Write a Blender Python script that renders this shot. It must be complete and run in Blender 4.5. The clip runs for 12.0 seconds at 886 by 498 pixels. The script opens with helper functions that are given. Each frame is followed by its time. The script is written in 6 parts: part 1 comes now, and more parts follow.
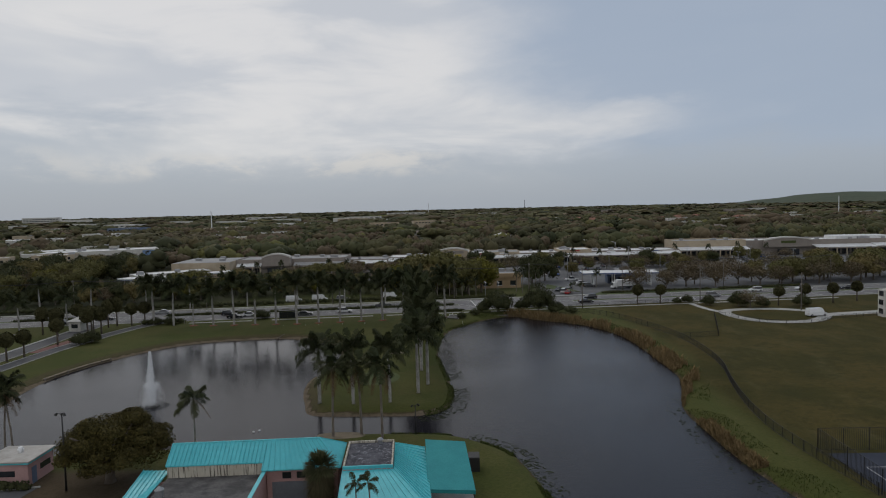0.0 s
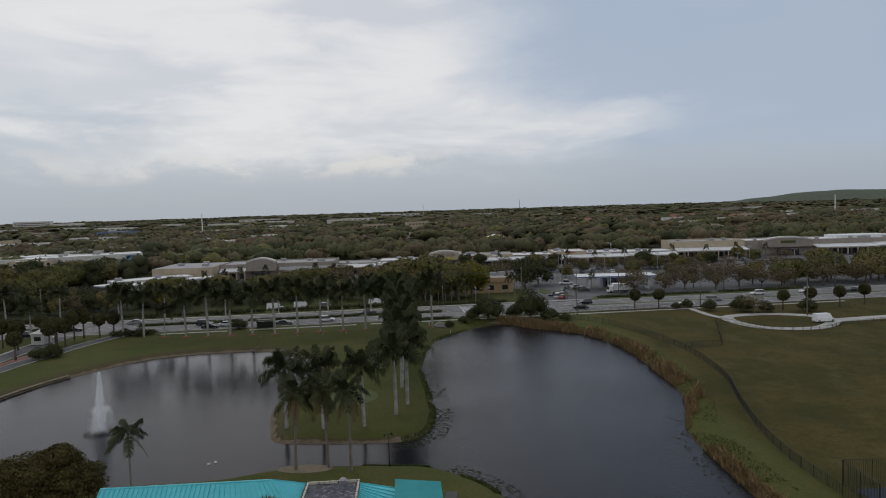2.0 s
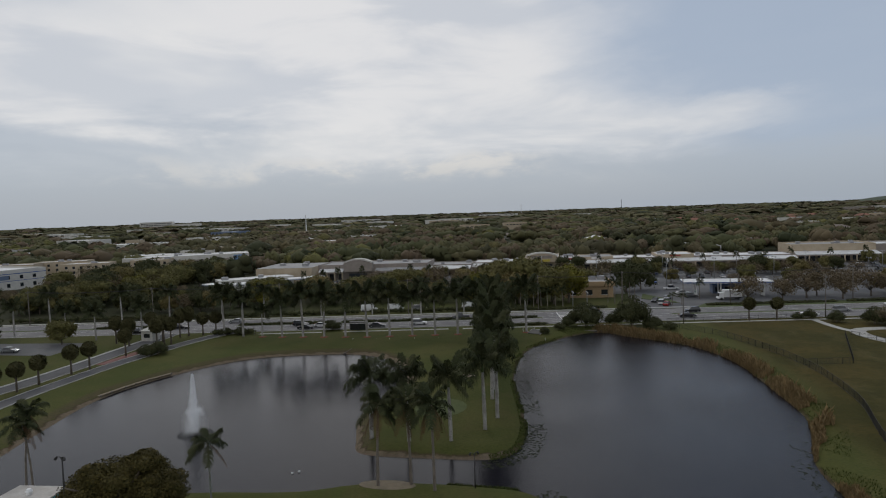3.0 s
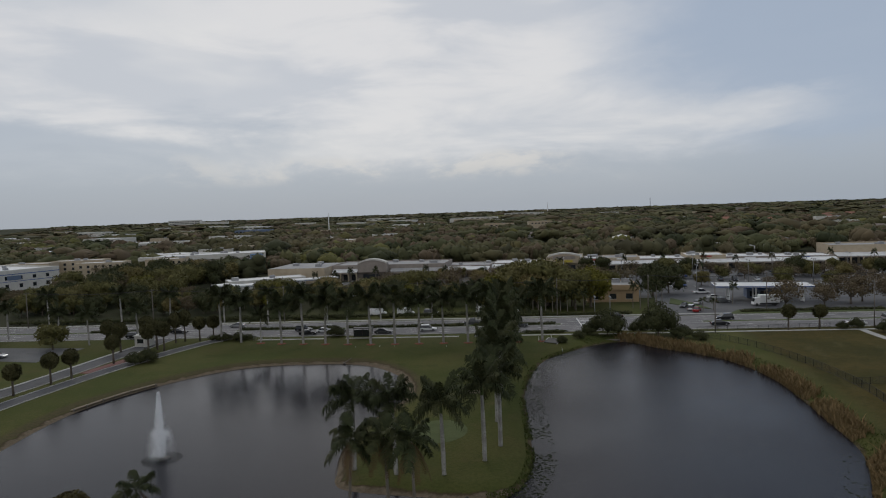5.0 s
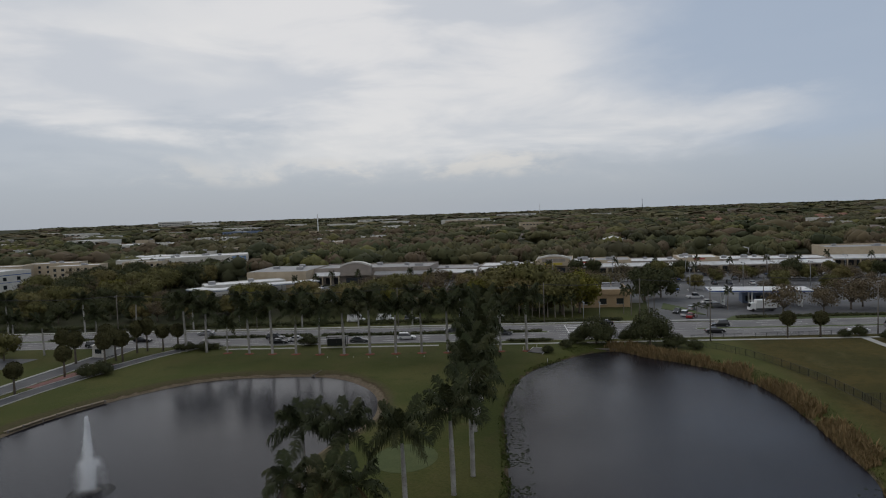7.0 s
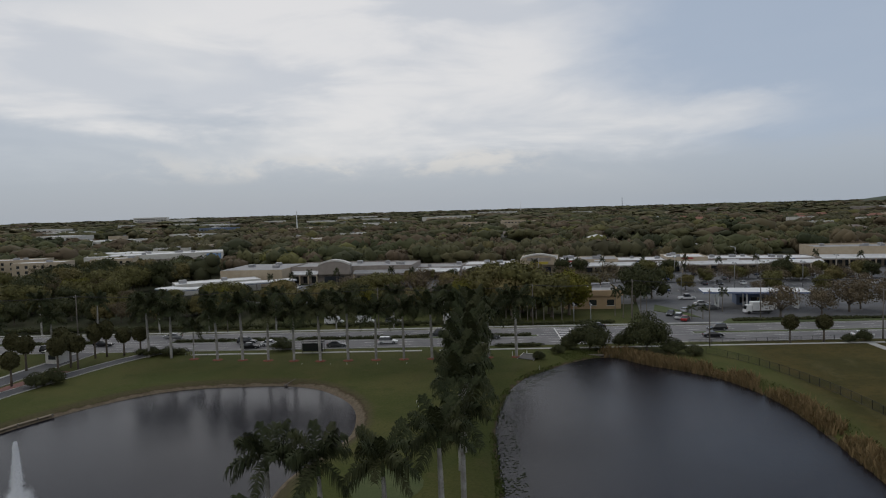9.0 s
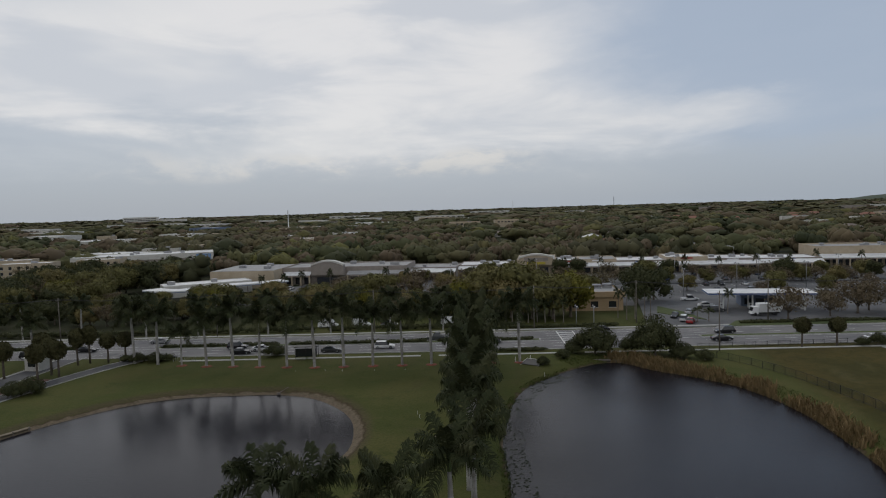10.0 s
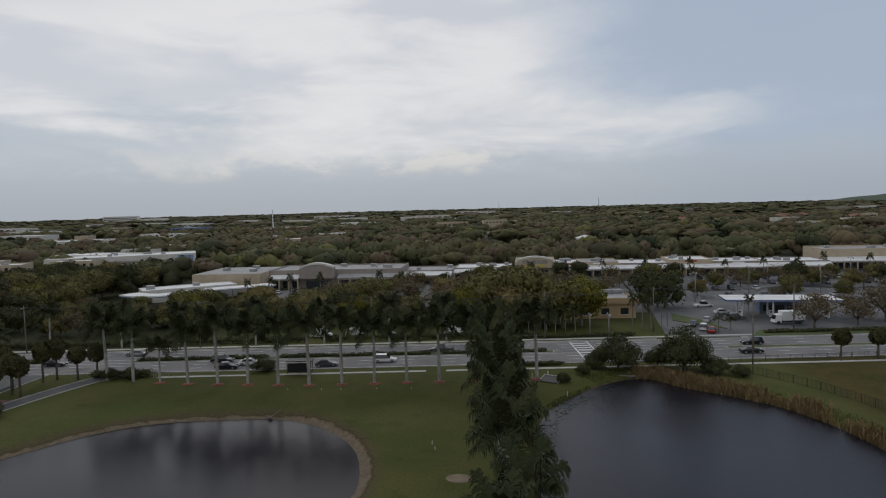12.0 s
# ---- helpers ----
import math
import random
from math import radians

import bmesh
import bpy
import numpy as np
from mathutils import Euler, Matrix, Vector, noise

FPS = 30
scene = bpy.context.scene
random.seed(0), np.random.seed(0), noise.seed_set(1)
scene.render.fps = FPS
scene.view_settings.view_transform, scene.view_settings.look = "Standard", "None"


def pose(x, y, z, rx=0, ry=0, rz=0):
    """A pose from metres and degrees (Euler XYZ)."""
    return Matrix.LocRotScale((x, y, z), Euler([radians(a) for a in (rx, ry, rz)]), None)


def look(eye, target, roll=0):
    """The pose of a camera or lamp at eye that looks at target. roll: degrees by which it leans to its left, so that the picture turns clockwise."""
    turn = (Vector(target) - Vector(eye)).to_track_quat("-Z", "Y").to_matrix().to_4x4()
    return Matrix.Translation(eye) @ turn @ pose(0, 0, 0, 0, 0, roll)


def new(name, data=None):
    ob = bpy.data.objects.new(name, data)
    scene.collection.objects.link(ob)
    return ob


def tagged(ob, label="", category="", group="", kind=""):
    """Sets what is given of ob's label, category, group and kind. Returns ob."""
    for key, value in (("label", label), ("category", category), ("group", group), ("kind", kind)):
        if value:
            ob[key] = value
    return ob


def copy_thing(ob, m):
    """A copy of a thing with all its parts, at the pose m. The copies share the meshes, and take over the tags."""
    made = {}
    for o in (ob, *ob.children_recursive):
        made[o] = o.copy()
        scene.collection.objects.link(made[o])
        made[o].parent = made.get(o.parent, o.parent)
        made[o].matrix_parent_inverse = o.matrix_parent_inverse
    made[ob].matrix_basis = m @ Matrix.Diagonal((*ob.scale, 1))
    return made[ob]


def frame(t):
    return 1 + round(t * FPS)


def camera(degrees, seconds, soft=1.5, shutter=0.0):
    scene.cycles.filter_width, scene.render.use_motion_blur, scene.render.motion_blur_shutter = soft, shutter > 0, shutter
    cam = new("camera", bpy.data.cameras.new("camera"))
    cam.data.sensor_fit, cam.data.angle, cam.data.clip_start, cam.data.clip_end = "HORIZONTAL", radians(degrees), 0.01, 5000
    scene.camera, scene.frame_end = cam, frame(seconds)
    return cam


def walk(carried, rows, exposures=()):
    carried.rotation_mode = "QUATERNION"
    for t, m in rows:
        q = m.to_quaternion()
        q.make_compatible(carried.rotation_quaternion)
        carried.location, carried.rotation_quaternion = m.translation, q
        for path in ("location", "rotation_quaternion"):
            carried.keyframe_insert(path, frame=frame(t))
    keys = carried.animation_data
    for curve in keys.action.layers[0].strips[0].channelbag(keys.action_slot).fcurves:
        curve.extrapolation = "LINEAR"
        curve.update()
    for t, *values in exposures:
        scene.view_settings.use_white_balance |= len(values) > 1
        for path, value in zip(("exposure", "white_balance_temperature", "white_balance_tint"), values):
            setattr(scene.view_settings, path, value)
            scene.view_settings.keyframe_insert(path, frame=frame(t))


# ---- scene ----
cam = camera(67.9, 12.0, soft=1.08)
PATH = [
    (0, (-2.010, -5.560, 33.465), (-4.860, 94.190, 27.015), -1.4),
    (0.5, (-1.700, -3.205, 33.485), (-4.550, 96.545, 27.085), -1.5),
    (1, (-1.138, -0.689, 33.558), (-5.138, 99.011, 27.158), -1.6),
    (1.5, (-0.399, 2.077, 33.650), (-3.499, 101.827, 27.250), -1.7),
    (2, (0.345, 4.956, 33.781), (-1.855, 104.706, 27.431), -1.8),
    (2.5, (0.763, 7.762, 33.986), (-1.737, 107.512, 27.586), -1.9),
    (3, (1.075, 10.594, 34.201), (-15.875, 108.994, 28.351), -2.0),
    (3.2, (1.289, 11.831, 34.212), (-19.861, 109.431, 28.512), -2.0),
    (4.8, (2.939, 22.601, 34.067), (-18.111, 120.201, 28.067), -2.0),
    (5, (3.138, 23.976, 34.081), (-17.762, 121.576, 28.131), -2.0),
    (5.5, (3.549, 27.345, 34.103), (-17.251, 124.995, 28.203), -2.0),
    (6, (3.957, 30.357, 34.055), (-16.643, 128.007, 28.255), -2.0),
    (6.5, (4.316, 32.737, 33.980), (-16.034, 130.437, 28.130), -1.9),
    (7, (4.391, 34.724, 33.898), (-15.459, 132.574, 28.098), -2.0),
    (7.5, (4.188, 36.699, 33.857), (-14.962, 134.699, 28.007), -1.9),
    (7.7, (3.981, 37.633, 33.846), (-15.019, 135.633, 27.796), -1.8),
    (9.5, (0.277, 47.600, 33.551), (-15.923, 146.100, 27.251), -1.7),
    (10, (-1.154, 50.505, 33.583), (-16.854, 149.055, 27.183), -1.7),
    (10.5, (-2.886, 53.466, 33.599), (-17.986, 152.066, 27.149), -1.6),
    (11, (-4.668, 56.500, 33.634), (-19.218, 155.250, 27.184), -1.6),
    (11.5, (-6.338, 59.709, 33.684), (-20.288, 158.509, 27.184), -1.5),
    (12, (-7.880, 62.959, 33.735), (-21.230, 161.859, 27.285), -1.5),
]
walk(cam, [(t, look(eye, aim, roll)) for t, eye, aim, roll in PATH], exposures=[(0, -0.10), (0.8, 0.0), (1.5, 0.06), (2.5, 0.06), (3.2, -0.02), (5.5, -0.06), (7.5, -0.03), (9.5, -0.01), (12, 0.02)])

# ---- sky and sun ----
world = bpy.data.worlds.new("overcast_sky")
scene.world = world
world.use_nodes = True
wn, wl = world.node_tree.nodes, world.node_tree.links
wn.clear()


def wnode(kind, **props):
    n = wn.new(kind)
    for k, v in props.items():
        n.inputs[k].default_value = v
    return n


def wmath(op, a, b=None, c=None):
    n = wn.new("ShaderNodeMath")
    n.operation = op
    n.use_clamp = False
    for i, q in enumerate((a, b, c)):
        if q is None:
            continue
        if isinstance(q, (int, float)):
            n.inputs[i].default_value = q
        else:
            wl.new(q, n.inputs[i])
    return n.outputs[0]


def wstep(value, lo, hi):
    n = wn.new("ShaderNodeMapRange")
    n.interpolation_type = "SMOOTHSTEP"
    wl.new(value, n.inputs["Value"])
    n.inputs["From Min"].default_value = lo
    n.inputs["From Max"].default_value = hi
    return n.outputs["Result"]


def wmix(factor, a, b):
    n = wn.new("ShaderNodeMix")
    n.data_type = "RGBA"
    if isinstance(factor, (int, float)):
        n.inputs["Factor"].default_value = factor
    else:
        wl.new(factor, n.inputs["Factor"])
    for key, q in (("A", a), ("B", b)):
        sock = [i for i in n.inputs if i.name == key and i.type == "RGBA"][0]
        if isinstance(q, tuple):
            sock.default_value = (*q, 1)
        else:
            wl.new(q, sock)
    return [o for o in n.outputs if o.type == "RGBA"][0]


SUN_AZ, SUN_EL = radians(-28), radians(42)      # from north (+y) towards east, behind the cloud sheet
sky = wn.new("ShaderNodeTexSky")
sky.sky_type = "NISHITA"
sky.sun_disc = False
sky.sun_elevation, sky.sun_rotation = SUN_EL, SUN_AZ
coords = wn.new("ShaderNodeTexCoord")
split = wn.new("ShaderNodeSeparateXYZ")
wl.new(coords.outputs["Generated"], split.inputs[0])
dx, dy, dz = split.outputs
rise = wmath("MAXIMUM", dz, 0.0)
azimuth = wmath("MULTIPLY", wmath("ARCTAN2", dx, dy), 57.2958)
elevation = wmath("MULTIPLY", wmath("ARCSINE", dz), 57.2958)


def drift(scale, stretch, place, detail=5.0, rough=0.55, twist=0.4):
    """Cloud noise, flattened towards the horizon."""
    shift = wn.new("ShaderNodeMapping")
    shift.inputs["Scale"].default_value = (1.0, 1.0, stretch)
    shift.inputs["Location"].default_value = place
    wl.new(coords.outputs["Generated"], shift.inputs["Vector"])
    n = wnode("ShaderNodeTexNoise", Scale=scale, Detail=detail, Roughness=rough, Distortion=twist)
    wl.new(shift.outputs[0], n.inputs["Vector"])
    return n.outputs["Fac"]


def fall(value, lo, hi):
    return wmath("SUBTRACT", 1.0, wstep(value, lo, hi))


def times(*factors):
    out = factors[0]
    for q in factors[1:]:
        out = wmath("MULTIPLY", out, q)
    return out


def centred(value, size):
    return wmath("MULTIPLY", wmath("SUBTRACT", value, 0.5), size)


streak = drift(3.4, 4.2, (0.35, 0.0, 0.55))
broad = drift(2.1, 3.0, (1.7, 0.4, 2.1), 4.0, 0.5)
puff = drift(9.0, 2.6, (0.0, 0.0, 0.0), 6.0, 0.6, 0.2)
az = wmath("ADD", azimuth, wmath("ADD", centred(broad, 34.0), centred(puff, 8.0)))
el = wmath("ADD", elevation, wmath("ADD", centred(streak, 6.5), centred(puff, 3.2)))
ahead = fall(wmath("ABSOLUTE", azimuth), 75.0, 140.0)
cloud = wmix(wstep(streak, 0.36, 0.62), (0.56, 0.585, 0.63), (0.73, 0.725, 0.73))
cloud = wmix(times(wstep(broad, 0.52, 0.68), 0.55), cloud, (0.80, 0.785, 0.765))
cloud = wmix(times(fall(wmath("ADD", azimuth, wmath("MULTIPLY", elevation, -0.6)), -52.0, -34.0), wstep(el, 13.0, 17.0), 0.5), cloud, (0.47, 0.515, 0.58))
# clear grey-blue in the east, with a pale tongue of cloud running into it
open_east = wstep(wmath("ADD", az, wmath("MULTIPLY", wmath("SUBTRACT", elevation, 8.0), 0.62)), 0.0, 17.0)
tongue = times(wstep(el, 4.2, 6.0), fall(el, 6.8, 9.0), fall(az, 12.0, 26.0))
open_east = times(open_east, wmath("SUBTRACT", 1.0, wmath("MULTIPLY", tongue, 0.72)), ahead)
cloud = wmix(times(open_east, 0.94), cloud, (0.355, 0.425, 0.535))
# bright patch added to the sheet, mostly above the view, to lift the lake's reflections
cloud = wmix(times(wstep(elevation, 17.0, 26.0), wstep(az, -36.0, -20.0), fall(az, -2.0, 12.0), 0.6), cloud, (0.98, 0.95, 0.92))
# low grey banks in front of the bright sheet
bank_west = times(fall(el, 5.8, 8.4), fall(az, -27.0, -14.0))
cloud = wmix(times(bank_west, 0.78), cloud, (0.405, 0.455, 0.525))
gleam = times(wstep(puff, 0.45, 0.62), wstep(elevation, 2.2, 3.4), fall(el, 4.0, 5.6), fall(azimuth, -6.0, 2.0), wstep(azimuth, -40.0, -26.0))
bank_low = fall(el, 2.6, 5.2)
cloud = wmix(times(bank_low, 0.8), cloud, (0.40, 0.445, 0.51))
cloud = wmix(times(gleam, 0.75), cloud, (0.70, 0.675, 0.645))
haze = fall(elevation, 0.0, 5.0)
cloud = wmix(times(haze, 0.8), cloud, (0.325, 0.375, 0.44))
scaled = wn.new("ShaderNodeVectorMath")
scaled.operation = "SCALE"
scaled.inputs["Scale"].default_value = 0.1
wl.new(sky.outputs[0], scaled.inputs[0])
total = wmix(0.94, scaled.outputs[0], cloud)
back = wn.new("ShaderNodeBackground")
wl.new(total, back.inputs["Color"])
back.inputs["Strength"].default_value = 1.0
wout = wn.new("ShaderNodeOutputWorld")
wl.new(back.outputs[0], wout.inputs["Surface"])

sun_data = bpy.data.lights.new("sun", "SUN")
sun_data.energy, sun_data.angle, sun_data.color = 0.42, radians(18), (1.0, 0.95, 0.88)
sun = new("sun", sun_data)
sun_way = Vector((math.sin(SUN_AZ) * math.cos(SUN_EL), math.cos(SUN_AZ) * math.cos(SUN_EL), math.sin(SUN_EL)))
sun.matrix_world = look(sun_way * 400, (0, 0, 0))


# ---- materials ----
class Nodes:
    """A material under construction."""

    def __init__(self, name):
        self.mat = bpy.data.materials.new(name)
        self.mat.use_nodes = True
        self.nodes, self.links = self.mat.node_tree.nodes, self.mat.node_tree.links
        self.shader = self.nodes["Principled BSDF"]
        self.place = self.nodes.new("ShaderNodeNewGeometry").outputs["Position"]

    def put(self, sock, value):
        if isinstance(value, (int, float)):
            sock.default_value = value
        elif isinstance(value, tuple):
            sock.default_value = (*value, 1) if len(value) == 3 else value
        else:
            self.links.new(value, sock)

    def noise(self, scale, detail=4.0, rough=0.55, stretch=None, vector=None):
        n = self.nodes.new("ShaderNodeTexNoise")
        n.inputs["Scale"].default_value, n.inputs["Detail"].default_value = scale, detail
        n.inputs["Roughness"].default_value = rough
        src = vector or self.place
        if stretch:
            m = self.nodes.new("ShaderNodeMapping")
            m.inputs["Scale"].default_value = stretch
            self.links.new(src, m.inputs["Vector"])
            src = m.outputs[0]
        self.links.new(src, n.inputs["Vector"])
        return n.outputs["Fac"]

    def step(self, value, lo, hi, a=0.0, b=1.0):
        n = self.nodes.new("ShaderNodeMapRange")
        n.interpolation_type = "SMOOTHSTEP"
        self.links.new(value, n.inputs["Value"])
        for key, q in (("From Min", lo), ("From Max", hi), ("To Min", a), ("To Max", b)):
            n.inputs[key].default_value = q
        return n.outputs["Result"]

    def mix(self, factor, a, b, blend="MIX"):
        n = self.nodes.new("ShaderNodeMix")
        n.data_type, n.blend_type = "RGBA", blend
        self.put(n.inputs["Factor"], factor)
        for key, q in (("A", a), ("B", b)):
            self.put([i for i in n.inputs if i.name == key and i.type == "RGBA"][0], q)
        return [o for o in n.outputs if o.type == "RGBA"][0]

    def calc(self, op, a, b=0.0):
        n = self.nodes.new("ShaderNodeMath")
        n.operation = op
        self.put(n.inputs[0], a)
        self.put(n.inputs[1], b)
        return n.outputs[0]

    def attribute(self, name):
        n = self.nodes.new("ShaderNodeAttribute")
        n.attribute_name = name
        return n.outputs["Fac"]

    def random(self):
        return self.nodes.new("ShaderNodeObjectInfo").outputs["Random"]

    def island(self):
        return self.nodes.new("ShaderNodeNewGeometry").outputs["Random Per Island"]

    def bump(self, height, strength=0.3, distance=0.05):
        n = self.nodes.new("ShaderNodeBump")
        n.inputs["Strength"].default_value, n.inputs["Distance"].default_value = strength, distance
        self.put(n.inputs["Height"], height)
        self.links.new(n.outputs[0], self.shader.inputs["Normal"])

    def done(self, color, rough=0.7, metal=0.0, spec=0.5):
        self.put(self.shader.inputs["Base Color"], color)
        self.put(self.shader.inputs["Roughness"], rough)
        self.put(self.shader.inputs["Metallic"], metal)
        self.put(self.shader.inputs["Specular IOR Level"], spec)
        return self.mat


def surface(name, c1, c2, fine=6.0, wide=0.35, rough=0.75, metal=0.0, bump=0.25, stain=None, spec=0.4):
    """Two-scale weathered surface in world metres."""
    m = Nodes(name)
    col = m.mix(m.step(m.noise(wide, 3), 0.35, 0.65), c1, c2)
    grain = m.noise(fine, 5, 0.65)
    col = m.mix(m.step(grain, 0.3, 0.8, 0.0, 0.35), col, tuple(0.6 * c for c in c1))
    if stain:
        col = m.mix(m.step(m.noise(wide * 2.3, 6, 0.7), 0.52, 0.7, 0.0, 0.8), col, stain)
    m.bump(grain, bump, 0.02)
    return m.done(col, m.step(grain, 0.2, 0.8, rough - 0.08, min(1.0, rough + 0.1)), metal, spec)


def foliage(name, c1, c2, c3=None, rough=0.75, vary=0.5):
    """Leaves: tone by plant, by clump and by leaf."""
    m = Nodes(name)
    col = m.mix(m.island(), c1, c2)
    if c3:
        col = m.mix(m.step(m.random(), 0.45, 1.0, 0.0, vary), col, c3)
    patch = m.step(m.noise(0.45, 3), 0.3, 0.7, 0.0, 0.5)
    col = m.mix(patch, col, tuple(0.5 * c for c in c1))
    return m.done(col, rough, 0.0, 0.08)


def paint(name, c, rough=0.35, metal=0.0, spec=0.5, dirt=0.25):
    m = Nodes(name)
    col = m.mix(m.step(m.noise(1.6, 5), 0.45, 0.75, 0.0, dirt), c, tuple(0.55 * q + 0.03 for q in c))
    return m.done(col, rough, metal, spec)


# ground: lawn, olive playing field, earth under the far woods, sandy worn bank
g = Nodes("lawn_and_earth")
tuft = g.noise(2.2, 6, 0.7)
patchy = g.noise(0.06, 5, 0.6)
mow = g.noise(0.22, 4, 0.6, stretch=(1.0, 0.35, 1.0))
lawn = g.mix(g.step(patchy, 0.35, 0.68), (0.062, 0.072, 0.018), (0.090, 0.088, 0.027))
lawn = g.mix(g.step(mow, 0.55, 0.75, 0.0, 0.55), lawn, (0.085, 0.075, 0.028))
worn = g.noise(0.16, 6, 0.68)
lawn = g.mix(g.step(worn, 0.54, 0.7, 0.0, 0.6), lawn, (0.105, 0.088, 0.034))
lawn = g.mix(g.step(worn, 0.44, 0.3, 0.0, 0.55), lawn, (0.042, 0.054, 0.013))
olive = g.mix(g.step(patchy, 0.38, 0.62), (0.084, 0.063, 0.018), (0.052, 0.046, 0.012))
olive = g.mix(g.step(mow, 0.5, 0.75, 0.0, 0.6), olive, (0.105, 0.085, 0.034))
olive = g.mix(g.step(worn, 0.46, 0.32, 0.0, 0.6), olive, (0.040, 0.039, 0.012))
olive = g.mix(g.step(g.noise(0.7, 5, 0.7), 0.45, 0.65, 0.0, 0.45), olive, (0.036, 0.034, 0.010))
earth = g.mix(g.step(g.noise(0.03, 5), 0.4, 0.62), (0.024, 0.028, 0.012), (0.045, 0.044, 0.024))
col = g.mix(g.attribute("field"), lawn, olive)
col = g.mix(g.attribute("wild"), col, earth)
col = g.mix(g.step(g.attribute("dirt"), 0.15, 0.8), col,
            g.mix(g.noise(0.8, 5), (0.075, 0.052, 0.032), (0.10, 0.075, 0.05)))
edge = g.calc("ADD", g.attribute("bank"), g.calc("MULTIPLY", g.calc("SUBTRACT", g.noise(0.5, 5, 0.65), 0.5), 1.1))
sandy = g.mix(g.noise(1.4, 5), (0.075, 0.055, 0.038), (0.24, 0.19, 0.135))
col = g.mix(g.step(edge, 0.3, 0.55), col, (0.068, 0.048, 0.028))
col = g.mix(g.step(edge, 0.5, 0.8), col, sandy)
col = g.mix(g.step(tuft, 0.35, 0.75, 0.0, 0.45), col, (0.02, 0.028, 0.008))
g.bump(tuft, 0.6, 0.12)
GROUND = g.done(col, 0.95, 0.0, 0.1)

w = Nodes("lake_water")
sep = w.nodes.new("ShaderNodeSeparateXYZ")
w.links.new(w.place, sep.inputs[0])
windy = w.step(sep.outputs[0], -16.0, 6.0)
gust = w.step(w.noise(0.035, 3), 0.35, 0.65, 0.55, 1.0)
chop = w.noise(1.9, 5, 0.66, stretch=(1.0, 1.9, 1.0))
swell = w.noise(0.9, 3, 0.5, stretch=(1.0, 2.0, 1.0))
wave = w.calc("ADD", chop, w.calc("MULTIPLY", swell, 0.8))
amount = w.calc("MULTIPLY", w.calc("ADD", w.calc("MULTIPLY", windy, 0.44), 0.23), gust)
w.bump(w.calc("MULTIPLY", wave, amount), 1.0, 0.11)
WATER = w.done((0.010, 0.0095, 0.014), w.calc("ADD", w.calc("MULTIPLY", windy, 0.10), 0.10), 0.0, w.calc("ADD", w.calc("MULTIPLY", windy, 0.12), 0.26))
w.shader.inputs["IOR"].default_value = 1.333

rp = Nodes("churned_water")
rp.bump(rp.noise(2.6, 4, 0.6), 1.0, 0.5)
RIPPLE = rp.done((0.008, 0.009, 0.013), 0.25, 0.0, 0.3)

ASPHALT = surface("asphalt", (0.142, 0.136, 0.136), (0.190, 0.180, 0.176), 9, 0.12, 0.85, stain=(0.085, 0.085, 0.085))
LOT = surface("parking_asphalt", (0.090, 0.090, 0.093), (0.132, 0.131, 0.130), 9, 0.08, 0.85, stain=(0.075, 0.075, 0.075))
CONCRETE = surface("concrete", (0.36, 0.35, 0.33), (0.44, 0.43, 0.40), 5, 0.3, 0.85, stain=(0.24, 0.23, 0.2))
DRIVE = surface("drive_asphalt", (0.070, 0.069, 0.072), (0.100, 0.098, 0.100), 9, 0.1, 0.85, stain=(0.055, 0.055, 0.055))
PAVERS = surface("red_pavers", (0.20, 0.085, 0.07), (0.15, 0.07, 0.06), 7, 0.5, 0.85)
WHITE_LINE = paint("road_marking", (0.62, 0.61, 0.58), 0.7)
MULCH = surface("red_mulch", (0.20, 0.055, 0.03), (0.14, 0.04, 0.025), 6, 0.9, 0.95, bump=0.6)
SAND = surface("bunker_sand", (0.20, 0.16, 0.11), (0.15, 0.125, 0.085), 6, 0.8, 0.95)
GREEN = surface("putting_green", (0.060, 0.078, 0.020), (0.075, 0.092, 0.028), 6, 0.6, 0.95)
COURT = surface("tennis_court", (0.022, 0.027, 0.044), (0.029, 0.034, 0.052), 6, 0.3, 0.8)
STEEL = surface("galvanised_steel", (0.30, 0.30, 0.31), (0.36, 0.36, 0.36), 8, 0.6, 0.5, 0.6)
DARK_METAL = surface("black_coated_metal", (0.022, 0.021, 0.02), (0.03, 0.028, 0.026), 8, 0.6, 0.55)
POLE_WOOD = surface("weathered_pole", (0.14, 0.12, 0.10), (0.19, 0.17, 0.15), 8, 0.6, 0.9)
BARK = surface("tree_bark", (0.10, 0.08, 0.062), (0.15, 0.125, 0.10), 7, 0.8, 0.95, bump=0.7)
PALE_TRUNK = surface("royal_palm_trunk", (0.36, 0.345, 0.32), (0.25, 0.235, 0.215), 5, 0.7, 0.9, stain=(0.15, 0.135, 0.115))
THIN_TRUNK = surface("coconut_palm_trunk", (0.21, 0.18, 0.15), (0.15, 0.13, 0.105), 6, 0.9, 0.95)
SHAFT = surface("palm_crownshaft", (0.09, 0.13, 0.045), (0.12, 0.15, 0.06), 5, 0.8, 0.6)
FROND = foliage("palm_frond", (0.032, 0.040, 0.018), (0.062, 0.069, 0.030), (0.080, 0.076, 0.034))
FROND_DRY = foliage("dry_palm_frond", (0.12, 0.072, 0.034), (0.085, 0.052, 0.028))
LEAF = foliage("broad_leaf", (0.094, 0.090, 0.034), (0.180, 0.164, 0.062), (0.225, 0.172, 0.076), vary=0.8)
LEAF_DARK = foliage("dark_leaf", (0.046, 0.052, 0.024), (0.088, 0.090, 0.040))
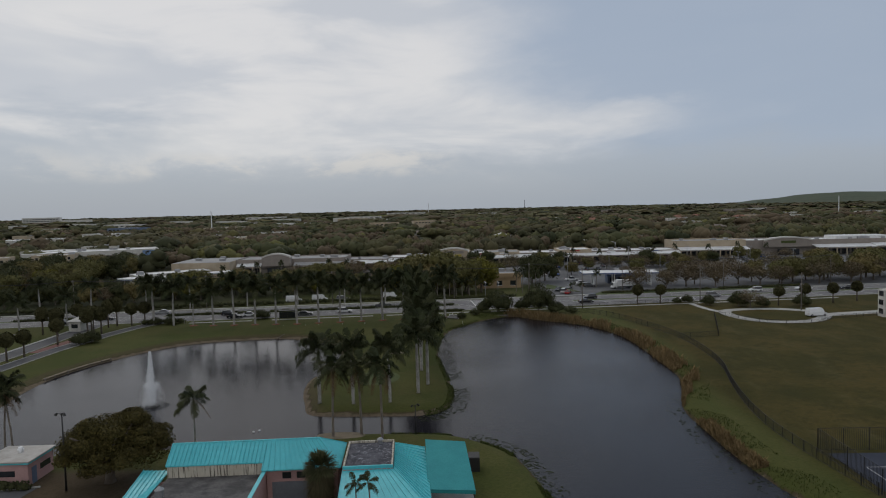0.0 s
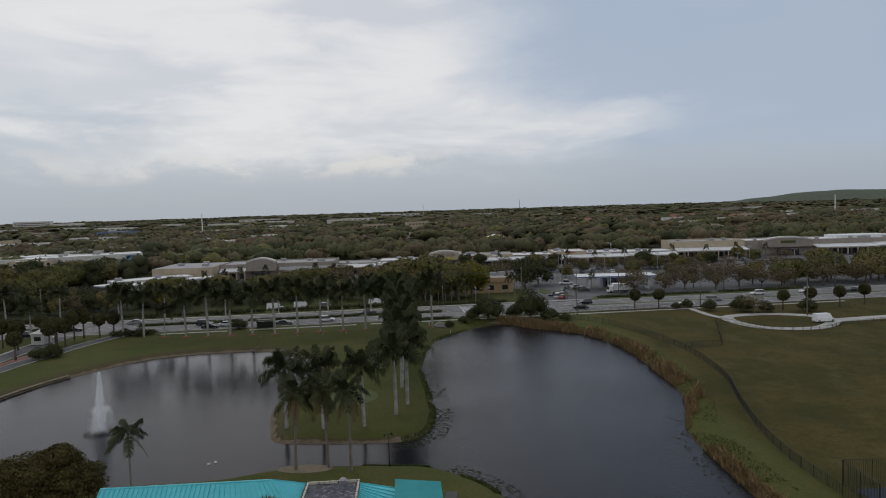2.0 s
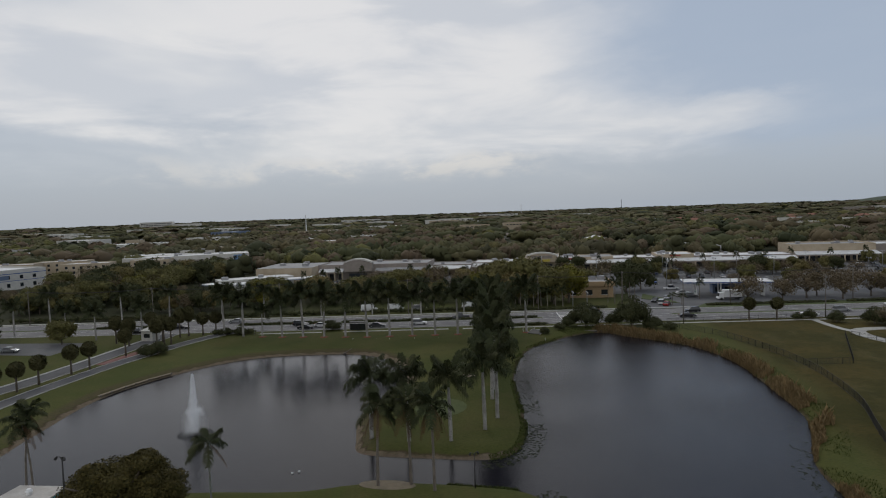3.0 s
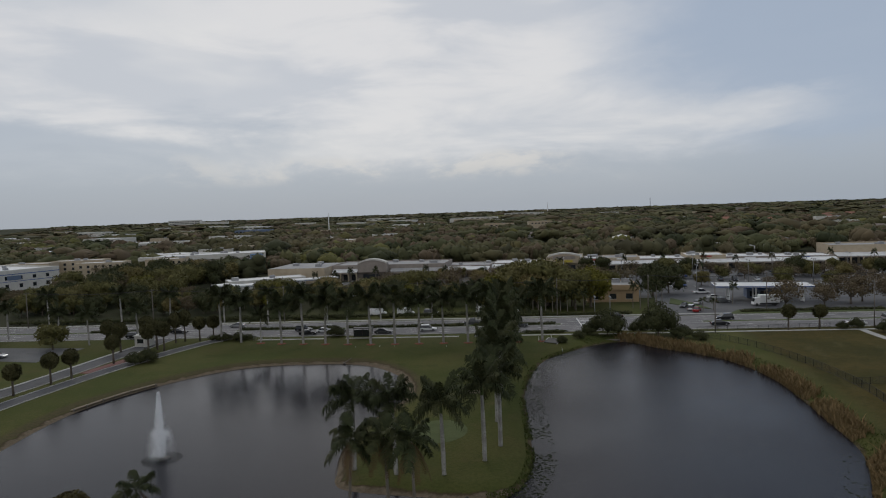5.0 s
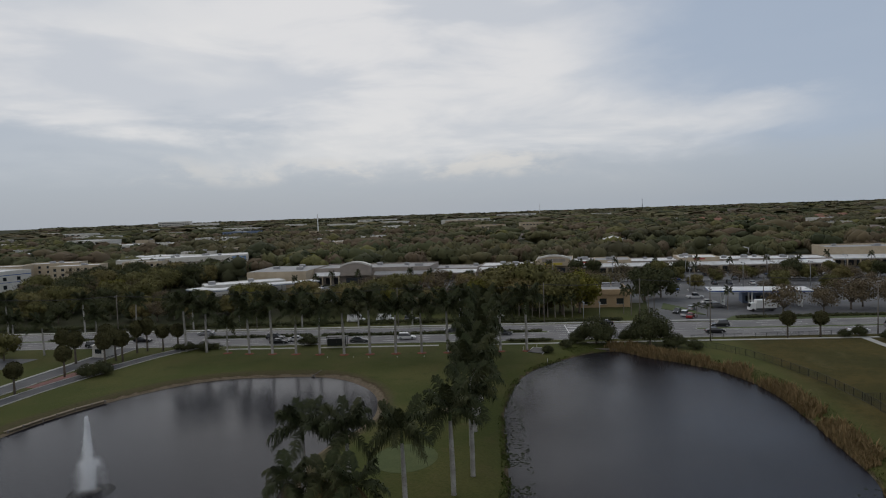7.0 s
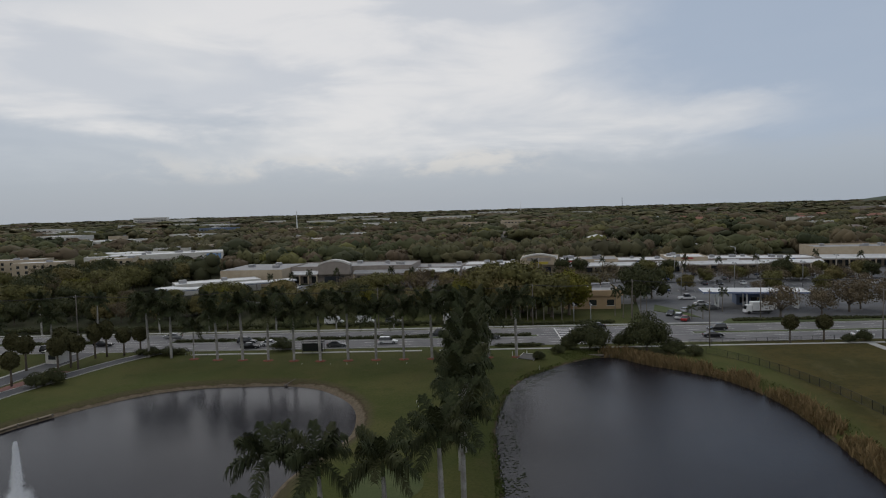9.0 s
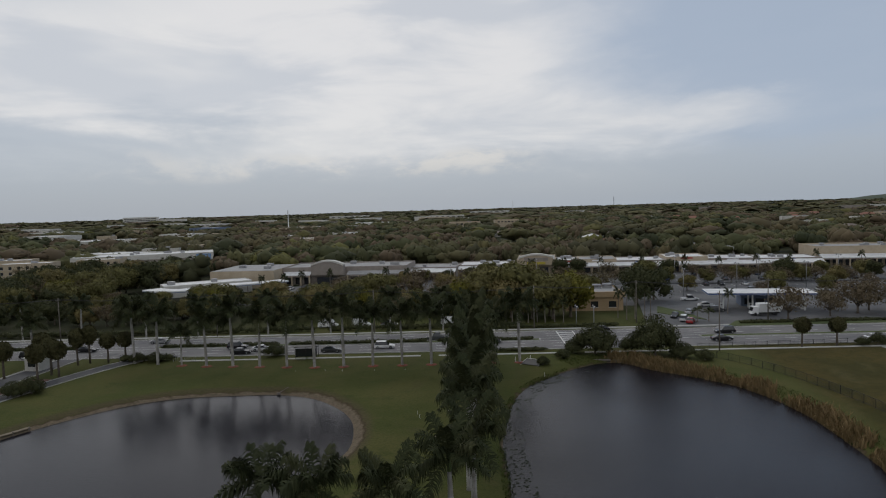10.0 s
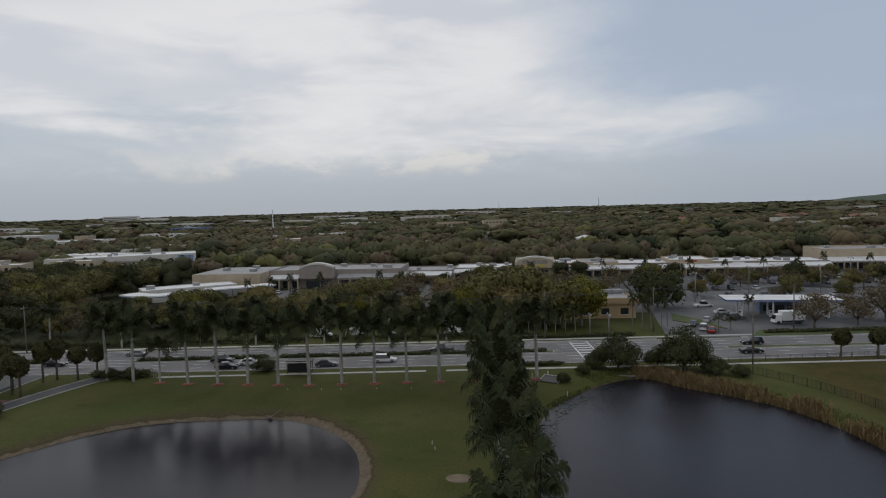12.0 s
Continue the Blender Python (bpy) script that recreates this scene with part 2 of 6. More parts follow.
LEAF_GOLD = foliage("yellowing_leaf", (0.125, 0.122, 0.024), (0.190, 0.165, 0.034))
LEAF_BROWN = foliage("half_bare_leaf", (0.135, 0.104, 0.066), (0.190, 0.146, 0.090), (0.120, 0.108, 0.054))
LEAF_ROUND = foliage("fan_leaf", (0.055, 0.055, 0.024), (0.10, 0.09, 0.04))
LEAF_FICUS = foliage("ficus_leaf", (0.046, 0.041, 0.014), (0.118, 0.094, 0.030))
FAN_LEAF = foliage("fan_palm_leaf", (0.060, 0.066, 0.030), (0.125, 0.118, 0.058))
FAN_DEAD = foliage("fan_palm_skirt", (0.105, 0.085, 0.048), (0.060, 0.056, 0.030))
wd = Nodes("far_woods")
tone = wd.attribute("tone")
col = wd.mix(wd.step(tone, 0.0, 0.3), (0.042, 0.050, 0.026), (0.076, 0.082, 0.038))
col = wd.mix(wd.step(tone, 0.3, 0.6), col, (0.110, 0.106, 0.048))
col = wd.mix(wd.step(tone, 0.62, 0.85), col, (0.128, 0.094, 0.062))
col = wd.mix(wd.step(tone, 0.93, 0.97), col, (0.140, 0.135, 0.045))
col = wd.mix(wd.step(wd.noise(0.004, 3), 0.42, 0.62, 0.0, 0.45), col, (0.100, 0.076, 0.048))
col = wd.mix(wd.calc("MULTIPLY", wd.island(), 0.3), col, (0.056, 0.054, 0.030))
WOODS = wd.done(col, 0.85, 0.0, 0.08)
REED_TAN = foliage("dry_reed", (0.290, 0.200, 0.098), (0.150, 0.112, 0.054))
REED_GREEN = foliage("green_reed", (0.055, 0.078, 0.020), (0.092, 0.100, 0.032))
PAD = foliage("lily_pad", (0.022, 0.030, 0.012), (0.040, 0.044, 0.018), rough=0.7)
TEAL = surface("teal_metal_roof", (0.085, 0.49, 0.54), (0.105, 0.55, 0.60), 4, 0.4, 0.38, bump=0.08, stain=(0.07, 0.43, 0.48))
TEAL_CANVAS = surface("teal_canvas", (0.022, 0.235, 0.25), (0.028, 0.265, 0.275), 6, 0.5, 0.8, bump=0.1)
PINK = surface("pink_stucco", (0.50, 0.31, 0.29), (0.45, 0.275, 0.26), 5, 0.6, 0.9)
cr = Nodes("streaked_cream_parapet")
run = cr.noise(1.0, 5, 0.6, stretch=(4.5, 4.5, 0.35))
low_stain = cr.step(cr.noise(0.8, 3), 0.3, 0.7)
CREAM = cr.done(cr.mix(cr.step(run, 0.5, 0.62, 0.0, 0.9), cr.mix(low_stain, (0.56, 0.52, 0.43), (0.46, 0.42, 0.34)), (0.10, 0.085, 0.07)), 0.9, 0.0, 0.2)
MEMBRANE = surface("weathered_roof_membrane", (0.060, 0.056, 0.055), (0.125, 0.117, 0.112), 3, 0.5, 0.85, stain=(0.045, 0.042, 0.043))
BLOTCHY = surface("blotchy_roof_membrane", (0.035, 0.035, 0.045), (0.09, 0.09, 0.105), 3, 0.9, 0.8, stain=(0.30, 0.30, 0.33))
WHITE_ROOF = surface("white_roof_coating", (0.62, 0.62, 0.61), (0.72, 0.72, 0.71), 4, 0.25, 0.7, stain=(0.42, 0.42, 0.41))
HUT_ROOF = surface("weathered_pale_roof", (0.40, 0.37, 0.33), (0.50, 0.475, 0.44), 4, 0.5, 0.8, stain=(0.30, 0.27, 0.24))
GREY_ROOF = surface("grey_roof_gravel", (0.30, 0.295, 0.29), (0.37, 0.36, 0.35), 5, 0.25, 0.9, stain=(0.2, 0.2, 0.2))
TAN = surface("tan_stucco", (0.42, 0.345, 0.245), (0.47, 0.39, 0.285), 5, 0.4, 0.9)
TAUPE = surface("taupe_stucco", (0.27, 0.235, 0.205), (0.31, 0.27, 0.235), 5, 0.4, 0.9)
OFF_WHITE = surface("off_white_stucco", (0.62, 0.60, 0.55), (0.55, 0.53, 0.49), 5, 0.4, 0.9, stain=(0.42, 0.40, 0.36))
ORANGE = surface("orange_tan_stucco", (0.36, 0.255, 0.145), (0.40, 0.29, 0.175), 5, 0.4, 0.9)
TILE_ROOF = surface("clay_tile_roof", (0.26, 0.115, 0.075), (0.20, 0.10, 0.075), 5, 0.6, 0.85)
BROWN_ROOF = surface("brown_shingle_roof", (0.17, 0.14, 0.12), (0.23, 0.19, 0.16), 5, 0.6, 0.9)
BLUE_SIGN = paint("blue_fascia", (0.035, 0.085, 0.27), 0.5)
PALE_BLUE = paint("pale_blue_panel", (0.16, 0.27, 0.46), 0.5)
BLUE_GREY = paint("blue_grey_metal", (0.12, 0.16, 0.24), 0.5)
WHITE_PAINT = paint("white_paint", (0.74, 0.74, 0.73), 0.45, dirt=0.15)
YELLOW_SIGN = paint("yellow_sign", (0.50, 0.40, 0.05), 0.6)
RUBBER = paint("tyre_rubber", (0.02, 0.02, 0.02), 0.85, dirt=0.4)
GLASS = paint("dark_glazing", (0.02, 0.023, 0.027), 0.08, spec=0.7, dirt=0.1)
SHADE_DOOR = surface("grey_roller_door", (0.16, 0.17, 0.19), (0.19, 0.2, 0.22), 5, 0.5, 0.6)
ROAD_RED = paint("red_panel", (0.32, 0.04, 0.03), 0.5)
sp = Nodes("fountain_spray")
sp.put(sp.shader.inputs["Alpha"], 0.62)
SPRAY = sp.done((0.93, 0.94, 0.95), 0.5)
HILL = surface("grassed_landfill", (0.050, 0.066, 0.034), (0.066, 0.078, 0.042), 0.05, 0.004, 0.95)
CAR_PAINTS = {
    "white": paint("white_car_paint", (0.72, 0.72, 0.72), 0.22, dirt=0.1),
    "silver": paint("silver_car_paint", (0.42, 0.43, 0.44), 0.25, 0.5, dirt=0.1),
    "black": paint("black_car_paint", (0.015, 0.015, 0.017), 0.2, dirt=0.1),
    "grey": paint("grey_car_paint", (0.11, 0.115, 0.12), 0.25, 0.4, dirt=0.1),
    "red": paint("red_car_paint", (0.28, 0.02, 0.02), 0.25, dirt=0.1),
    "blue": paint("blue_car_paint", (0.03, 0.06, 0.16), 0.25, dirt=0.1),
}


# ---- mesh helpers ----
class Geo:
    def __init__(self):
        self.v, self.f = [], []

    def add(self, verts, faces):
        n = len(self.v)
        self.v.extend(tuple(q) for q in verts)
        self.f.extend(tuple(n + i for i in q) for q in faces)
        return self

    def box(self, x0, y0, z0, x1, y1, z1, bevel=0.0):
        if bevel <= 0:
            return self.add([(x0, y0, z0), (x1, y0, z0), (x1, y1, z0), (x0, y1, z0), (x0, y0, z1), (x1, y0, z1), (x1, y1, z1), (x0, y1, z1)],
                            [(0, 3, 2, 1), (4, 5, 6, 7), (0, 1, 5, 4), (1, 2, 6, 5), (2, 3, 7, 6), (3, 0, 4, 7)])
        b = bevel
        lower = [(x0, y0), (x1, y0), (x1, y1), (x0, y1)]
        upper = [(x0 + b, y0 + b), (x1 - b, y0 + b), (x1 - b, y1 - b), (x0 + b, y1 - b)]
        v = [(x, y, z0) for x, y in lower] + [(x, y, z1 - b) for x, y in lower] + [(x, y, z1) for x, y in upper]
        f = [(3, 2, 1, 0), (8, 9, 10, 11)]
        for k in (0, 4):
            f += [(k + i, k + (i + 1) % 4, k + 4 + (i + 1) % 4, k + 4 + i) for i in range(4)]
        return self.add(v, f)

    def prism(self, poly, z0, z1):
        n = len(poly)
        return self.add([(x, y, z0) for x, y in poly] + [(x, y, z1) for x, y in poly],
                        [tuple(range(n - 1, -1, -1)), tuple(range(n, 2 * n))] +
                        [(i, (i + 1) % n, n + (i + 1) % n, n + i) for i in range(n)])

    def slab(self, pts, thick):
        """A plate with the given upper corners."""
        n = len(pts)
        return self.add([(x, y, z - thick) for x, y, z in pts] + list(pts),
                        [tuple(range(n - 1, -1, -1)), tuple(range(n, 2 * n))] +
                        [(i, (i + 1) % n, n + (i + 1) % n, n + i) for i in range(n)])

    def tube(self, pts, radii, n=8):
        rings, v, f = len(pts), [], []
        pts = [Vector(p) for p in pts]
        for i, p in enumerate(pts):
            way = (pts[min(i + 1, rings - 1)] - pts[max(i - 1, 0)]).normalized()
            side = way.cross(Vector((0, 0, 1)) if abs(way.z) < 0.9 else Vector((1, 0, 0))).normalized()
            up = side.cross(way)
            for k in range(n):
                a = 2 * math.pi * k / n
                v.append(p + (side * math.cos(a) + up * math.sin(a)) * radii[i])
        for i in range(rings - 1):
            for k in range(n):
                f.append((i * n + k, i * n + (k + 1) % n, (i + 1) * n + (k + 1) % n, (i + 1) * n + k))
        f += [tuple(range(n - 1, -1, -1)), tuple(range((rings - 1) * n, rings * n))]
        return self.add(v, f)

    def cyl(self, x, y, z0, z1, r, r2=None, n=12):
        return self.tube([(x, y, z0), (x, y, z1)], [r, r if r2 is None else r2], n)

    def mesh(self, name, smooth=False):
        me = bpy.data.meshes.new(name)
        me.from_pydata(self.v, [], self.f)
        if smooth:
            me.shade_smooth()
        me.update()
        return me


def part(name, geo, material, parent=None, label="", smooth=False):
    me = geo if isinstance(geo, bpy.types.Mesh) else geo.mesh(name, smooth)
    if not me.materials:
        me.materials.append(material)
    ob = new(name, me)
    ob.parent = parent
    if label:
        ob["label"] = label
    return ob


def thing(name, label, category, group="", kind="", at=None):
    ob = new(name)
    ob.empty_display_size = 0.2
    if at is not None:
        ob.matrix_basis = at
    return tagged(ob, label, category, group, kind)


def structure(name, geo, material, label="", category=""):
    return tagged(part(name, geo, material), label, category, kind="structure")


def smooth_line(pts, closed=True, per=5):
    out, n = [], len(pts)
    for i in range(n if closed else n - 1):
        p = [Vector(pts[(i + k) % n] if closed else pts[min(max(i + k, 0), n - 1)]) for k in (-1, 0, 1, 2)]
        for s in range(per):
            t = s / per
            out.append(tuple(0.5 * (2 * p[1] + (p[2] - p[0]) * t + (2 * p[0] - 5 * p[1] + 4 * p[2] - p[3]) * t * t +
                                    (3 * p[1] - p[0] - 3 * p[2] + p[3]) * t ** 3)))
    if not closed:
        out.append(tuple(pts[-1]))
    return out


def ribbon(pts, half0, half1, z0, z1):
    """A strip along a line, from half0 to its left to half1 to its right, as a solid."""
    geo, v = Geo(), []
    p = [Vector(q) for q in pts]
    for i, q in enumerate(p):
        way = (p[min(i + 1, len(p) - 1)] - p[max(i - 1, 0)]).normalized()
        left = Vector((-way.y, way.x))
        a, b = q + left * half0, q - left * half1
        v += [(a.x, a.y, z0), (a.x, a.y, z1), (b.x, b.y, z1), (b.x, b.y, z0)]
    f = []
    for i in range(len(p) - 1):
        k = 4 * i
        f += [(k, k + 1, k + 5, k + 4), (k + 1, k + 2, k + 6, k + 5), (k + 2, k + 3, k + 7, k + 6)]
    f += [(0, 3, 2, 1), tuple(4 * (len(p) - 1) + i for i in range(4))]
    return geo.add(v, f)


# ---- ground and lake ----
LAND = 0.9
SHORE = smooth_line([
    (-96, 76), (-81, 86), (-83, 102), (-86, 116), (-86.6, 126), (-84.6, 136), (-81.2, 145), (-77, 152.3), (-72.3, 157.3), (-66, 160.5), (-57, 162.3),
    (-50, 163), (-43, 161), (-37, 156), (-33, 150.5), (-30.5, 144), (-29.3, 137), (-30.5, 129), (-32.3, 121), (-31.5, 112), (-29.3, 104),
    (-28, 100), (-25, 98.4), (-16, 98), (-8.5, 98.3), (-5, 102), (-4.2, 110), (-5, 119), (-6.3, 128), (-8, 143), (-7.5, 160), (-5, 171),
    (-1, 178), (4, 184.5), (9, 189), (14, 189.6), (19, 184), (25, 179.5), (32, 172.5), (36.5, 162), (38.3, 150), (38.8, 131), (38.3, 117),
    (33.2, 100), (32.8, 89), (33.3, 76), (35.5, 64), (42, 40), (36, 15), (14, 20), (8.5, 50), (7.6, 66), (6, 75), (3.5, 82), (-2, 87.3), (-6, 89),
    (-16, 89.7), (-24, 88.8), (-31, 86), (-40, 85), (-52, 83.5), (-64, 81.5), (-72, 76), (-84, 70)])
ring = np.array(SHORE)


def shore_distance(px, py):
    """Metres to the water's edge, negative inside the lake."""
    best = np.full(px.shape, 1e9)
    inside = np.zeros(px.shape, bool)
    for i in range(len(ring)):
        (ax, ay), (bx, by) = ring[i], ring[(i + 1) % len(ring)]
        ex, ey = bx - ax, by - ay
        t = np.clip(((px - ax) * ex + (py - ay) * ey) / (ex * ex + ey * ey + 1e-9), 0, 1)
        best = np.minimum(best, np.hypot(px - ax - t * ex, py - ay - t * ey))
        cross = (ay > py) != (by > py)
        inside ^= cross & (px < (bx - ax) * (py - ay) / (by - ay + 1e-12) + ax)
    return np.where(inside, -best, best)


def spread(fine, lo, hi, far):
    """Fine steps in the middle, growing steps out to the horizon."""
    mid = list(np.arange(lo, hi + 0.01, fine))
    step, a = fine, hi
    up = []
    while a < far:
        step *= 1.35
        a += step
        up.append(min(a, far))
    step, b, down = fine, lo, []
    while b > -far:
        step *= 1.35
        b -= step
        down.append(max(b, -far))
    return np.array(down[::-1] + mid + up)


gx, gy = spread(1.0, -112, 62, 4900), spread(1.0, 8, 200, 4900)
X, Y = np.meshgrid(gx, gy)
D = shore_distance(X, Y)
ease = np.clip(D / 3.2, 0, 1)
Z = np.where(D > 0, LAND * (ease * ease * (3 - 2 * ease) * 0.65 + 0.35 * np.clip(D / 0.9, 0, 1)), -1.3 * np.clip(-D / 3.0, 0, 1))
far_off = np.hypot(X, Y - 120) > 260
Z = np.where(far_off, LAND - 0.1, Z)
nx = len(gx)
faces = [(j * nx + i, j * nx + i + 1, (j + 1) * nx + i + 1, (j + 1) * nx + i) for j in range(len(gy) - 1) for i in range(nx - 1)]
me = bpy.data.meshes.new("ground")
me.from_pydata(np.stack([X, Y, Z], -1).reshape(-1, 3).tolist(), [], faces)
me.shade_smooth()


def soft(value, lo, hi):
    t = np.clip((value - lo) / (hi - lo), 0, 1)
    return t * t * (3 - 2 * t)


west_bank = soft(-X, 20, 28)
front_bank = soft(-X, 2, 8) * soft(104 - Y, 0, 4) * soft(Y - 93, 0, 2)
bank = np.maximum(west_bank * soft(Y, 92, 100), front_bank) * (1 - soft(D, 0.4, 1.5 + 1.3 * soft(X, -52, -40) * soft(Y, 120, 130))) * (D < 4) + 0.6 * (1 - soft(D, 0.2, 0.9)) * (D < 3)
layers = {
    "bank": bank,
    "field": soft(X + (Y - 150) * 0.05 + 6 * (1 - soft(Y, 112, 135)) * soft(X, 20, 30), 41, 47) * soft(Y, 20, 40),
    "wild": soft(np.hypot(X, Y - 120), 110, 160) * soft(Y - 0.125 * X, 216, 224) + soft(-X, 135, 200) + soft(X, 170, 230),
    "dirt": 0.55 * west_bank * soft(D, 0.3, 1.0) * (1 - soft(D, 1.8, 4.6)) * (D > 0) * soft(Y, 92, 100) + 0.42 * np.exp(-((X + 20.8) / 2.2) ** 2 - ((Y - 143.8) / 1.6) ** 2) + soft(-X, 38, 42) * soft(X, -62, -58) * (1 - soft(Y, 72, 78)),
}
for key, values in layers.items():
    layer = me.attributes.new(key, "FLOAT", "POINT")
    layer.data.foreach_set("value", np.clip(values, 0, 1).astype(np.float32).ravel())
structure("ground", me, GROUND, "mown green lawn with worn sandy lake banks", "ground")
lake = Geo().add([(-110, 5, 0), (60, 5, 0), (60, 198, 0), (-110, 198, 0)], [(0, 1, 2, 3)])
structure("water", lake, WATER, "dark lake water mirroring the cloudy sky", "lake")

# ---- main road ----
TURN = radians(7.1)
RU, RV = Vector((math.cos(TURN), math.sin(TURN))), Vector((-math.sin(TURN), math.cos(TURN)))


def road_xy(u, v):
    q = Vector((0.0, 199.0)) + RU * u + RV * v
    return q.x, q.y


def road_strip(u0, u1, v0, v1, z0, z1):
    return Geo().prism([road_xy(u0, v0), road_xy(u1, v0), road_xy(u1, v1), road_xy(u0, v1)], z0, z1)


structure("road", road_strip(-520, 520, 0, 21, 0.4, 0.93), ASPHALT, "wide grey asphalt divided road with a planted median", "road")
structure("kerb_south", road_strip(-84, 520, -0.35, 0, 0.4, 1.06), CONCRETE, "pale concrete kerb along the road", "kerb")
structure("kerb_north", road_strip(-520, 24, 21, 21.35, 0.4, 1.06), CONCRETE, "pale concrete kerb along the road", "kerb")
structure("kerb_north_east", road_strip(44, 520, 21, 21.35, 0.4, 1.06), CONCRETE, "pale concrete kerb along the road", "kerb")
for k, (u0, u1) in enumerate(((-300, -112), (-96, -2), (36, 300))):
    structure(f"median_{k + 1}", road_strip(u0, u1, 9.4, 11.6, 0.4, 1.05), CONCRETE, "raised concrete-edged road median", "median")
    structure(f"median_turf_{k + 1}", road_strip(u0 + 0.3, u1 - 0.3, 9.7, 11.3, 1.0, 1.09), GREEN, "grass strip on the road median", "median")
for k, (u0, u1) in enumerate(((-84, -66), (-60, -30), (-26, 2), (6, 120))):
    structure(f"pavement_{k + 1}", road_strip(u0, u1, -4.6, -3.5, 0.4, 0.97), CONCRETE, "narrow concrete pavement beside the lawn", "pavement")
structure("pavement_north", road_strip(-300, 300, 23.2, 24.6, 0.4, 0.98), CONCRETE, "narrow concrete pavement beyond the road", "pavement")
lines = Geo()
for v in (3.2, 6.3, 14.8, 17.9):
    for k in range(-40, 41):
        lines.prism([road_xy(k * 9, v - 0.07), road_xy(k * 9 + 3, v - 0.07), road_xy(k * 9 + 3, v + 0.07), road_xy(k * 9, v + 0.07)], 0.92, 0.936)
for v in (0.5, 9.0, 12.0, 20.5):
    lines.prism([road_xy(-400, v - 0.06), road_xy(400, v - 0.06), road_xy(400, v + 0.06), road_xy(-400, v + 0.06)], 0.92, 0.936)
for k in range(8):                                  # crossing beside the junction
    lines.prism([road_xy(3.5, 1.5 + 2.4 * k), road_xy(6.8, 1.5 + 2.4 * k), road_xy(6.8, 2.2 + 2.4 * k), road_xy(3.5, 2.2 + 2.4 * k)], 0.92, 0.938)
for u in (3.0, 7.0):
    lines.prism([road_xy(u, 0.8), road_xy(u + 0.35, 0.8), road_xy(u + 0.35, 20.4), road_xy(u, 20.4)], 0.92, 0.938)
structure("road_markings", lines, WHITE_LINE, "worn white lane lines and a crossing", "marking")

# entrance drive on the west side: two lanes round a planted strip
drive_e = smooth_line([(-95, 86), (-100.5, 108), (-101.6, 122), (-101.6, 135), (-101.0, 150), (-98.8, 166), (-95.8, 179), (-91.5, 189)], False)
drive_w = smooth_line([(-122, 92), (-113, 112), (-109.5, 128), (-109, 145), (-109.5, 160), (-110, 175), (-110.5, 187)], False)
structure("entrance_drive", ribbon(drive_e, 1.9, 1.9, 0.4, 0.925), DRIVE, "grey entrance drive along the lawn", "drive")
structure("entrance_drive_west", ribbon(drive_w, 2.6, 2.6, 0.4, 0.925), DRIVE, "grey entrance drive beside a tree strip", "drive")
for k, (line, a, b) in enumerate(((drive_e, 2.08, -1.9), (drive_e, -1.9, 2.08), (drive_w, 3.3, -2.6), (drive_w, -2.6, 2.8))):
    structure(f"drive_kerb_{k + 1}", ribbon(line, a, b, 0.4, 1.05), CONCRETE, "pale concrete drive kerb", "kerb")
structure("drive_paving", Geo().prism([(-106, 147), (-103.6, 147), (-102.6, 158), (-101.2, 168), (-105, 168)], 0.4, 0.96), PAVERS, "red brick paving in the entrance strip", "paving")
structure("west_lot", Geo().prism([(-175, 158), (-126, 156), (-126, 172), (-175, 170)], 0.4, 0.93), LOT, "grey parking area behind a lawn", "parking")

# parking areas beyond the road
structure("forecourt", Geo().prism([(24, 224), (128, 237), (320, 262), (330, 395), (100, 400), (30, 366), (27, 262)], 0.4, 0.935), LOT, "grey shopping centre parking lot", "parking")
structure("west_forecourt", Geo().prism([(-118, 268), (26, 262), (29, 366), (-60, 340), (-118, 318)], 0.4, 0.928), LOT, "grey parking lot among trees", "parking")
stripes = Geo()
for row in range(5):
    for k in range(60):
        x, y = 34 + k * 2.8, 292 + row * 17
        if x < 200:
            stripes.box(x, y, 0.93, x + 0.1, y + 5, 0.942)
structure("parking_stripes", stripes, WHITE_LINE, "painted parking bay lines", "marking")
loop = smooth_line([(75, 188), (73.5, 180), (77, 171.5), (84, 168.5), (91, 170), (97, 176), (98, 184), (92, 189), (84, 190.5)], True)
loop.append(loop[0])
structure("loop_drive", ribbon(loop, 1.7, 1.7, 0.4, 0.93), CONCRETE, "pale concrete turning loop in the grass", "drive")
structure("loop_spur", ribbon([(97.5, 178), (112, 181), (140, 186)], 2.2, 2.2, 0.4, 0.934), CONCRETE, "pale concrete drive", "drive")
structure("field_path", ribbon(smooth_line([(73.8, 184), (71.5, 190), (70.5, 197), (70, 204)], False), 0.9, 0.9, 0.4, 0.96), CONCRETE, "pale concrete footpath to the road", "path")
structure("court", Geo().prism([(44, 77.5), (75, 77.5), (75, 44), (44, 44)], 0.4, 0.95), COURT, "dark blue tennis court", "court")
cl = Geo()
for x0, y0, x1, y1 in ((46, 73, 70, 73.08), (46, 50, 46.08, 73), (46, 66, 60, 66.08), (46, 57, 60, 57.08), (60, 50, 60.08, 73)):
    cl.box(x0, y0, 0.945, x1, y1, 0.956)
structure("court_lines", cl, WHITE_LINE, "white tennis court lines", "marking")
structure("putting_green", Geo().prism([(-18.8 + 4.4 * math.cos(a / 9 * math.pi), 118.6 + 5.2 * math.sin(a / 9 * math.pi)) for a in range(18)], 0.4, 0.915), GREEN, "pale round putting green", "green")
structure("sand_bunker", Geo().prism([(-17 + 1.7 * math.cos(a / 7 * math.pi), 140 + 1.3 * math.sin(a / 7 * math.pi)) for a in range(14)], 0.4, 0.917), SAND, "small round sand bunker", "bunker")
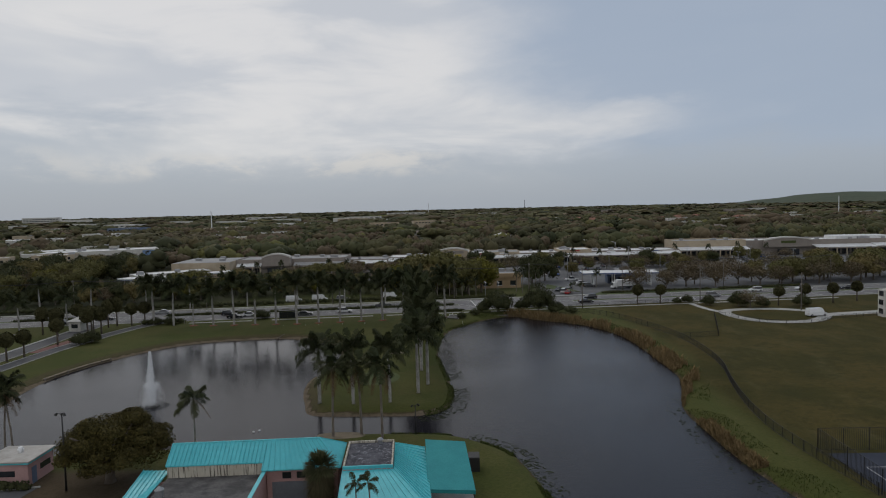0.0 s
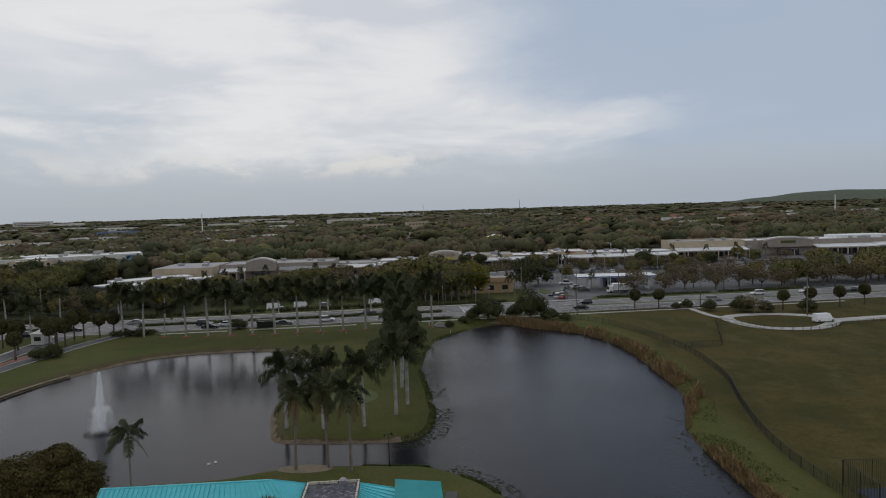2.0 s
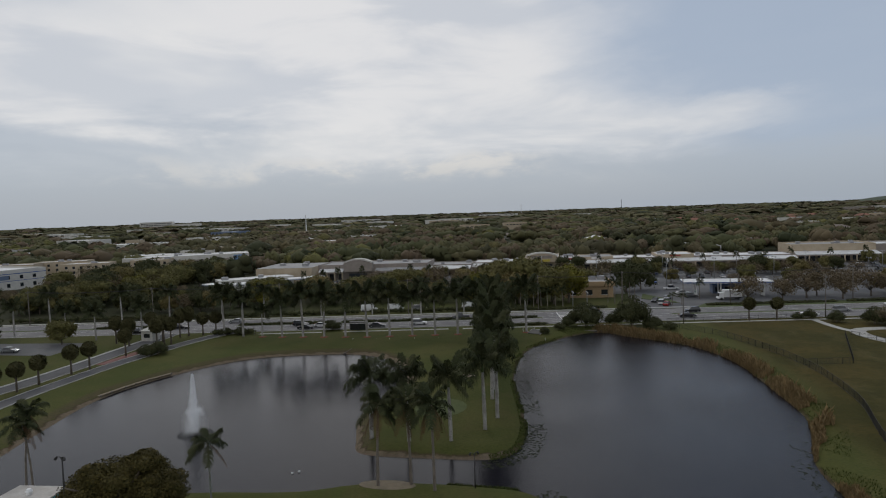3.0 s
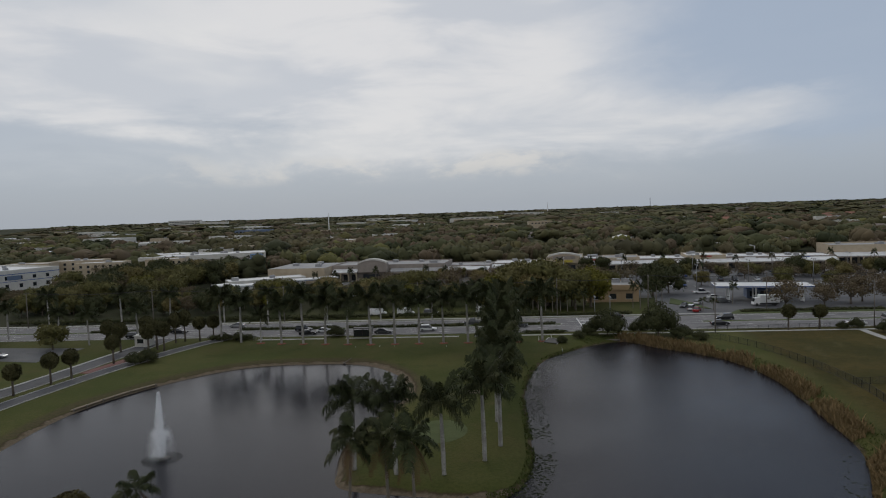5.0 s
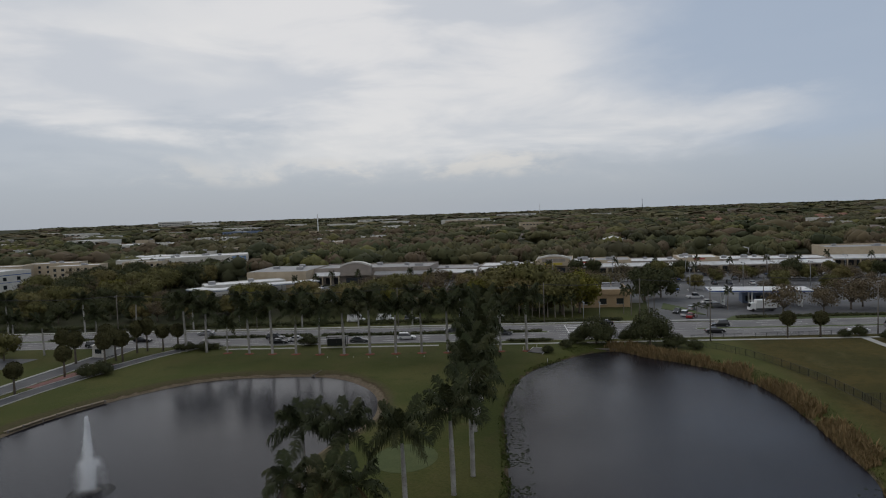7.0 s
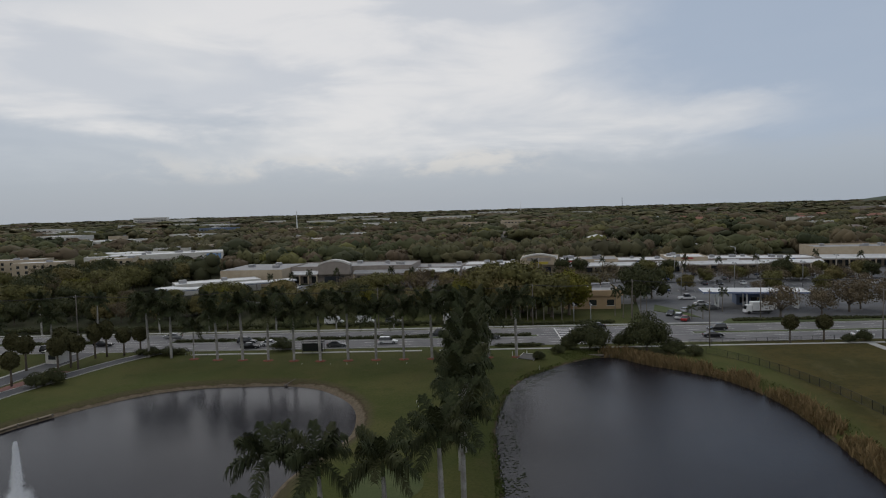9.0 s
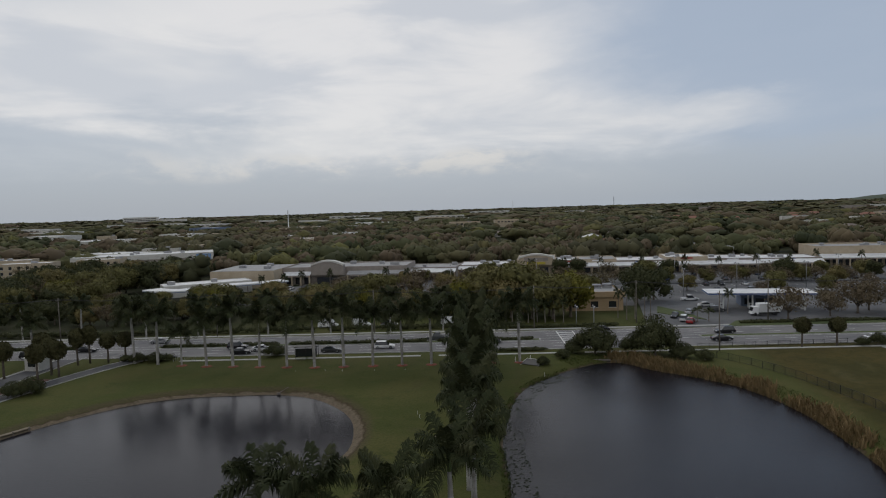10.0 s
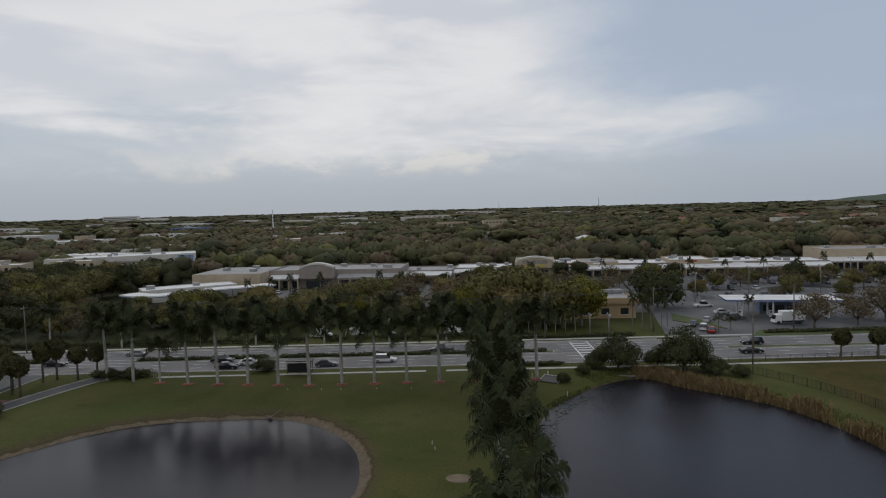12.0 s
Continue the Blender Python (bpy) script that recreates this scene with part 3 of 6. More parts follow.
structure("shore_pad", Geo().prism([(-20 + 3.6 * math.cos(a / 8 * math.pi), 86.9 + 1.4 * math.sin(a / 8 * math.pi)) for a in range(16)], 0.2, 0.915), SAND, "oval sandy pad by the water", "pad")
structure("hut_drive", Geo().prism([(-64, 56), (-55, 56), (-53.6, 70), (-57.5, 69.3), (-64, 67)], 0.4, 0.925), LOT, "dark asphalt corner beside the hut", "drive")
structure("hut_kerb", ribbon([(-64, 67.2), (-57.5, 69.5), (-53.4, 70.3)], 0.15, 0.15, 0.4, 1.04), CONCRETE, "pale kerb beside the hut", "kerb")

# ---- plants ----
rng = np.random.default_rng(7)


def tri_mesh(name, verts, tris, material):
    me = bpy.data.meshes.new(name)
    verts, tris = np.asarray(verts, np.float32), np.asarray(tris, np.int32)
    me.vertices.add(len(verts))
    me.vertices.foreach_set("co", verts.ravel())
    me.loops.add(tris.size)
    me.loops.foreach_set("vertex_index", tris.ravel())
    me.polygons.add(len(tris))
    me.polygons.foreach_set("loop_start", np.arange(0, tris.size, 3, dtype=np.int32))
    me.update(calc_edges=True)
    me.materials.append(material)
    return me


def ball(level):
    bm = bmesh.new()
    bmesh.ops.create_icosphere(bm, subdivisions=level, radius=1.0)
    bm.verts.ensure_lookup_table()
    v = np.array([q.co for q in bm.verts])
    f = np.array([[q.index for q in t.verts] for t in bm.faces])
    bm.free()
    return v, f


BALLS = {1: ball(1), 2: ball(2)}


def directions(r, n, up=0.25):
    d = r.normal(size=(n, 3))
    d[:, 2] += up * np.abs(d[:, 2]) + up
    return d / np.linalg.norm(d, axis=1, keepdims=True)


def crown_arrays(seed, lobes, n, leaf, core=0.8, level=1, flat=0.35, ruffle=0.5):
    """Leaf clumps over uneven lobes, with a rough core behind them."""
    r = np.random.default_rng(seed)
    V, F, base = [], [], 0
    bv, bf = BALLS[level]
    for c, s in lobes:
        bump = 1 + 0.22 * r.normal(size=(len(bv), 1)).clip(-1.5, 1.5)
        V.append(np.array(c) + bv * np.array(s) * core * bump)
        F.append(bf + base)
        base += len(bv)
    size = np.array([s[0] * s[1] for _, s in lobes])
    pick = r.choice(len(lobes), n, p=size / size.sum())
    d = directions(r, n)
    c = np.array([l[0] for l in lobes])[pick]
    s = np.array([l[1] for l in lobes])[pick]
    pos = c + d * s * r.uniform(0.72, 1.12, (n, 1))
    nrm = d + r.normal(size=(n, 3)) * ruffle
    nrm /= np.linalg.norm(nrm, axis=1, keepdims=True)
    a = np.cross(nrm, r.normal(size=(n, 3)))
    a /= np.linalg.norm(a, axis=1, keepdims=True)
    b = np.cross(nrm, a)
    k = leaf * r.uniform(0.55, 1.35, (n, 1))
    quad = np.stack([pos - a * k, pos + b * k * 0.6, pos + a * k, pos - b * k * 0.6 - nrm * k * flat], 1).reshape(-1, 3)
    idx = base + 4 * np.arange(n)[:, None]
    V.append(quad)
    F.append(np.concatenate([idx + [0, 1, 2], idx + [0, 2, 3]]))
    return np.concatenate(V), np.concatenate(F)


def random_lobes(seed, radius, tall, base, count=8):
    r = np.random.default_rng(seed)
    out = [((0, 0, base + tall * 0.55), (radius * 0.68, radius * 0.68, tall * 0.45))]
    for k in range(count):
        a = 2 * math.pi * (k + r.uniform(-0.35, 0.35)) / count
        q = radius * r.uniform(0.42, 0.68)
        s = radius * r.uniform(0.32, 0.5)
        out.append(((q * math.cos(a), q * math.sin(a), base + tall * r.uniform(0.22, 0.78)), (s, s * r.uniform(0.8, 1.2), tall * r.uniform(0.2, 0.36))))
    return out


def trunk_geo(seed, height, radius, spread_to, lean=0.03, limbs=5):
    r = np.random.default_rng(seed)
    geo = Geo()
    top = (lean * height, lean * 0.5 * height, height)
    geo.tube([(0, 0, -0.3), (0.1 * lean, 0, 0.4), (lean * height * 0.5, 0, height * 0.55), top], [radius * 1.5, radius, radius * 0.85, radius * 0.55], 8)
    for k in range(limbs):
        a = 2 * math.pi * (k + r.uniform(-0.3, 0.3)) / limbs
        q = spread_to * r.uniform(0.5, 0.85)
        h0 = height * r.uniform(0.6, 0.95)
        h1 = height + spread_to * r.uniform(0.25, 0.7)
        geo.tube([(lean * h0, 0, h0), (q * 0.45 * math.cos(a), q * 0.45 * math.sin(a), (h0 + h1) / 2 + 0.2), (q * math.cos(a), q * math.sin(a), h1)],
                 [radius * 0.55, radius * 0.38, radius * 0.15], 6)
    return geo


def broad_tree(seed, radius, height, leaves, leaf, material, label, name="tree", bare=False, group="", low=0.17):
    ob = thing(name, label, "tree", group)
    base = height * low
    part("trunk", trunk_geo(seed, height * (low + 0.15), 0.035 * height, radius, limbs=8 if bare else 5), BARK, ob, smooth=True)
    lobes = random_lobes(seed, radius, height - base, base, 9 if radius > 5 else 7)
    v, f = crown_arrays(seed, lobes, leaves, leaf, core=0.25 if bare else 0.74)
    part("crown", tri_mesh("crown", v, f, material), material, ob)
    return ob


def settle(template, rows, first=True):
    """Set a plant and its copies: rows of x, y, turn, scale, scale in height."""
    for k, (x, y, turn, s, sz) in enumerate(rows):
        m = pose(x, y, LAND - 0.02, 0, 0, turn)
        if k == 0 and first:
            template.matrix_basis = m
        else:
            copy_thing(template, m @ Matrix.Diagonal((s, s, sz, 1)))


def frond_mesh(seed, length, lift, droop, pairs, leaf, material, plume=0.5):
    """A feather leaf that leaves the stem along +x, arches over and hangs."""
    r = np.random.default_rng(seed)
    V, F = [], []

    def at(t):
        ang = lift - droop * t
        return Vector((length * (t * math.cos(lift * 0.6) * (1 - 0.16 * t)), 0, length * (math.sin(lift) * t - (0.5 * droop) * t * t)))
    for k in range(pairs):
        t = 0.12 + 0.88 * k / (pairs - 1)
        p, q = at(t), at(min(1, t + 0.03))
        way = (q - p).normalized() if t < 0.99 else (p - at(t - 0.03)).normalized()
        size = leaf * (0.45 + 1.1 * math.sin(math.pi * min(1, t * 0.86 + 0.06))) * r.uniform(0.85, 1.15)
        for side in (-1, 1):
            tilt = r.uniform(-plume, plume)
            out = (Vector((0, side, 0)) * 0.85 + way * 0.5 + Vector((0, 0, tilt))).normalized()
            mid = p + out * size * 0.55
            tip = p + out * size + Vector((0, 0, -size * r.uniform(0.3, 0.75)))
            wide = way * 0.055
            n = len(V)
            V += [p - wide, p + wide, mid + wide * 1.25, mid - wide * 1.25, tip]
            F += [(n, n + 1, n + 2), (n, n + 2, n + 3), (n + 3, n + 2, n + 4)]
    steps = 7
    for k in range(steps):
        a, b = at(k / steps), at((k + 1) / steps)
        w0, w1 = 0.06 * (1 - 0.8 * k / steps), 0.06 * (1 - 0.8 * (k + 1) / steps)
        n = len(V)
        V += [a + Vector((0, w0, 0)), a - Vector((0, w0, 0)), b - Vector((0, w1, 0)), b + Vector((0, w1, 0)), a + Vector((0, 0, w0)), b + Vector((0, 0, w1))]
        F += [(n, n + 4, n + 5), (n, n + 5, n + 3), (n + 1, n + 2, n + 5), (n + 1, n + 5, n + 4)]
    return tri_mesh("frond", [tuple(q) for q in V], F, material)


ROYAL = [frond_mesh(20 + k, 4.5, lift, droop, 46, 0.75, FROND, 0.8) for k, (lift, droop) in enumerate(((1.4, 0.6), (1.1, 0.95), (0.75, 1.15), (0.35, 1.1), (-0.1, 0.95)))]
COCO = [frond_mesh(30 + k, 4.3, lift, droop, 42, 0.78, FROND, 0.4) for k, (lift, droop) in enumerate(((1.35, 0.8), (0.95, 1.1), (0.45, 1.15), (-0.1, 0.9)))]
COCO_DRY = frond_mesh(39, 3.6, -0.7, 1.1, 22, 0.6, FROND_DRY, 0.1)


def royal_palm(seed, height, label, group, radius=0.27, leaf=1.0):
    r = np.random.default_rng(seed)
    ob = thing("royal_palm", label, "palm", group)
    lean = r.uniform(-0.25, 0.25, 2)
    trunk_top = height - 2.9
    part("trunk", Geo().tube([(0, 0, -0.3), (0, 0, 0.3), (lean[0] * 0.2, lean[1] * 0.2, trunk_top * 0.35), (lean[0] * 0.6, lean[1] * 0.6, trunk_top * 0.7), (lean[0], lean[1], trunk_top)],
                             [radius * 1.35, radius * 1.1, radius * 1.15, radius, radius * 0.72], 10), PALE_TRUNK, ob, smooth=True)
    part("crownshaft", Geo().tube([(lean[0], lean[1], trunk_top - 0.05), (lean[0], lean[1], trunk_top + 0.7), (lean[0], lean[1], trunk_top + 1.5)], [radius * 0.85, radius * 0.75, radius * 0.32], 8), SHAFT, ob, smooth=True)
    count = 18
    for k in range(count):
        me = ROYAL[min(4, int(5 * k / count))]
        fr = part("frond", me, FROND, ob)
        fr.matrix_basis = Matrix.Translation((lean[0], lean[1], trunk_top + 1.35)) @ pose(0, 0, 0, r.uniform(-14, 14), r.uniform(-7, 7), k * 137.5 + r.uniform(-14, 14)) @ Matrix.Scale(leaf * r.uniform(0.88, 1.1), 4)
    return ob


def coconut_palm(seed, height, label, group, radius=0.15, dry=4, bend=0.5, count=15, leaf=1.0):
    r = np.random.default_rng(seed)
    ob = thing("coconut_palm", label, "palm", group)
    top = Vector((bend * r.uniform(-1, 1), bend * r.uniform(-1, 1), height - 2.0))
    part("trunk", Geo().tube([(0, 0, -0.3), (0, 0, 0.2), (top.x * 0.15, top.y * 0.15, top.z * 0.4), (top.x * 0.55, top.y * 0.55, top.z * 0.75), tuple(top)],
                             [radius * 1.9, radius * 1.4, radius * 1.1, radius, radius * 0.9], 8), THIN_TRUNK, ob, smooth=True)
    for k in range(count):
        me = COCO[min(3, int(4 * k / count))]
        fr = part("frond", me, FROND, ob)
        fr.matrix_basis = Matrix.Translation(top) @ pose(0, 0, 0, r.uniform(-12, 12), r.uniform(-8, 8), k * 137.5 + r.uniform(-14, 14)) @ Matrix.Scale(leaf * r.uniform(0.85, 1.08), 4)
    for k in range(dry):
        fr = part("dry_frond", COCO_DRY, FROND_DRY, ob, "hanging brown dead frond")
        fr.matrix_basis = Matrix.Translation(top) @ pose(0, 0, 0, r.uniform(-10, 10), r.uniform(-10, 10), k * 360 / dry + r.uniform(-25, 25)) @ Matrix.Scale(leaf, 4)
    return ob


def fan_crown(seed, center, radius, count, material, tall=1.0, leaf=1.0):
    """A round head of fan leaves."""
    r = np.random.default_rng(seed)
    V, F = [], []
    for d in directions(r, count, 0.12):
        p = np.array(center) + d * np.array((radius, radius, radius * tall)) * r.uniform(0.55, 0.85)
        a = np.cross(d, r.normal(size=3))
        a /= np.linalg.norm(a)
        b = np.cross(d, a)
        n = len(V)
        size = leaf * radius * r.uniform(0.34, 0.5)
        V.append(p - d * 0.15)
        for k in range(9):
            ang = 2 * math.pi * k / 9
            for w in (-0.2, 0.2):
                V.append(p + (a * math.cos(ang + w) + b * math.sin(ang + w)) * size + d * size * r.uniform(-0.1, 0.45))
        F += [(n, n + 1 + 2 * k, n + 2 + 2 * k) for k in range(9)]
    core, cf = BALLS[1]
    n = len(V)
    V += list(np.array(center) + core * np.array((radius, radius, radius * tall)) * 0.4)
    F += [tuple(q + n) for q in cf]
    return tri_mesh("crown", np.array(V), F, material)


def cabbage_palm(seed, height, radius, label, group):
    ob = thing("cabbage_palm", label, "palm", group)
    part("trunk", Geo().tube([(0, 0, -0.3), (0, 0, height * 0.4), (0.05, 0, height - radius)], [0.24, 0.19, 0.17], 8), BARK, ob, smooth=True)
    part("crown", fan_crown(seed, (0.05, 0, height - radius), radius, 110, LEAF_ROUND, 1.0), LEAF_ROUND, ob)
    return ob


# palms on the peninsula
isle = royal_palm(1, 10.6, "tall royal palm with a white trunk on the peninsula lawn", "palms on the peninsula", 0.27)
settle(isle, [(-26.6, 103.2, 0, 0.92, 1.0), (-20.7, 102.2, 70, 0.92, 1.03), (-14.6, 102.8, 150, 0.92, 1.04)])
row = royal_palm(2, 11.8, "tall royal palm in a line along the peninsula shore", "palms along the peninsula", 0.27)
settle(row, [(-10.2, 108, 0, 1, 1), (-8.8, 113.6, 55, 1.0, 1.03), (-10.6, 124, 120, 1.1, 1.12), (-11, 130, 170, 1.1, 1.18), (-11.6, 138, 230, 1.1, 1.22),
             (-12.3, 146, 290, 1.1, 1.2), (-13.2, 154, 20, 1.1, 1.22), (-14, 162, 80, 1.1, 1.2), (-15, 170, 140, 1.1, 1.24), (-15.6, 177, 260, 1.1, 1.22)])
# palms along the road, each in a ring of red mulch
street = royal_palm(3, 13.3, "royal palm in a row beside the road", "palms beside the road", leaf=1.15)
street_b = royal_palm(4, 12.5, "royal palm in a row beside the road", "palms beside the road", leaf=1.15)
rows_a, rows_b = [], []
for k in range(15):
    x = -92 + 6.05 * k
    y = 180.0 + max(0.0, (x + 50) * 0.14) + max(0.0, (-76 - x) * 0.12)
    s = 0.92 + 0.14 * ((k * 37) % 10) / 10
    if k == 2:
        s = 0.62
    (rows_a if k % 2 == 0 else rows_b).append((x, y, k * 77, s if k else 1, s if k else 1))
    if k > 1:
        tagged(part("mulch_ring", Geo().tube([(x, y, LAND - 0.2), (x, y, LAND + 0.05), (x, y, LAND + 0.16)], [1.25, 1.15, 0.4], 10), MULCH), "red mulch ring at the foot of a palm", "mulch", "mulch rings")
settle(street, rows_a)
settle(street_b, rows_b)
settle(street, [(*road_xy(u, v), u * 13, s, s) for u, v, s in ((-140, 25.5, 0.82), (-124, 26, 0.78), (-106, 25.5, 0.8), (-92, 26, 0.76), (-73, 26, 0.8), (-56, 25.5, 0.76), (-40, 25, 0.8), (-26, 26, 0.78), (-165, 26, 0.82))], False)
settle(street_b, [(x, y, x * 7, s, s) for x, y, s in ((-128, 176, 0.75), (-119, 184, 0.8), (-141, 180, 0.75), (-160, 182, 0.8))], False)
# palms on the near shore
near = coconut_palm(5, 11.8, "slender palm with brown hanging fronds on the near shore", "palms on the near shore", dry=5, count=14, leaf=0.76)
settle(near, [(-21.1, 86.7, 0, 1, 1.06), (-17.1, 87.4, 100, 1, 1.02), (-13.9, 85.9, 220, 1, 1.07)])
small = coconut_palm(6, 11.8, "slender young palm on the near bank", "", radius=0.1, dry=1, count=13, leaf=0.6)
settle(small, [(-35.4, 73.1, 0, 1, 1)])
pair = coconut_palm(7, 11.3, "thin leaning palm beside the pink hut", "palms beside the hut", radius=0.11, dry=3, count=11, bend=1.0, leaf=0.75)
settle(pair, [(-65.9, 82.0, 0, 1, 1), (-64.2, 81.2, 130, 0.95, 0.93)])
garden = coconut_palm(8, 7.6, "small palm in front of the teal roof", "palms beside the building", radius=0.07, dry=0, count=8, bend=0.2, leaf=0.36)
settle(garden, [(-12.9, 57.0, 0, 1, 1), (-11.5, 57.2, 90, 1, 1.03)])
shaggy = thing("fan_palm", "shaggy fan palm with a brown skirt beside the pink wall", "palm", at=pose(-18.1, 64.6, LAND))
part("trunk", Geo().tube([(0, 0, -0.3), (0, 0, 3), (0, 0, 4.4)], [0.3, 0.26, 0.2], 8), BARK, shaggy, smooth=True)


def spikes(seed, n, low, high, reach, sag, material):
    """Long narrow leaf segments thrown out from the stem, from the angle low to high."""
    r = np.random.default_rng(seed)
    V, F = [], []
    for k in range(n):
        a, e = r.uniform(0, 2 * math.pi), r.uniform(low, high)
        d = Vector((math.cos(a) * math.cos(e), math.sin(a) * math.cos(e), math.sin(e)))
        side = d.cross(Vector((0, 0, 1))).normalized()
        size = reach * r.uniform(0.75, 1.1)
        stem = Vector((0, 0, r.uniform(-0.25, 0.25)))
        for j in range(5):
            turn = (d + side * (j - 2) * 0.17 + Vector((0, 0, r.uniform(-0.08, 0.08)))).normalized()
            p, m = stem + d * size * 0.35, stem + turn * size * 0.75 + Vector((0, 0, -sag * 0.4))
            t = stem + turn * size * 1.1 + Vector((0, 0, -sag * r.uniform(0.8, 1.5)))
            b = len(V)
            V += [p - side * 0.03, p + side * 0.03, m + side * 0.085, m - side * 0.085, t]
            F += [(b, b + 1, b + 2), (b, b + 2, b + 3), (b + 3, b + 2, b + 4)]
    return tri_mesh("crown", [tuple(q) for q in V], F, material)


part("crown", spikes(81, 150, -0.35, 1.45, 2.0, 0.25, FAN_LEAF), FAN_LEAF, shaggy).location = (0, 0, 4.3)
for k, z in enumerate((2.4, 3.1, 3.8)):
    part("dead_skirt", spikes(82 + k, 110, -1.2, -0.1, 1.75, 0.55, FAN_DEAD), FAN_DEAD, shaggy, "hanging brown dead fan leaves").location = (0, 0, z)

# round-headed palms beside the drive and the road
round_palm = cabbage_palm(9, 6.4, 1.75, "round-headed palm in the drive's planting strip", "palms along the drive")
settle(round_palm, [(-105.7, 129.5, 0, 1, 1), (-105, 138, 40, 1, 1.05), (-104, 142.5, 80, 1, 1), (-104.5, 156, 120, 1.05, 1.1), (-102.5, 166, 160, 1.1, 1.25), (-101, 170, 200, 1.05, 1.2), (-104, 171.5, 20, 1, 1.2),
                    (-106, 174, 240, 1.05, 1.15), (-99.2, 183, 280, 1.05, 1.05), (-96, 184.6, 320, 1.05, 1.05), (-104.5, 180, 10, 1, 1.3), (-103, 182, 50, 1, 1.35), (-106.6, 119, 30, 1, 1), (-105.9, 124, 70, 1, 0.95),
                    (-112, 168, 80, 1.1, 1.2), (-114, 181, 80, 1.1, 1.1), (-118, 171, 80, 1.0, 1.2)])
road_palm = cabbage_palm(10, 6.7, 1.8, "round-headed palm between the field and the road", "palms beside the field")
settle(road_palm, [(53, 202, 0, 1, 1), (60.6, 203.5, 60, 1.05, 0.95), (94, 196, 20, 1, 0.9), (104, 200, 60, 1, 0.9), (112, 199, 90, 1, 0.95), (121, 202, 90, 1, 0.95)])

# shoreline shrubs and broad trees
ficus = thing("ficus_tree", "broad spreading olive-brown ficus tree on bare earth", "tree", at=pose(-45.5, 71.6, LAND) @ Matrix.Diagonal((1.07, 1.07, 1.0, 1)))
part("trunk", trunk_geo(60, 3.2, 0.55, 6.0, limbs=9), BARK, ficus, smooth=True)
lobes = [((0, 0, 5.0), (4.4, 4.4, 3.0)), ((-3.0, 0.3, 4.4), (2.7, 3.2, 2.3)), ((3.9, 0.4, 4.4), (3.1, 3.3, 2.3)), ((0.5, 3.4, 4.7), (3.4, 2.9, 2.4))]
rf = np.random.default_rng(63)
for k in range(34):                                 # leafy boughs over the dome
    a, up = 2.4 * k, rf.uniform(0.05, 1.0)
    out = 5.0 * math.sqrt(max(0.05, 1 - 0.82 * up * up)) * rf.uniform(0.86, 1.08)
    q = rf.uniform(0.9, 1.5)
    lobes.append(((0.7 + out * math.cos(a) * (1.12 if math.cos(a) > 0 else 0.92), out * math.sin(a), 2.6 + 5.3 * up), (q, q, q * 0.55)))
v, f = crown_arrays(61, lobes, 42000, 0.125, core=0.66, level=1)
part("crown", tri_mesh("crown", v, f, LEAF_FICUS), LEAF_FICUS, ficus)

shrub = broad_tree(62, 4.6, 6.6, 5200, 0.2, LEAF_DARK, "dense dark waterside tree at the end of the lake", low=0.02, group="trees at the lake's end")
settle(shrub, [(8.6, 194.5, 0, 1, 1), (20.8, 193, 70, 1.12, 1.3), (16.5, 196.5, 140, 0.55, 0.6), (26, 191, 200, 0.6, 0.5), (4.2, 195, 240, 0.5, 0.5), (1.5, 190, 20, 0.36, 0.3), (30, 189, 10, 0.4, 0.35), (-2.5, 184, 60, 0.33, 0.28),
               (-88, 183.6, 0, 0.42, 0.35), (-92, 183, 90, 0.42, 0.35), (-97, 158, 70, 0.55, 0.5), (-99, 156, 10, 0.5, 0.45), (69.5, 205, 10, 0.4, 0.42), (-63, 190.5, 45, 0.6, 0.42), (66, 204, 70, 0.35, 0.3), (82, 196, 10, 0.7, 0.7), (88, 193.5, 30, 0.5, 0.5), (74, 199, 99, 0.5, 0.5), (100, 194, 5, 0.6, 0.55)])

TREES = {
    "leafy": [broad_tree(70 + k, r, h, 2600, 0.4, LEAF, "leafy green broad-crowned tree", group="trees beyond the road") for k, (r, h) in enumerate(((6.5, 10.5), (5.4, 9.4), (7.2, 11.5)))],
    "dark": [broad_tree(75, 6.4, 11.0, 2600, 0.4, LEAF_DARK, "dark green broad-crowned tree", group="dark trees beyond the road")],
    "gold": [broad_tree(76, 5.4, 10.0, 2400, 0.38, LEAF_GOLD, "tree with yellowing leaves", group="yellowing trees beyond the road")],
    "brown": [broad_tree(77 + k, r, h, 1700, 0.26, LEAF_BROWN, "half-bare brownish tree by the parking lot", bare=True, group="half-bare trees beyond the road") for k, (r, h) in enumerate(((6.0, 8.5), (7.4, 10.0)))],
}
used = set()


def plant(kind, x, y, s=1.0, sz=None):
    k = int(rng.integers(len(TREES[kind])))
    ob = TREES[kind][k]
    sz = s if sz is None else sz
    if (kind, k) not in used:
        used.add((kind, k))
        ob.matrix_basis = pose(x, y, LAND - 0.05, 0, 0, 0)
    else:
        copy_thing(ob, pose(x, y, LAND - 0.05, 0, 0, float(rng.uniform(0, 360))) @ Matrix.Diagonal((s, s, sz, 1)))


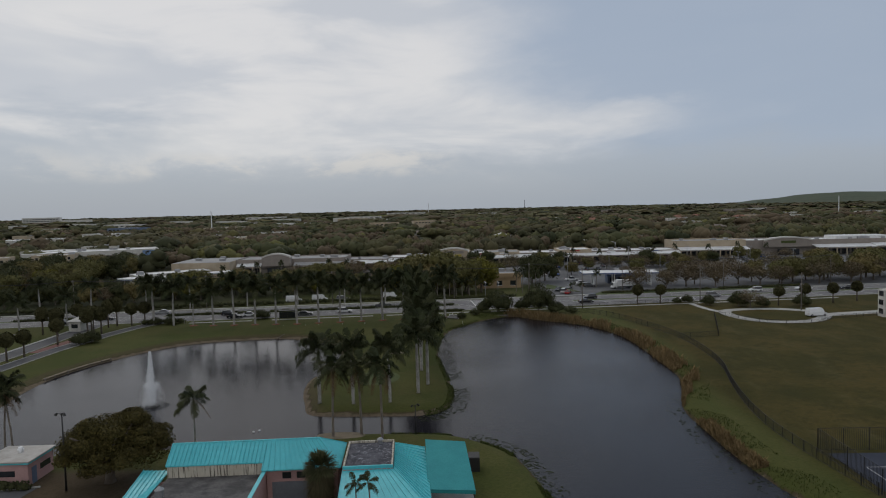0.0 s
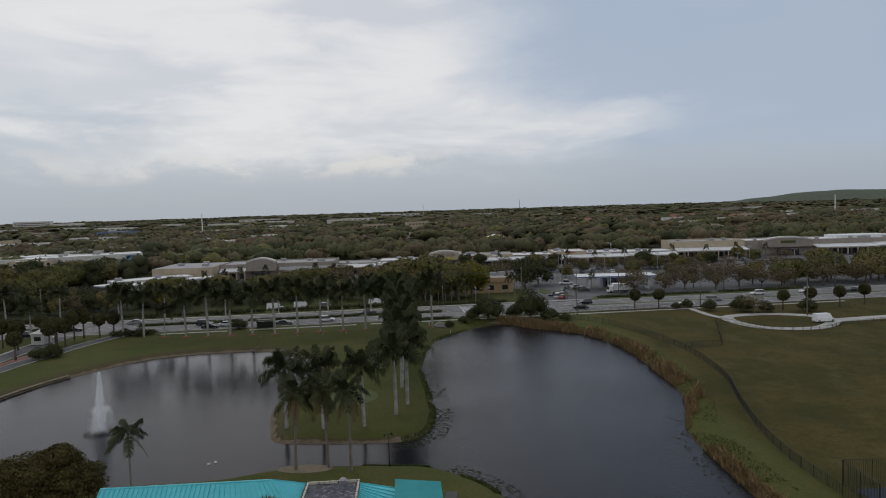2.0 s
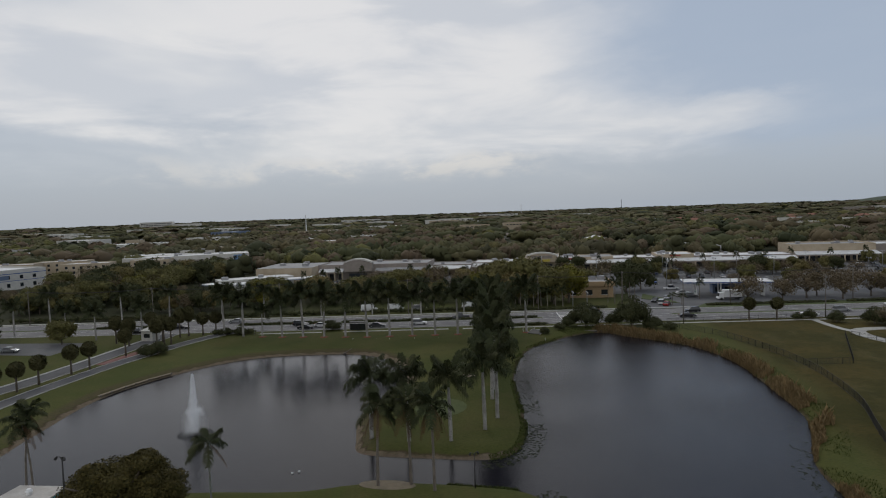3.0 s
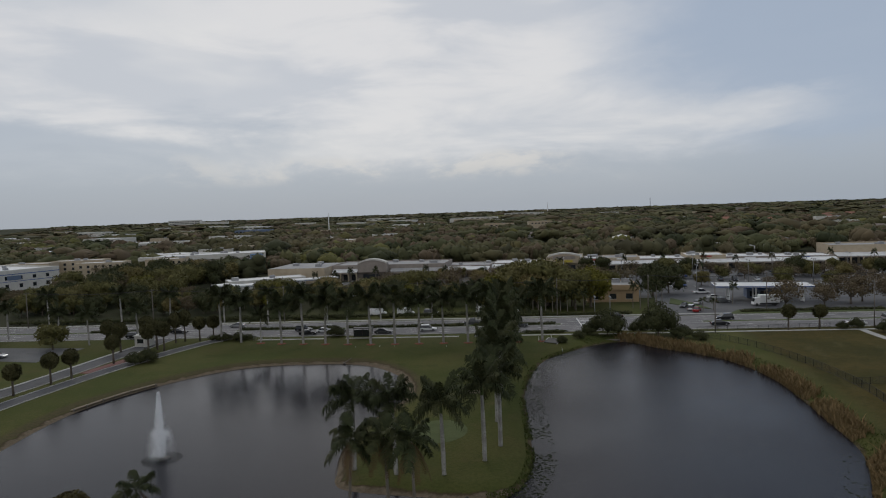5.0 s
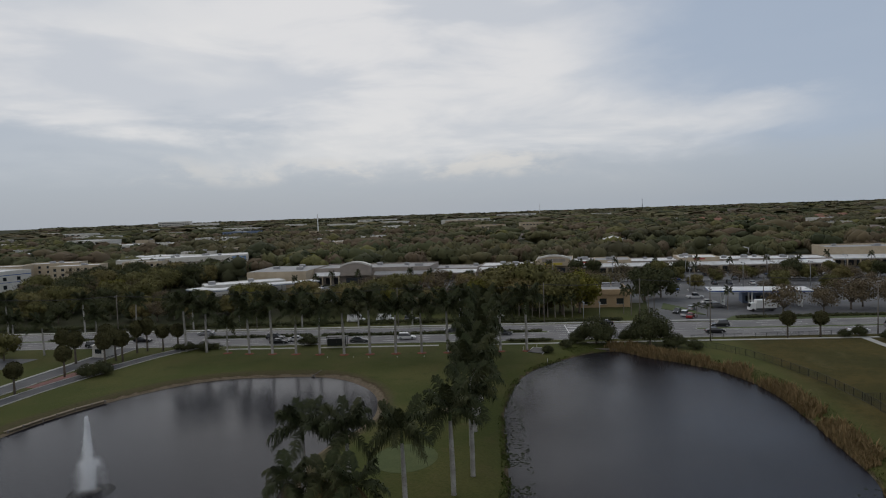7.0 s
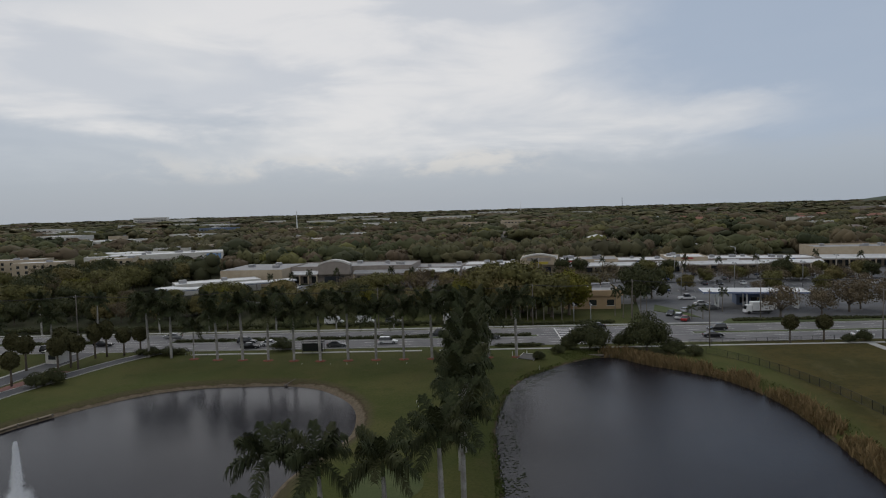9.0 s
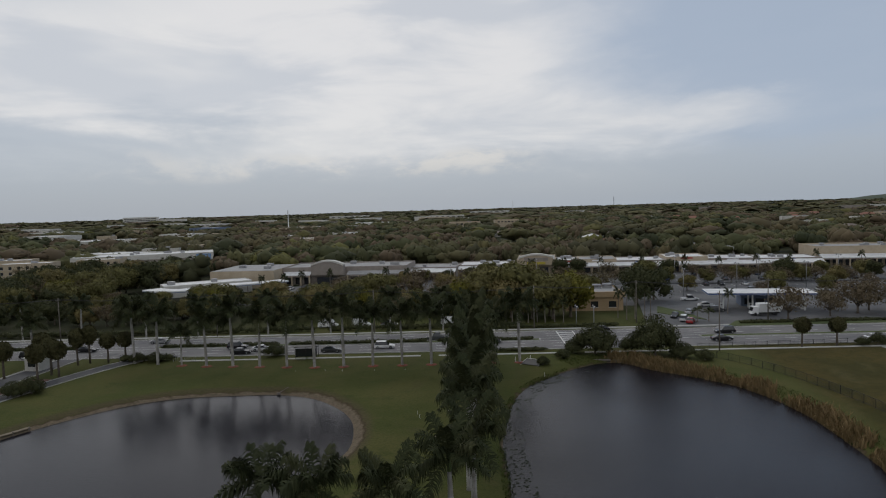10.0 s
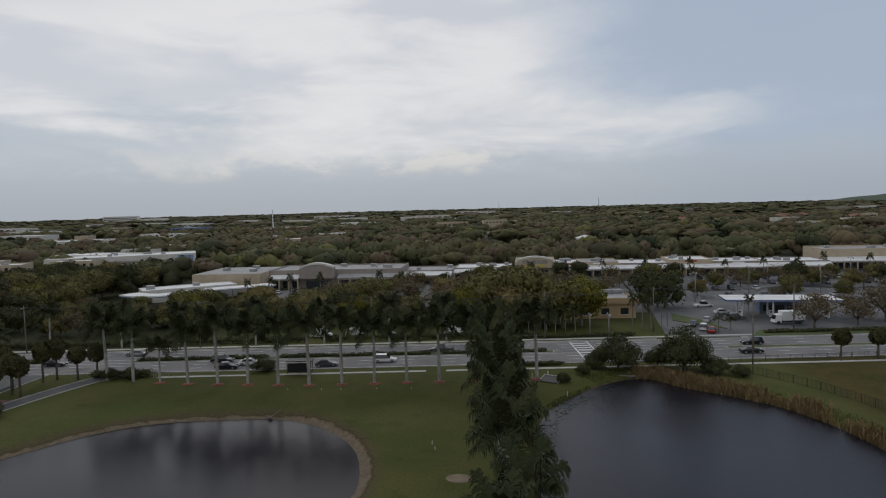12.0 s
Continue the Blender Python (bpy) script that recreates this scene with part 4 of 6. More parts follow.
for kind, x, y, s in (("leafy", -12, 240, 1.3), ("leafy", -6, 238, 1.35), ("gold", -1, 243, 1.25), ("leafy", 0, 238, 1.1), ("leafy", -9, 245, 1.35), ("gold", -26, 243, 1.05), ("gold", 5, 241, 1.25), ("leafy", -19, 246, 1.25), ("leafy", -14, 250, 1.2), ("dark", 27, 268, 1.2), ("dark", 33, 274, 0.9),
                      ("brown", 62, 237, 0.95), ("brown", 83, 246, 1.1), ("brown", 93, 243, 1.0), ("brown", 74, 241, 0.75), ("brown", 104, 249, 1.0), ("leafy", 120, 250, 0.9), ("brown", 133, 246, 0.8), ("leafy", 140, 256, 1.0),
                      ("leafy", 152, 252, 1.1), ("leafy", 160, 262, 1.0), ("brown", 172, 256, 1.0), ("leafy", 185, 262, 1.0), ("dark", 200, 268, 1.0), ("leafy", 76, 290, 0.65), ("leafy", 60, 318, 0.6), ("brown", 110, 300, 0.6),
                      ("brown", 128, 318, 0.6), ("leafy", 95, 330, 0.6), ("brown", 60, 345, 0.6), ("leafy", 150, 340, 0.6), ("leafy", 45, 322, 0.6), ("brown", -36, 262, 0.9), ("brown", -50, 285, 0.9), ("brown", -30, 300, 0.9),
                      ("leafy", -62, 262, 0.9), ("gold", -60, 246, 0.75), ("leafy", -75, 250, 0.9), ("leafy", -92, 258, 0.8), ("brown", -78, 290, 0.8), ("leafy", -42, 246, 0.8), ("brown", -12, 290, 0.8), ("brown", 6, 310, 0.8),
                      ("leafy", -105, 248, 0.95), ("leafy", -84, 240, 0.8), ("gold", -176, 262, 1.0), ("brown", 84, 192.5, 0.55), ("dark", -140, 150, 0.8), ("dark", -150, 160, 0.9), ("dark", -163, 152, 0.9), ("dark", -176, 166, 0.9), ("leafy", -134, 170, 0.6),
                      ("brown", 88, 251, 0.9), ("brown", 98, 254, 1.0), ("leafy", 112, 256, 0.9), ("brown", 110, 244, 0.8), ("brown", 118, 244, 0.85), ("leafy", 126, 252, 0.95), ("brown", 128, 262, 0.9), ("brown", 146, 248, 0.9),
                      ("leafy", 134, 258, 0.9), ("leafy", 146, 264, 0.9), ("brown", 158, 254, 0.95), ("leafy", 168, 266, 1.0), ("leafy", 178, 256, 1.0), ("leafy", 192, 258, 1.0), ("leafy", 176, 270, 1.0), ("leafy", 208, 262, 1.1), ("brown", 216, 270, 1.0),
                      ("leafy", 226, 264, 1.1), ("brown", 78, 252, 0.7), ("leafy", 104, 312, 0.7), ("leafy", 122, 334, 0.7), ("brown", 84, 310, 0.7), ("brown", 140, 300, 0.8), ("leafy", 165, 310, 0.8), ("brown", 180, 330, 0.8), ("leafy", 200, 320, 0.8), ("leafy", 36, 300, 0.7),
                      ("leafy", 48, 296, 0.5), ("brown", 70, 286, 0.5), ("leafy", 92, 290, 0.5), ("brown", 100, 346, 0.55), ("leafy", 74, 330, 0.5), ("leafy", 40, 344, 0.55), ("brown", 30, 330, 0.55), ("leafy", 112, 346, 0.5), ("brown", 132, 352, 0.6),
                      ("leafy", 150, 358, 0.6), ("brown", 172, 352, 0.6), ("leafy", 190, 350, 0.6), ("brown", -4, 326, 0.6), ("leafy", -24, 330, 0.6), ("brown", -46, 318, 0.65), ("leafy", -60, 316, 0.6), ("brown", -34, 276, 0.8), ("leafy", 12, 280, 0.7),
                      ("brown", 18, 300, 0.8), ("leafy", -68, 300, 0.7), ("leafy", -20, 268, 0.8)):
    plant(kind, x, y, s)
# fillers: a green band behind the road, smaller trees in front of the shops
for k in range(76):
    x, y = float(rng.uniform(-122, 4)), float(rng.uniform(236, 300))
    if y > 292 + (x + 60) * 0.25:
        continue
    plant(("leafy", "brown", "leafy", "brown", "gold", "leafy", "dark")[k % 7], x, y, float(rng.uniform(0.5, 0.92)))
for k in range(46):
    x, y = float(rng.uniform(-70, 125)), float(rng.uniform(318, 350))
    plant(("brown", "leafy", "brown", "dark")[k % 4], x, y, float(rng.uniform(0.42, 0.78)))
for k in range(26):
    plant(("dark", "leafy", "brown")[k % 3], float(rng.uniform(-282, -176)), float(rng.uniform(366, 384)) + (k % 2) * 4, float(rng.uniform(0.62, 0.95)))
for k in range(44):                                 # dense trees between the road and the office
    x, y = float(rng.uniform(-270, -122)), float(rng.uniform(222, 256))
    plant(("dark", "leafy", "dark", "brown")[k % 4], x, y, float(rng.uniform(0.55, 0.82)))
# the wooded block west of the shops
for k in range(150):
    x, y = float(rng.uniform(-262, -98)), float(rng.uniform(232, 338))
    if y < 224 + (x + 100) * -0.02 or (x > -168 and y > 272) or (x < -224 and 244 < y < 330) or (x < -200 and y < 266):
        continue
    plant("brown" if k % 9 == 0 else ("dark" if k % 3 == 0 else "leafy"), x, y, float(rng.uniform(0.75, 1.15)) * (0.6 if x > -158 and y > 236 else 1.0))
for x, y in ((-196, 232), (-188, 246), (-180, 228), (-192, 256), (-176, 240)):
    plant("dark" if int(x) % 2 else "leafy", x, y, float(rng.uniform(0.8, 1.0)))
lot_palm = coconut_palm(11, 8.6, "slender palm in the shopping centre lot", "palms in the parking lot", dry=0, count=12, leaf=0.62)
settle(lot_palm, [(-8, 348, 0, 1, 1)] + [(x, y, x * 11, 0.75, s) for x, y, s in ((6, 350, 1), (22, 350, 1.05), (40, 352, 1), (52, 322, 1), (58, 350, 1.1), (72, 350, 0.95), (88, 352, 1.05), (102, 354, 1), (118, 368, 1.1), (136, 366, 1), (152, 366, 1.1),
                                                                              (168, 366, 1), (-98, 300, 1.1), (-104, 296, 1), (-88, 304, 1.1), (-112, 292, 1), (-66, 310, 1.1), (-58, 312, 1), (20, 236, 1.1), (22.5, 238, 1.2), (25, 237, 1.1),
                                                                              (18, 239, 1.1), (27, 240, 1.0), (-15, 231, 0.85), (-13, 232.5, 0.9), (-11.2, 231.4, 0.8), (-9, 232.6, 0.95), (-6.8, 231.8, 0.85), (-4.4, 233, 0.9), (-2.2, 232, 0.8), (0.4, 233.4, 0.9), (2.8, 232.6, 0.85), (38, 233, 0.5), (41, 233.5, 0.45), (49, 246, 0.9))])

# far woods: one object, tree groups growing wider with distance
V, F, base = [], [], 0
clear = [(-268, 384, -180, 482), (-160, 305, -58, 382), (-64, 336, 122, 394), (112, 370, 310, 448), (-350, 250, -262, 345), (-335, 345, -228, 392),
         (-118, 225, 30, 346), (24, 224, 330, 400)]
T = []
for lo, hi, gap, n_leaf, leaf, wide in ((262, 620, 12.2, 95, 0.8, 1.0), (620, 1300, 19, 44, 1.3, 1.5), (1300, 4700, 58, 16, 2.8, 4.6)):
    stock = []
    for k in range(8):
        r0 = 5.2 + k * 0.5
        stock.append(crown_arrays(200 + k, random_lobes(210 + k, r0, 8.5, 0.4, 4), n_leaf, leaf, core=0.97, flat=0.12, ruffle=0.28))
    for yy in np.arange(240, hi, gap):
        reach = 0.86 * yy + 160
        for xx in np.arange(-reach, reach, gap):
            x, y = xx + rng.uniform(-0.6, 0.6) * gap, yy + rng.uniform(-0.6, 0.6) * gap
            d = math.hypot(x, y)
            thin = noise.noise((x * 0.006, y * 0.006, 3.0)) + 0.6 * noise.noise((x * 0.021, y * 0.021, 9.0))
            if not lo <= d < hi or any(a < x < c and b < y < e for a, b, c, e in clear) or thin < (-0.34 if x > -40 else -0.2) or (y < 330 and x > -262):
                continue
            v, f = stock[int(rng.integers(8))]
            a, s = rng.uniform(0, 6.28), wide * min(1.7, max(0.5, math.exp(rng.normal(-0.05, 0.3))))
            c, q = math.cos(a) * s, math.sin(a) * s
            tall = rng.uniform(0.8, 1.35) * (1 + 0.28 * (s / wide - 1)) * (1 + 0.25 * thin)
            V.append(np.stack([v[:, 0] * c - v[:, 1] * q + x, v[:, 0] * q + v[:, 1] * c + y, v[:, 2] * tall + LAND - 0.3], 1))
            F.append(f + base)
            T.append(np.full(len(v), rng.uniform(0, 1), np.float32))
            base += len(v)
woods_mesh = tri_mesh("woods", np.concatenate(V), np.concatenate(F), WOODS)
woods_mesh.shade_smooth()
woods_mesh.attributes.new("tone", "FLOAT", "POINT").data.foreach_set("value", np.concatenate(T))
woods = tagged(new("woods", woods_mesh), "distant suburban woods reaching the horizon", "woods", kind="stuff")

# reeds along the east shore, scrub on the peninsula edge, lily pads
def blades(name, spots, tall, width, material, label, seed):
    r = np.random.default_rng(seed)
    p = np.array(spots)
    n = len(p)
    h = r.uniform(*tall, n)
    a = r.uniform(0, 2 * math.pi, n)
    side = np.stack([np.cos(a), np.sin(a), np.zeros(n)], 1) * width * r.uniform(0.6, 1.3, (n, 1))
    bend = r.normal(size=(n, 3)) * np.array((0.32, 0.32, 0)) * h[:, None]
    tip = p + bend + np.stack([np.zeros(n), np.zeros(n), h], 1)
    mid = p + bend * 0.3 + np.stack([np.zeros(n), np.zeros(n), h * 0.6], 1)
    v = np.stack([p - side, p + side, mid + side * 0.8, mid - side * 0.8, tip], 1).reshape(-1, 3)
    i = 5 * np.arange(n)[:, None]
    f = np.concatenate([i + [0, 1, 2], i + [0, 2, 3], i + [3, 2, 4]])
    return tagged(new(name, tri_mesh(name, v, f, material)), label, name.replace("_", " "), kind="stuff")


def along(i0, i1, count, lo, hi, seed, patchy=0.0):
    """Spots beside the water's edge, between two corners of the shoreline."""
    r = np.random.default_rng(seed)
    out = []
    while len(out) < count:
        k = r.uniform(i0 * 5, i1 * 5)
        a, b = ring[int(k) % len(ring)], ring[(int(k) + 1) % len(ring)]
        p = a + (b - a) * (k - int(k))
        way = (b - a) / (np.linalg.norm(b - a) + 1e-9)
        d = r.uniform(lo, hi)
        x, y = p[0] + way[1] * d * SIDE, p[1] - way[0] * d * SIDE
        if patchy and noise.noise((x * 0.13, y * 0.13, seed)) < patchy * 2 - 1.0:
            continue
        z = LAND * min(1.0, max(0.0, d / 2.2)) if d > 0 else 0.0
        out.append((x, y, z - 0.03))
    return out


mid_a, mid_b = ring[200], ring[201]
probe = np.array([[mid_a[0] + (mid_b - mid_a)[1] * 0.5], [mid_a[1] - (mid_b - mid_a)[0] * 0.5]])
SIDE = 1.0 if shore_distance(probe[0], probe[1])[0] > 0 else -1.0
blades("dry_reeds", along(34, 47, 9000, 0.0, 1.7, 301, 0.46), (0.25, 1.0), 0.10, REED_TAN, "tall dry tan reeds along the lake shore", 1)
blades("dry_reed_bed", along(34.5, 42.2, 4200, -0.2, 3.2, 302, 0.5), (0.5, 1.8), 0.11, REED_TAN, "thick bed of tan reeds at the bend of the shore", 2)
blades("green_reeds", along(33, 47, 10000, 0.0, 4.6, 303, 0.42), (0.08, 0.3), 0.05, REED_GREEN, "green waterside grasses behind the reeds", 3)
blades("shore_grass", along(24, 33, 1800, -0.3, 0.9, 304, 0.36), (0.1, 0.35), 0.10, REED_GREEN, "rough green grass on the peninsula edge", 4)
blades("near_shore_grass", along(49, 56, 1500, -0.3, 0.8, 305, 0.5), (0.12, 0.4), 0.09, REED_GREEN, "rough grass on the near bank", 5)
pads = Geo()
r = np.random.default_rng(17)
for i0, i1, n, hi in ((23.8, 33, 1000, 3.2), (42, 47, 320, 3.0), (50, 54, 420, 2.6)):
    for x, y, z in along(i0, i1, n, -hi, 0.2, 320 + n, 0.3):
        s, a = r.uniform(0.08, 0.22), r.uniform(0, 6)
        pads.add([(x + s * math.cos(a + k), y + s * math.sin(a + k), 0.012) for k in np.linspace(0, 5.6, 7)] + [(x, y, 0.006)], [(7, k, k + 1) for k in range(6)])
tagged(part("lily_pads", pads, PAD), "small floating lily pads along the shore", "lily pads", kind="stuff")

# ---- the teal-roofed building ----
def seams(geo, a, b, c, d, gap=0.45, high=0.1, wide=0.07):
    """Raised seams on a roof plane from the upper edge a-b down to the lower edge d-c."""
    a, b, c, d = (Vector(q) for q in (a, b, c, d))
    n = max(2, int((b - a).length / gap))
    nrm = (b - a).cross(d - a).normalized()
    nrm = nrm if nrm.z > 0 else -nrm
    side = (b - a).normalized() * wide / 2
    for k in range(n + 1):
        p, q = a + (b - a) * k / n, d + (c - d) * k / n
        low, up = -nrm * 0.01, nrm * high
        geo.add([p - side + low, p + side + low, q + side + low, q - side + low, p - side + up, p + side + up, q + side + up, q - side + up],
                [(0, 3, 2, 1), (4, 5, 6, 7), (0, 1, 5, 4), (1, 2, 6, 5), (2, 3, 7, 6), (3, 0, 4, 7)])
    return geo


def metal_roof(house, planes, label=""):
    for pts in planes:
        plate = part("roof_plane", Geo().slab(pts, 0.12), TEAL, house)
        if len(pts) == 4:
            part("seams", seams(Geo(), pts[0], pts[1], pts[2], pts[3]), TEAL, plate)
        else:
            a, b, c = pts
            part("seams", seams(Geo(), a, a, b, c, 9), TEAL, plate)


clubhouse = thing("community_building", "pink stucco building with teal metal roofs by the lake", "building")
clubhouse.matrix_basis = Matrix.Translation((-14, 67, 0)) @ pose(0, 0, 0, 0, 0, 4.5) @ Matrix.Translation((14, -67, 0))
part("west_wing", Geo().box(-35.6, 67.5, 0.4, -24.6, 73.2, 4.7), PINK, clubhouse)
part("middle_wing", Geo().box(-24.6, 67.1, 0.4, -16.6, 73.2, 4.55), PINK, clubhouse)
part("flat_wing", Geo().box(-35.8, 52, 0.4, -24.7, 67.5, 3.6), PINK, clubhouse)
part("east_wing", Geo().box(-15.8, 64.6, 0.4, -10.3, 72.6, 4.95), PINK, clubhouse)
part("south_wing", Geo().box(-15.6, 57.4, 0.4, -6.9, 64.6, 3.4), PINK, clubhouse)
part("lake_room", Geo().box(-10.3, 64.6, 0.4, -7.1, 72.6, 3.45), PINK, clubhouse)
part("cream_parapet", Geo().box(-35.7, 67.45, 3.6, -24.8, 67.65, 5.0), CREAM, clubhouse, "cream parapet streaked with dark stains")
ridge_y, ridge_z = 70.0, 6.75
metal_roof(clubhouse, [
    [(-35.8, ridge_y, ridge_z), (-25.0, ridge_y, ridge_z), (-25.0, 67.4, 5.1), (-35.8, 67.4, 5.1)],
    [(-25.0, ridge_y, ridge_z), (-19.0, ridge_y, ridge_z), (-16.2, 66.5, 4.5), (-25.0, 66.5, 4.5)],
    [(-19.0, ridge_y, ridge_z), (-35.8, ridge_y, ridge_z), (-35.8, 73.8, 4.6), (-16.2, 73.8, 4.6)],
    [(-19.0, ridge_y, ridge_z), (-16.2, 73.8, 4.6), (-16.2, 66.5, 4.5)],
])
part("ridge_cap", Geo().tube([(-35.8, ridge_y, ridge_z), (-19.0, ridge_y, ridge_z)], [0.1, 0.1], 6), TEAL, clubhouse)
part("hip_cap", Geo().tube([(-19.0, ridge_y, ridge_z + 0.02), (-16.2, 66.5, 4.52)], [0.09, 0.09], 6), TEAL, clubhouse)
part("gable_end", Geo().add([(-35.62, 67.5, 4.7), (-35.62, 73.2, 4.7), (-35.62, ridge_y, 6.6), (-35.45, 67.5, 4.7), (-35.45, 73.2, 4.7), (-35.45, ridge_y, 6.6)],
                            [(0, 2, 1), (3, 4, 5), (0, 1, 4, 3), (1, 2, 5, 4), (2, 0, 3, 5)]), PINK, clubhouse)
part("flat_roof", Geo().box(-35.7, 52, 3.6, -24.95, 67.4, 3.72), MEMBRANE, clubhouse, "dark weathered flat roof membrane")
part("parapet", Geo().box(-24.95, 52, 3.6, -24.65, 67.1, 4.25), PINK, clubhouse)
part("parapet_cap", Geo().box(-25.02, 52, 4.25, -24.58, 67.1, 4.33), TEAL, clubhouse, "teal metal parapet cap")
metal_roof(clubhouse, [
    [(-39.0, 69.3, 4.0), (-36.05, 69.0, 4.0), (-36.05, 68.3, 3.9), (-38.7, 58.0, 2.95)],
    [(-36.05, 68.3, 3.9), (-36.05, 58.0, 3.75), (-38.7, 58.0, 2.95)],
])
part("low_wing", Geo().box(-38.6, 58.2, 0.4, -36.0, 68.8, 2.8), PINK, clubhouse)
part("garage_door", Geo().box(-24.0, 66.95, 0.9, -19.4, 67.08, 2.9), SHADE_DOOR, clubhouse, "wide grey roller door")
for k in range(2):
    wd = part("window", Geo().box(-22.8 + 1.6 * k, 67.02, 3.3, -21.9 + 1.6 * k, 67.14, 3.95), GLASS, clubhouse)
    part("window_frame", Geo().box(-22.84 + 1.6 * k, 67.05, 3.26, -21.86 + 1.6 * k, 67.095, 3.99), DARK_METAL, wd)
part("blotchy_roof", Geo().box(-15.6, 64.8, 4.95, -10.5, 72.4, 5.03), BLOTCHY, clubhouse, "flat roof membrane blotched grey and black")
for x0, y0, x1, y1 in ((-15.8, 64.6, -10.3, 64.8), (-15.8, 72.4, -10.3, 72.6), (-15.8, 64.8, -15.62, 72.4), (-10.48, 64.8, -10.3, 72.4)):
    part("roof_edge", Geo().box(x0, y0, 4.93, x1, y1, 5.28), TEAL if y1 < 65 else CREAM, clubhouse)
part("roof_vent", Geo().cyl(-12.0, 72.0, 5.0, 5.55, 0.28).cyl(-12.0, 72.0, 5.55, 5.75, 0.42, 0.2), STEEL, clubhouse, "grey round roof vent", smooth=False)
part("flat_roof_unit", Geo().cyl(-34.7, 62.4, 3.7, 4.5, 0.42).cyl(-34.7, 62.4, 4.5, 4.62, 0.5).cyl(-34.7, 62.4, 4.62, 4.9, 0.46, 0.12), STEEL, clubhouse, "round grey roof fan")
metal_roof(clubhouse, [
    [(-15.8, 64.55, 4.85), (-10.1, 64.55, 4.85), (-6.2, 57.0, 3.5), (-15.8, 57.0, 3.5)],
    [(-10.25, 72.5, 4.85), (-10.25, 64.55, 4.85), (-6.2, 57.0, 3.5), (-6.6, 72.5, 4.1)],
])
part("hip_cap", Geo().tube([(-10.17, 64.55, 4.9), (-6.2, 57.0, 3.55)], [0.09, 0.09], 6), TEAL, clubhouse)
awning = part("awning", Geo().slab([(-6.55, 72.3, 5.2), (-1.77, 71.3, 5.1), (-1.54, 61.1, 3.5), (-6.55, 61.8, 3.55)], 0.06), TEAL_CANVAS, clubhouse, "dark teal canvas awning")
part("valance", Geo().add([(-6.55, 61.8, 3.55), (-1.54, 61.1, 3.5), (-1.54, 61.1, 3.1), (-6.55, 61.8, 3.15), (-6.55, 61.85, 3.55), (-1.54, 61.15, 3.5), (-1.54, 61.15, 3.1), (-6.55, 61.85, 3.15)],
                          [(0, 1, 2, 3), (7, 6, 5, 4), (0, 3, 7, 4), (1, 5, 6, 2), (3, 2, 6, 7)]), TEAL_CANVAS, awning)
for x, y, z in ((-6.4, 62.1, 3.4), (-1.65, 61.5, 3.4), (-1.85, 71.1, 4.95), (-1.75, 66.4, 4.2)):
    part("awning_post", Geo().cyl(x, y, 0.6, z, 0.06, n=8), DARK_METAL, clubhouse)
part("deck", Geo().box(-6.9, 61.5, 0.4, -1.4, 72.0, 1.02), CONCRETE, clubhouse)
cabinet = tagged(part("utility_box", Geo().box(-1.8, 73.2, 0.5, -0.4, 75.2, 2.7, 0.06), DARK_METAL), "dark utility box behind the awning", "utility box")

hut = thing("hut", "small pink stucco hut with a weathered pale flat roof", "hut", at=pose(-57.3, 73.2, LAND, 0, 0, 2))
part("wall", Geo().box(-3.4, -2.6, -0.4, 2.2, 2.6, 2.75), PINK, hut)
part("roof", Geo().box(-3.7, -2.9, 2.95, 2.5, 2.9, 3.1), HUT_ROOF, hut, "weathered pale flat roof")
part("fascia", Geo().box(-3.65, -2.85, 2.75, 2.45, 2.85, 2.95), TEAL, hut, "teal fascia board")
part("window", Geo().box(-1.6, -2.66, 1.2, 0.6, -2.55, 1.9), GLASS, hut)
part("door", Geo().box(2.15, -1.9, 0.0, 2.26, -1.0, 2.05), BLUE_GREY, hut, "blue-grey door")
part("window", Geo().box(2.15, -0.2, 1.2, 2.26, 1.9, 1.9), GLASS, hut)
part("roof_vent", Geo().cyl(-0.6, 0.6, 3.1, 3.45, 0.3).cyl(-0.6, 0.6, 3.45, 3.75, 0.38, 0.22), WHITE_PAINT, hut)
hedge_leaf = crown_arrays(90, [((k * 1.3, 0, 0.45), (0.9, 0.75, 0.6)) for k in range(6)], 900, 0.16)
hut_hedge = tagged(part("hedge", tri_mesh("hedge", *hedge_leaf, LEAF_DARK), LEAF_DARK), "low dark clipped hedge in front of the hut", "hedge")
hut_hedge.matrix_basis = pose(-61.5, 69.7, LAND - 0.05)


def lamp_pole(x, y, height, label, arms, arm=0.9, radius=0.1):
    ob = thing("lamp_post", label, "lamp post", "lamp posts", at=pose(x, y, LAND))
    part("pole", Geo().tube([(0, 0, -0.3), (0, 0, height * 0.5), (0, 0, height)], [radius * 1.3, radius, radius * 0.7], 8), DARK_METAL if arm < 1 else STEEL, ob, smooth=True)
    for a in arms:
        c, s = math.cos(radians(a)), math.sin(radians(a))
        ar = part("arm", Geo().tube([(0, 0, height - 0.3), (arm * 0.5 * c, arm * 0.5 * s, height + 0.05), (arm * c, arm * s, height)], [0.05, 0.045, 0.04], 6), DARK_METAL if arm < 1 else STEEL, ob)
        part("lamp_head", Geo().tube([(arm * 0.9 * c, arm * 0.9 * s, height + 0.1), (arm * 1.1 * c, arm * 1.1 * s, height - 0.05), (arm * 1.35 * c, arm * 1.35 * s, height - 0.22)], [0.08, 0.13, 0.16] if arm < 1 else [0.14, 0.2, 0.24], 8), DARK_METAL if arm < 1 else STEEL, ar)
    return ob


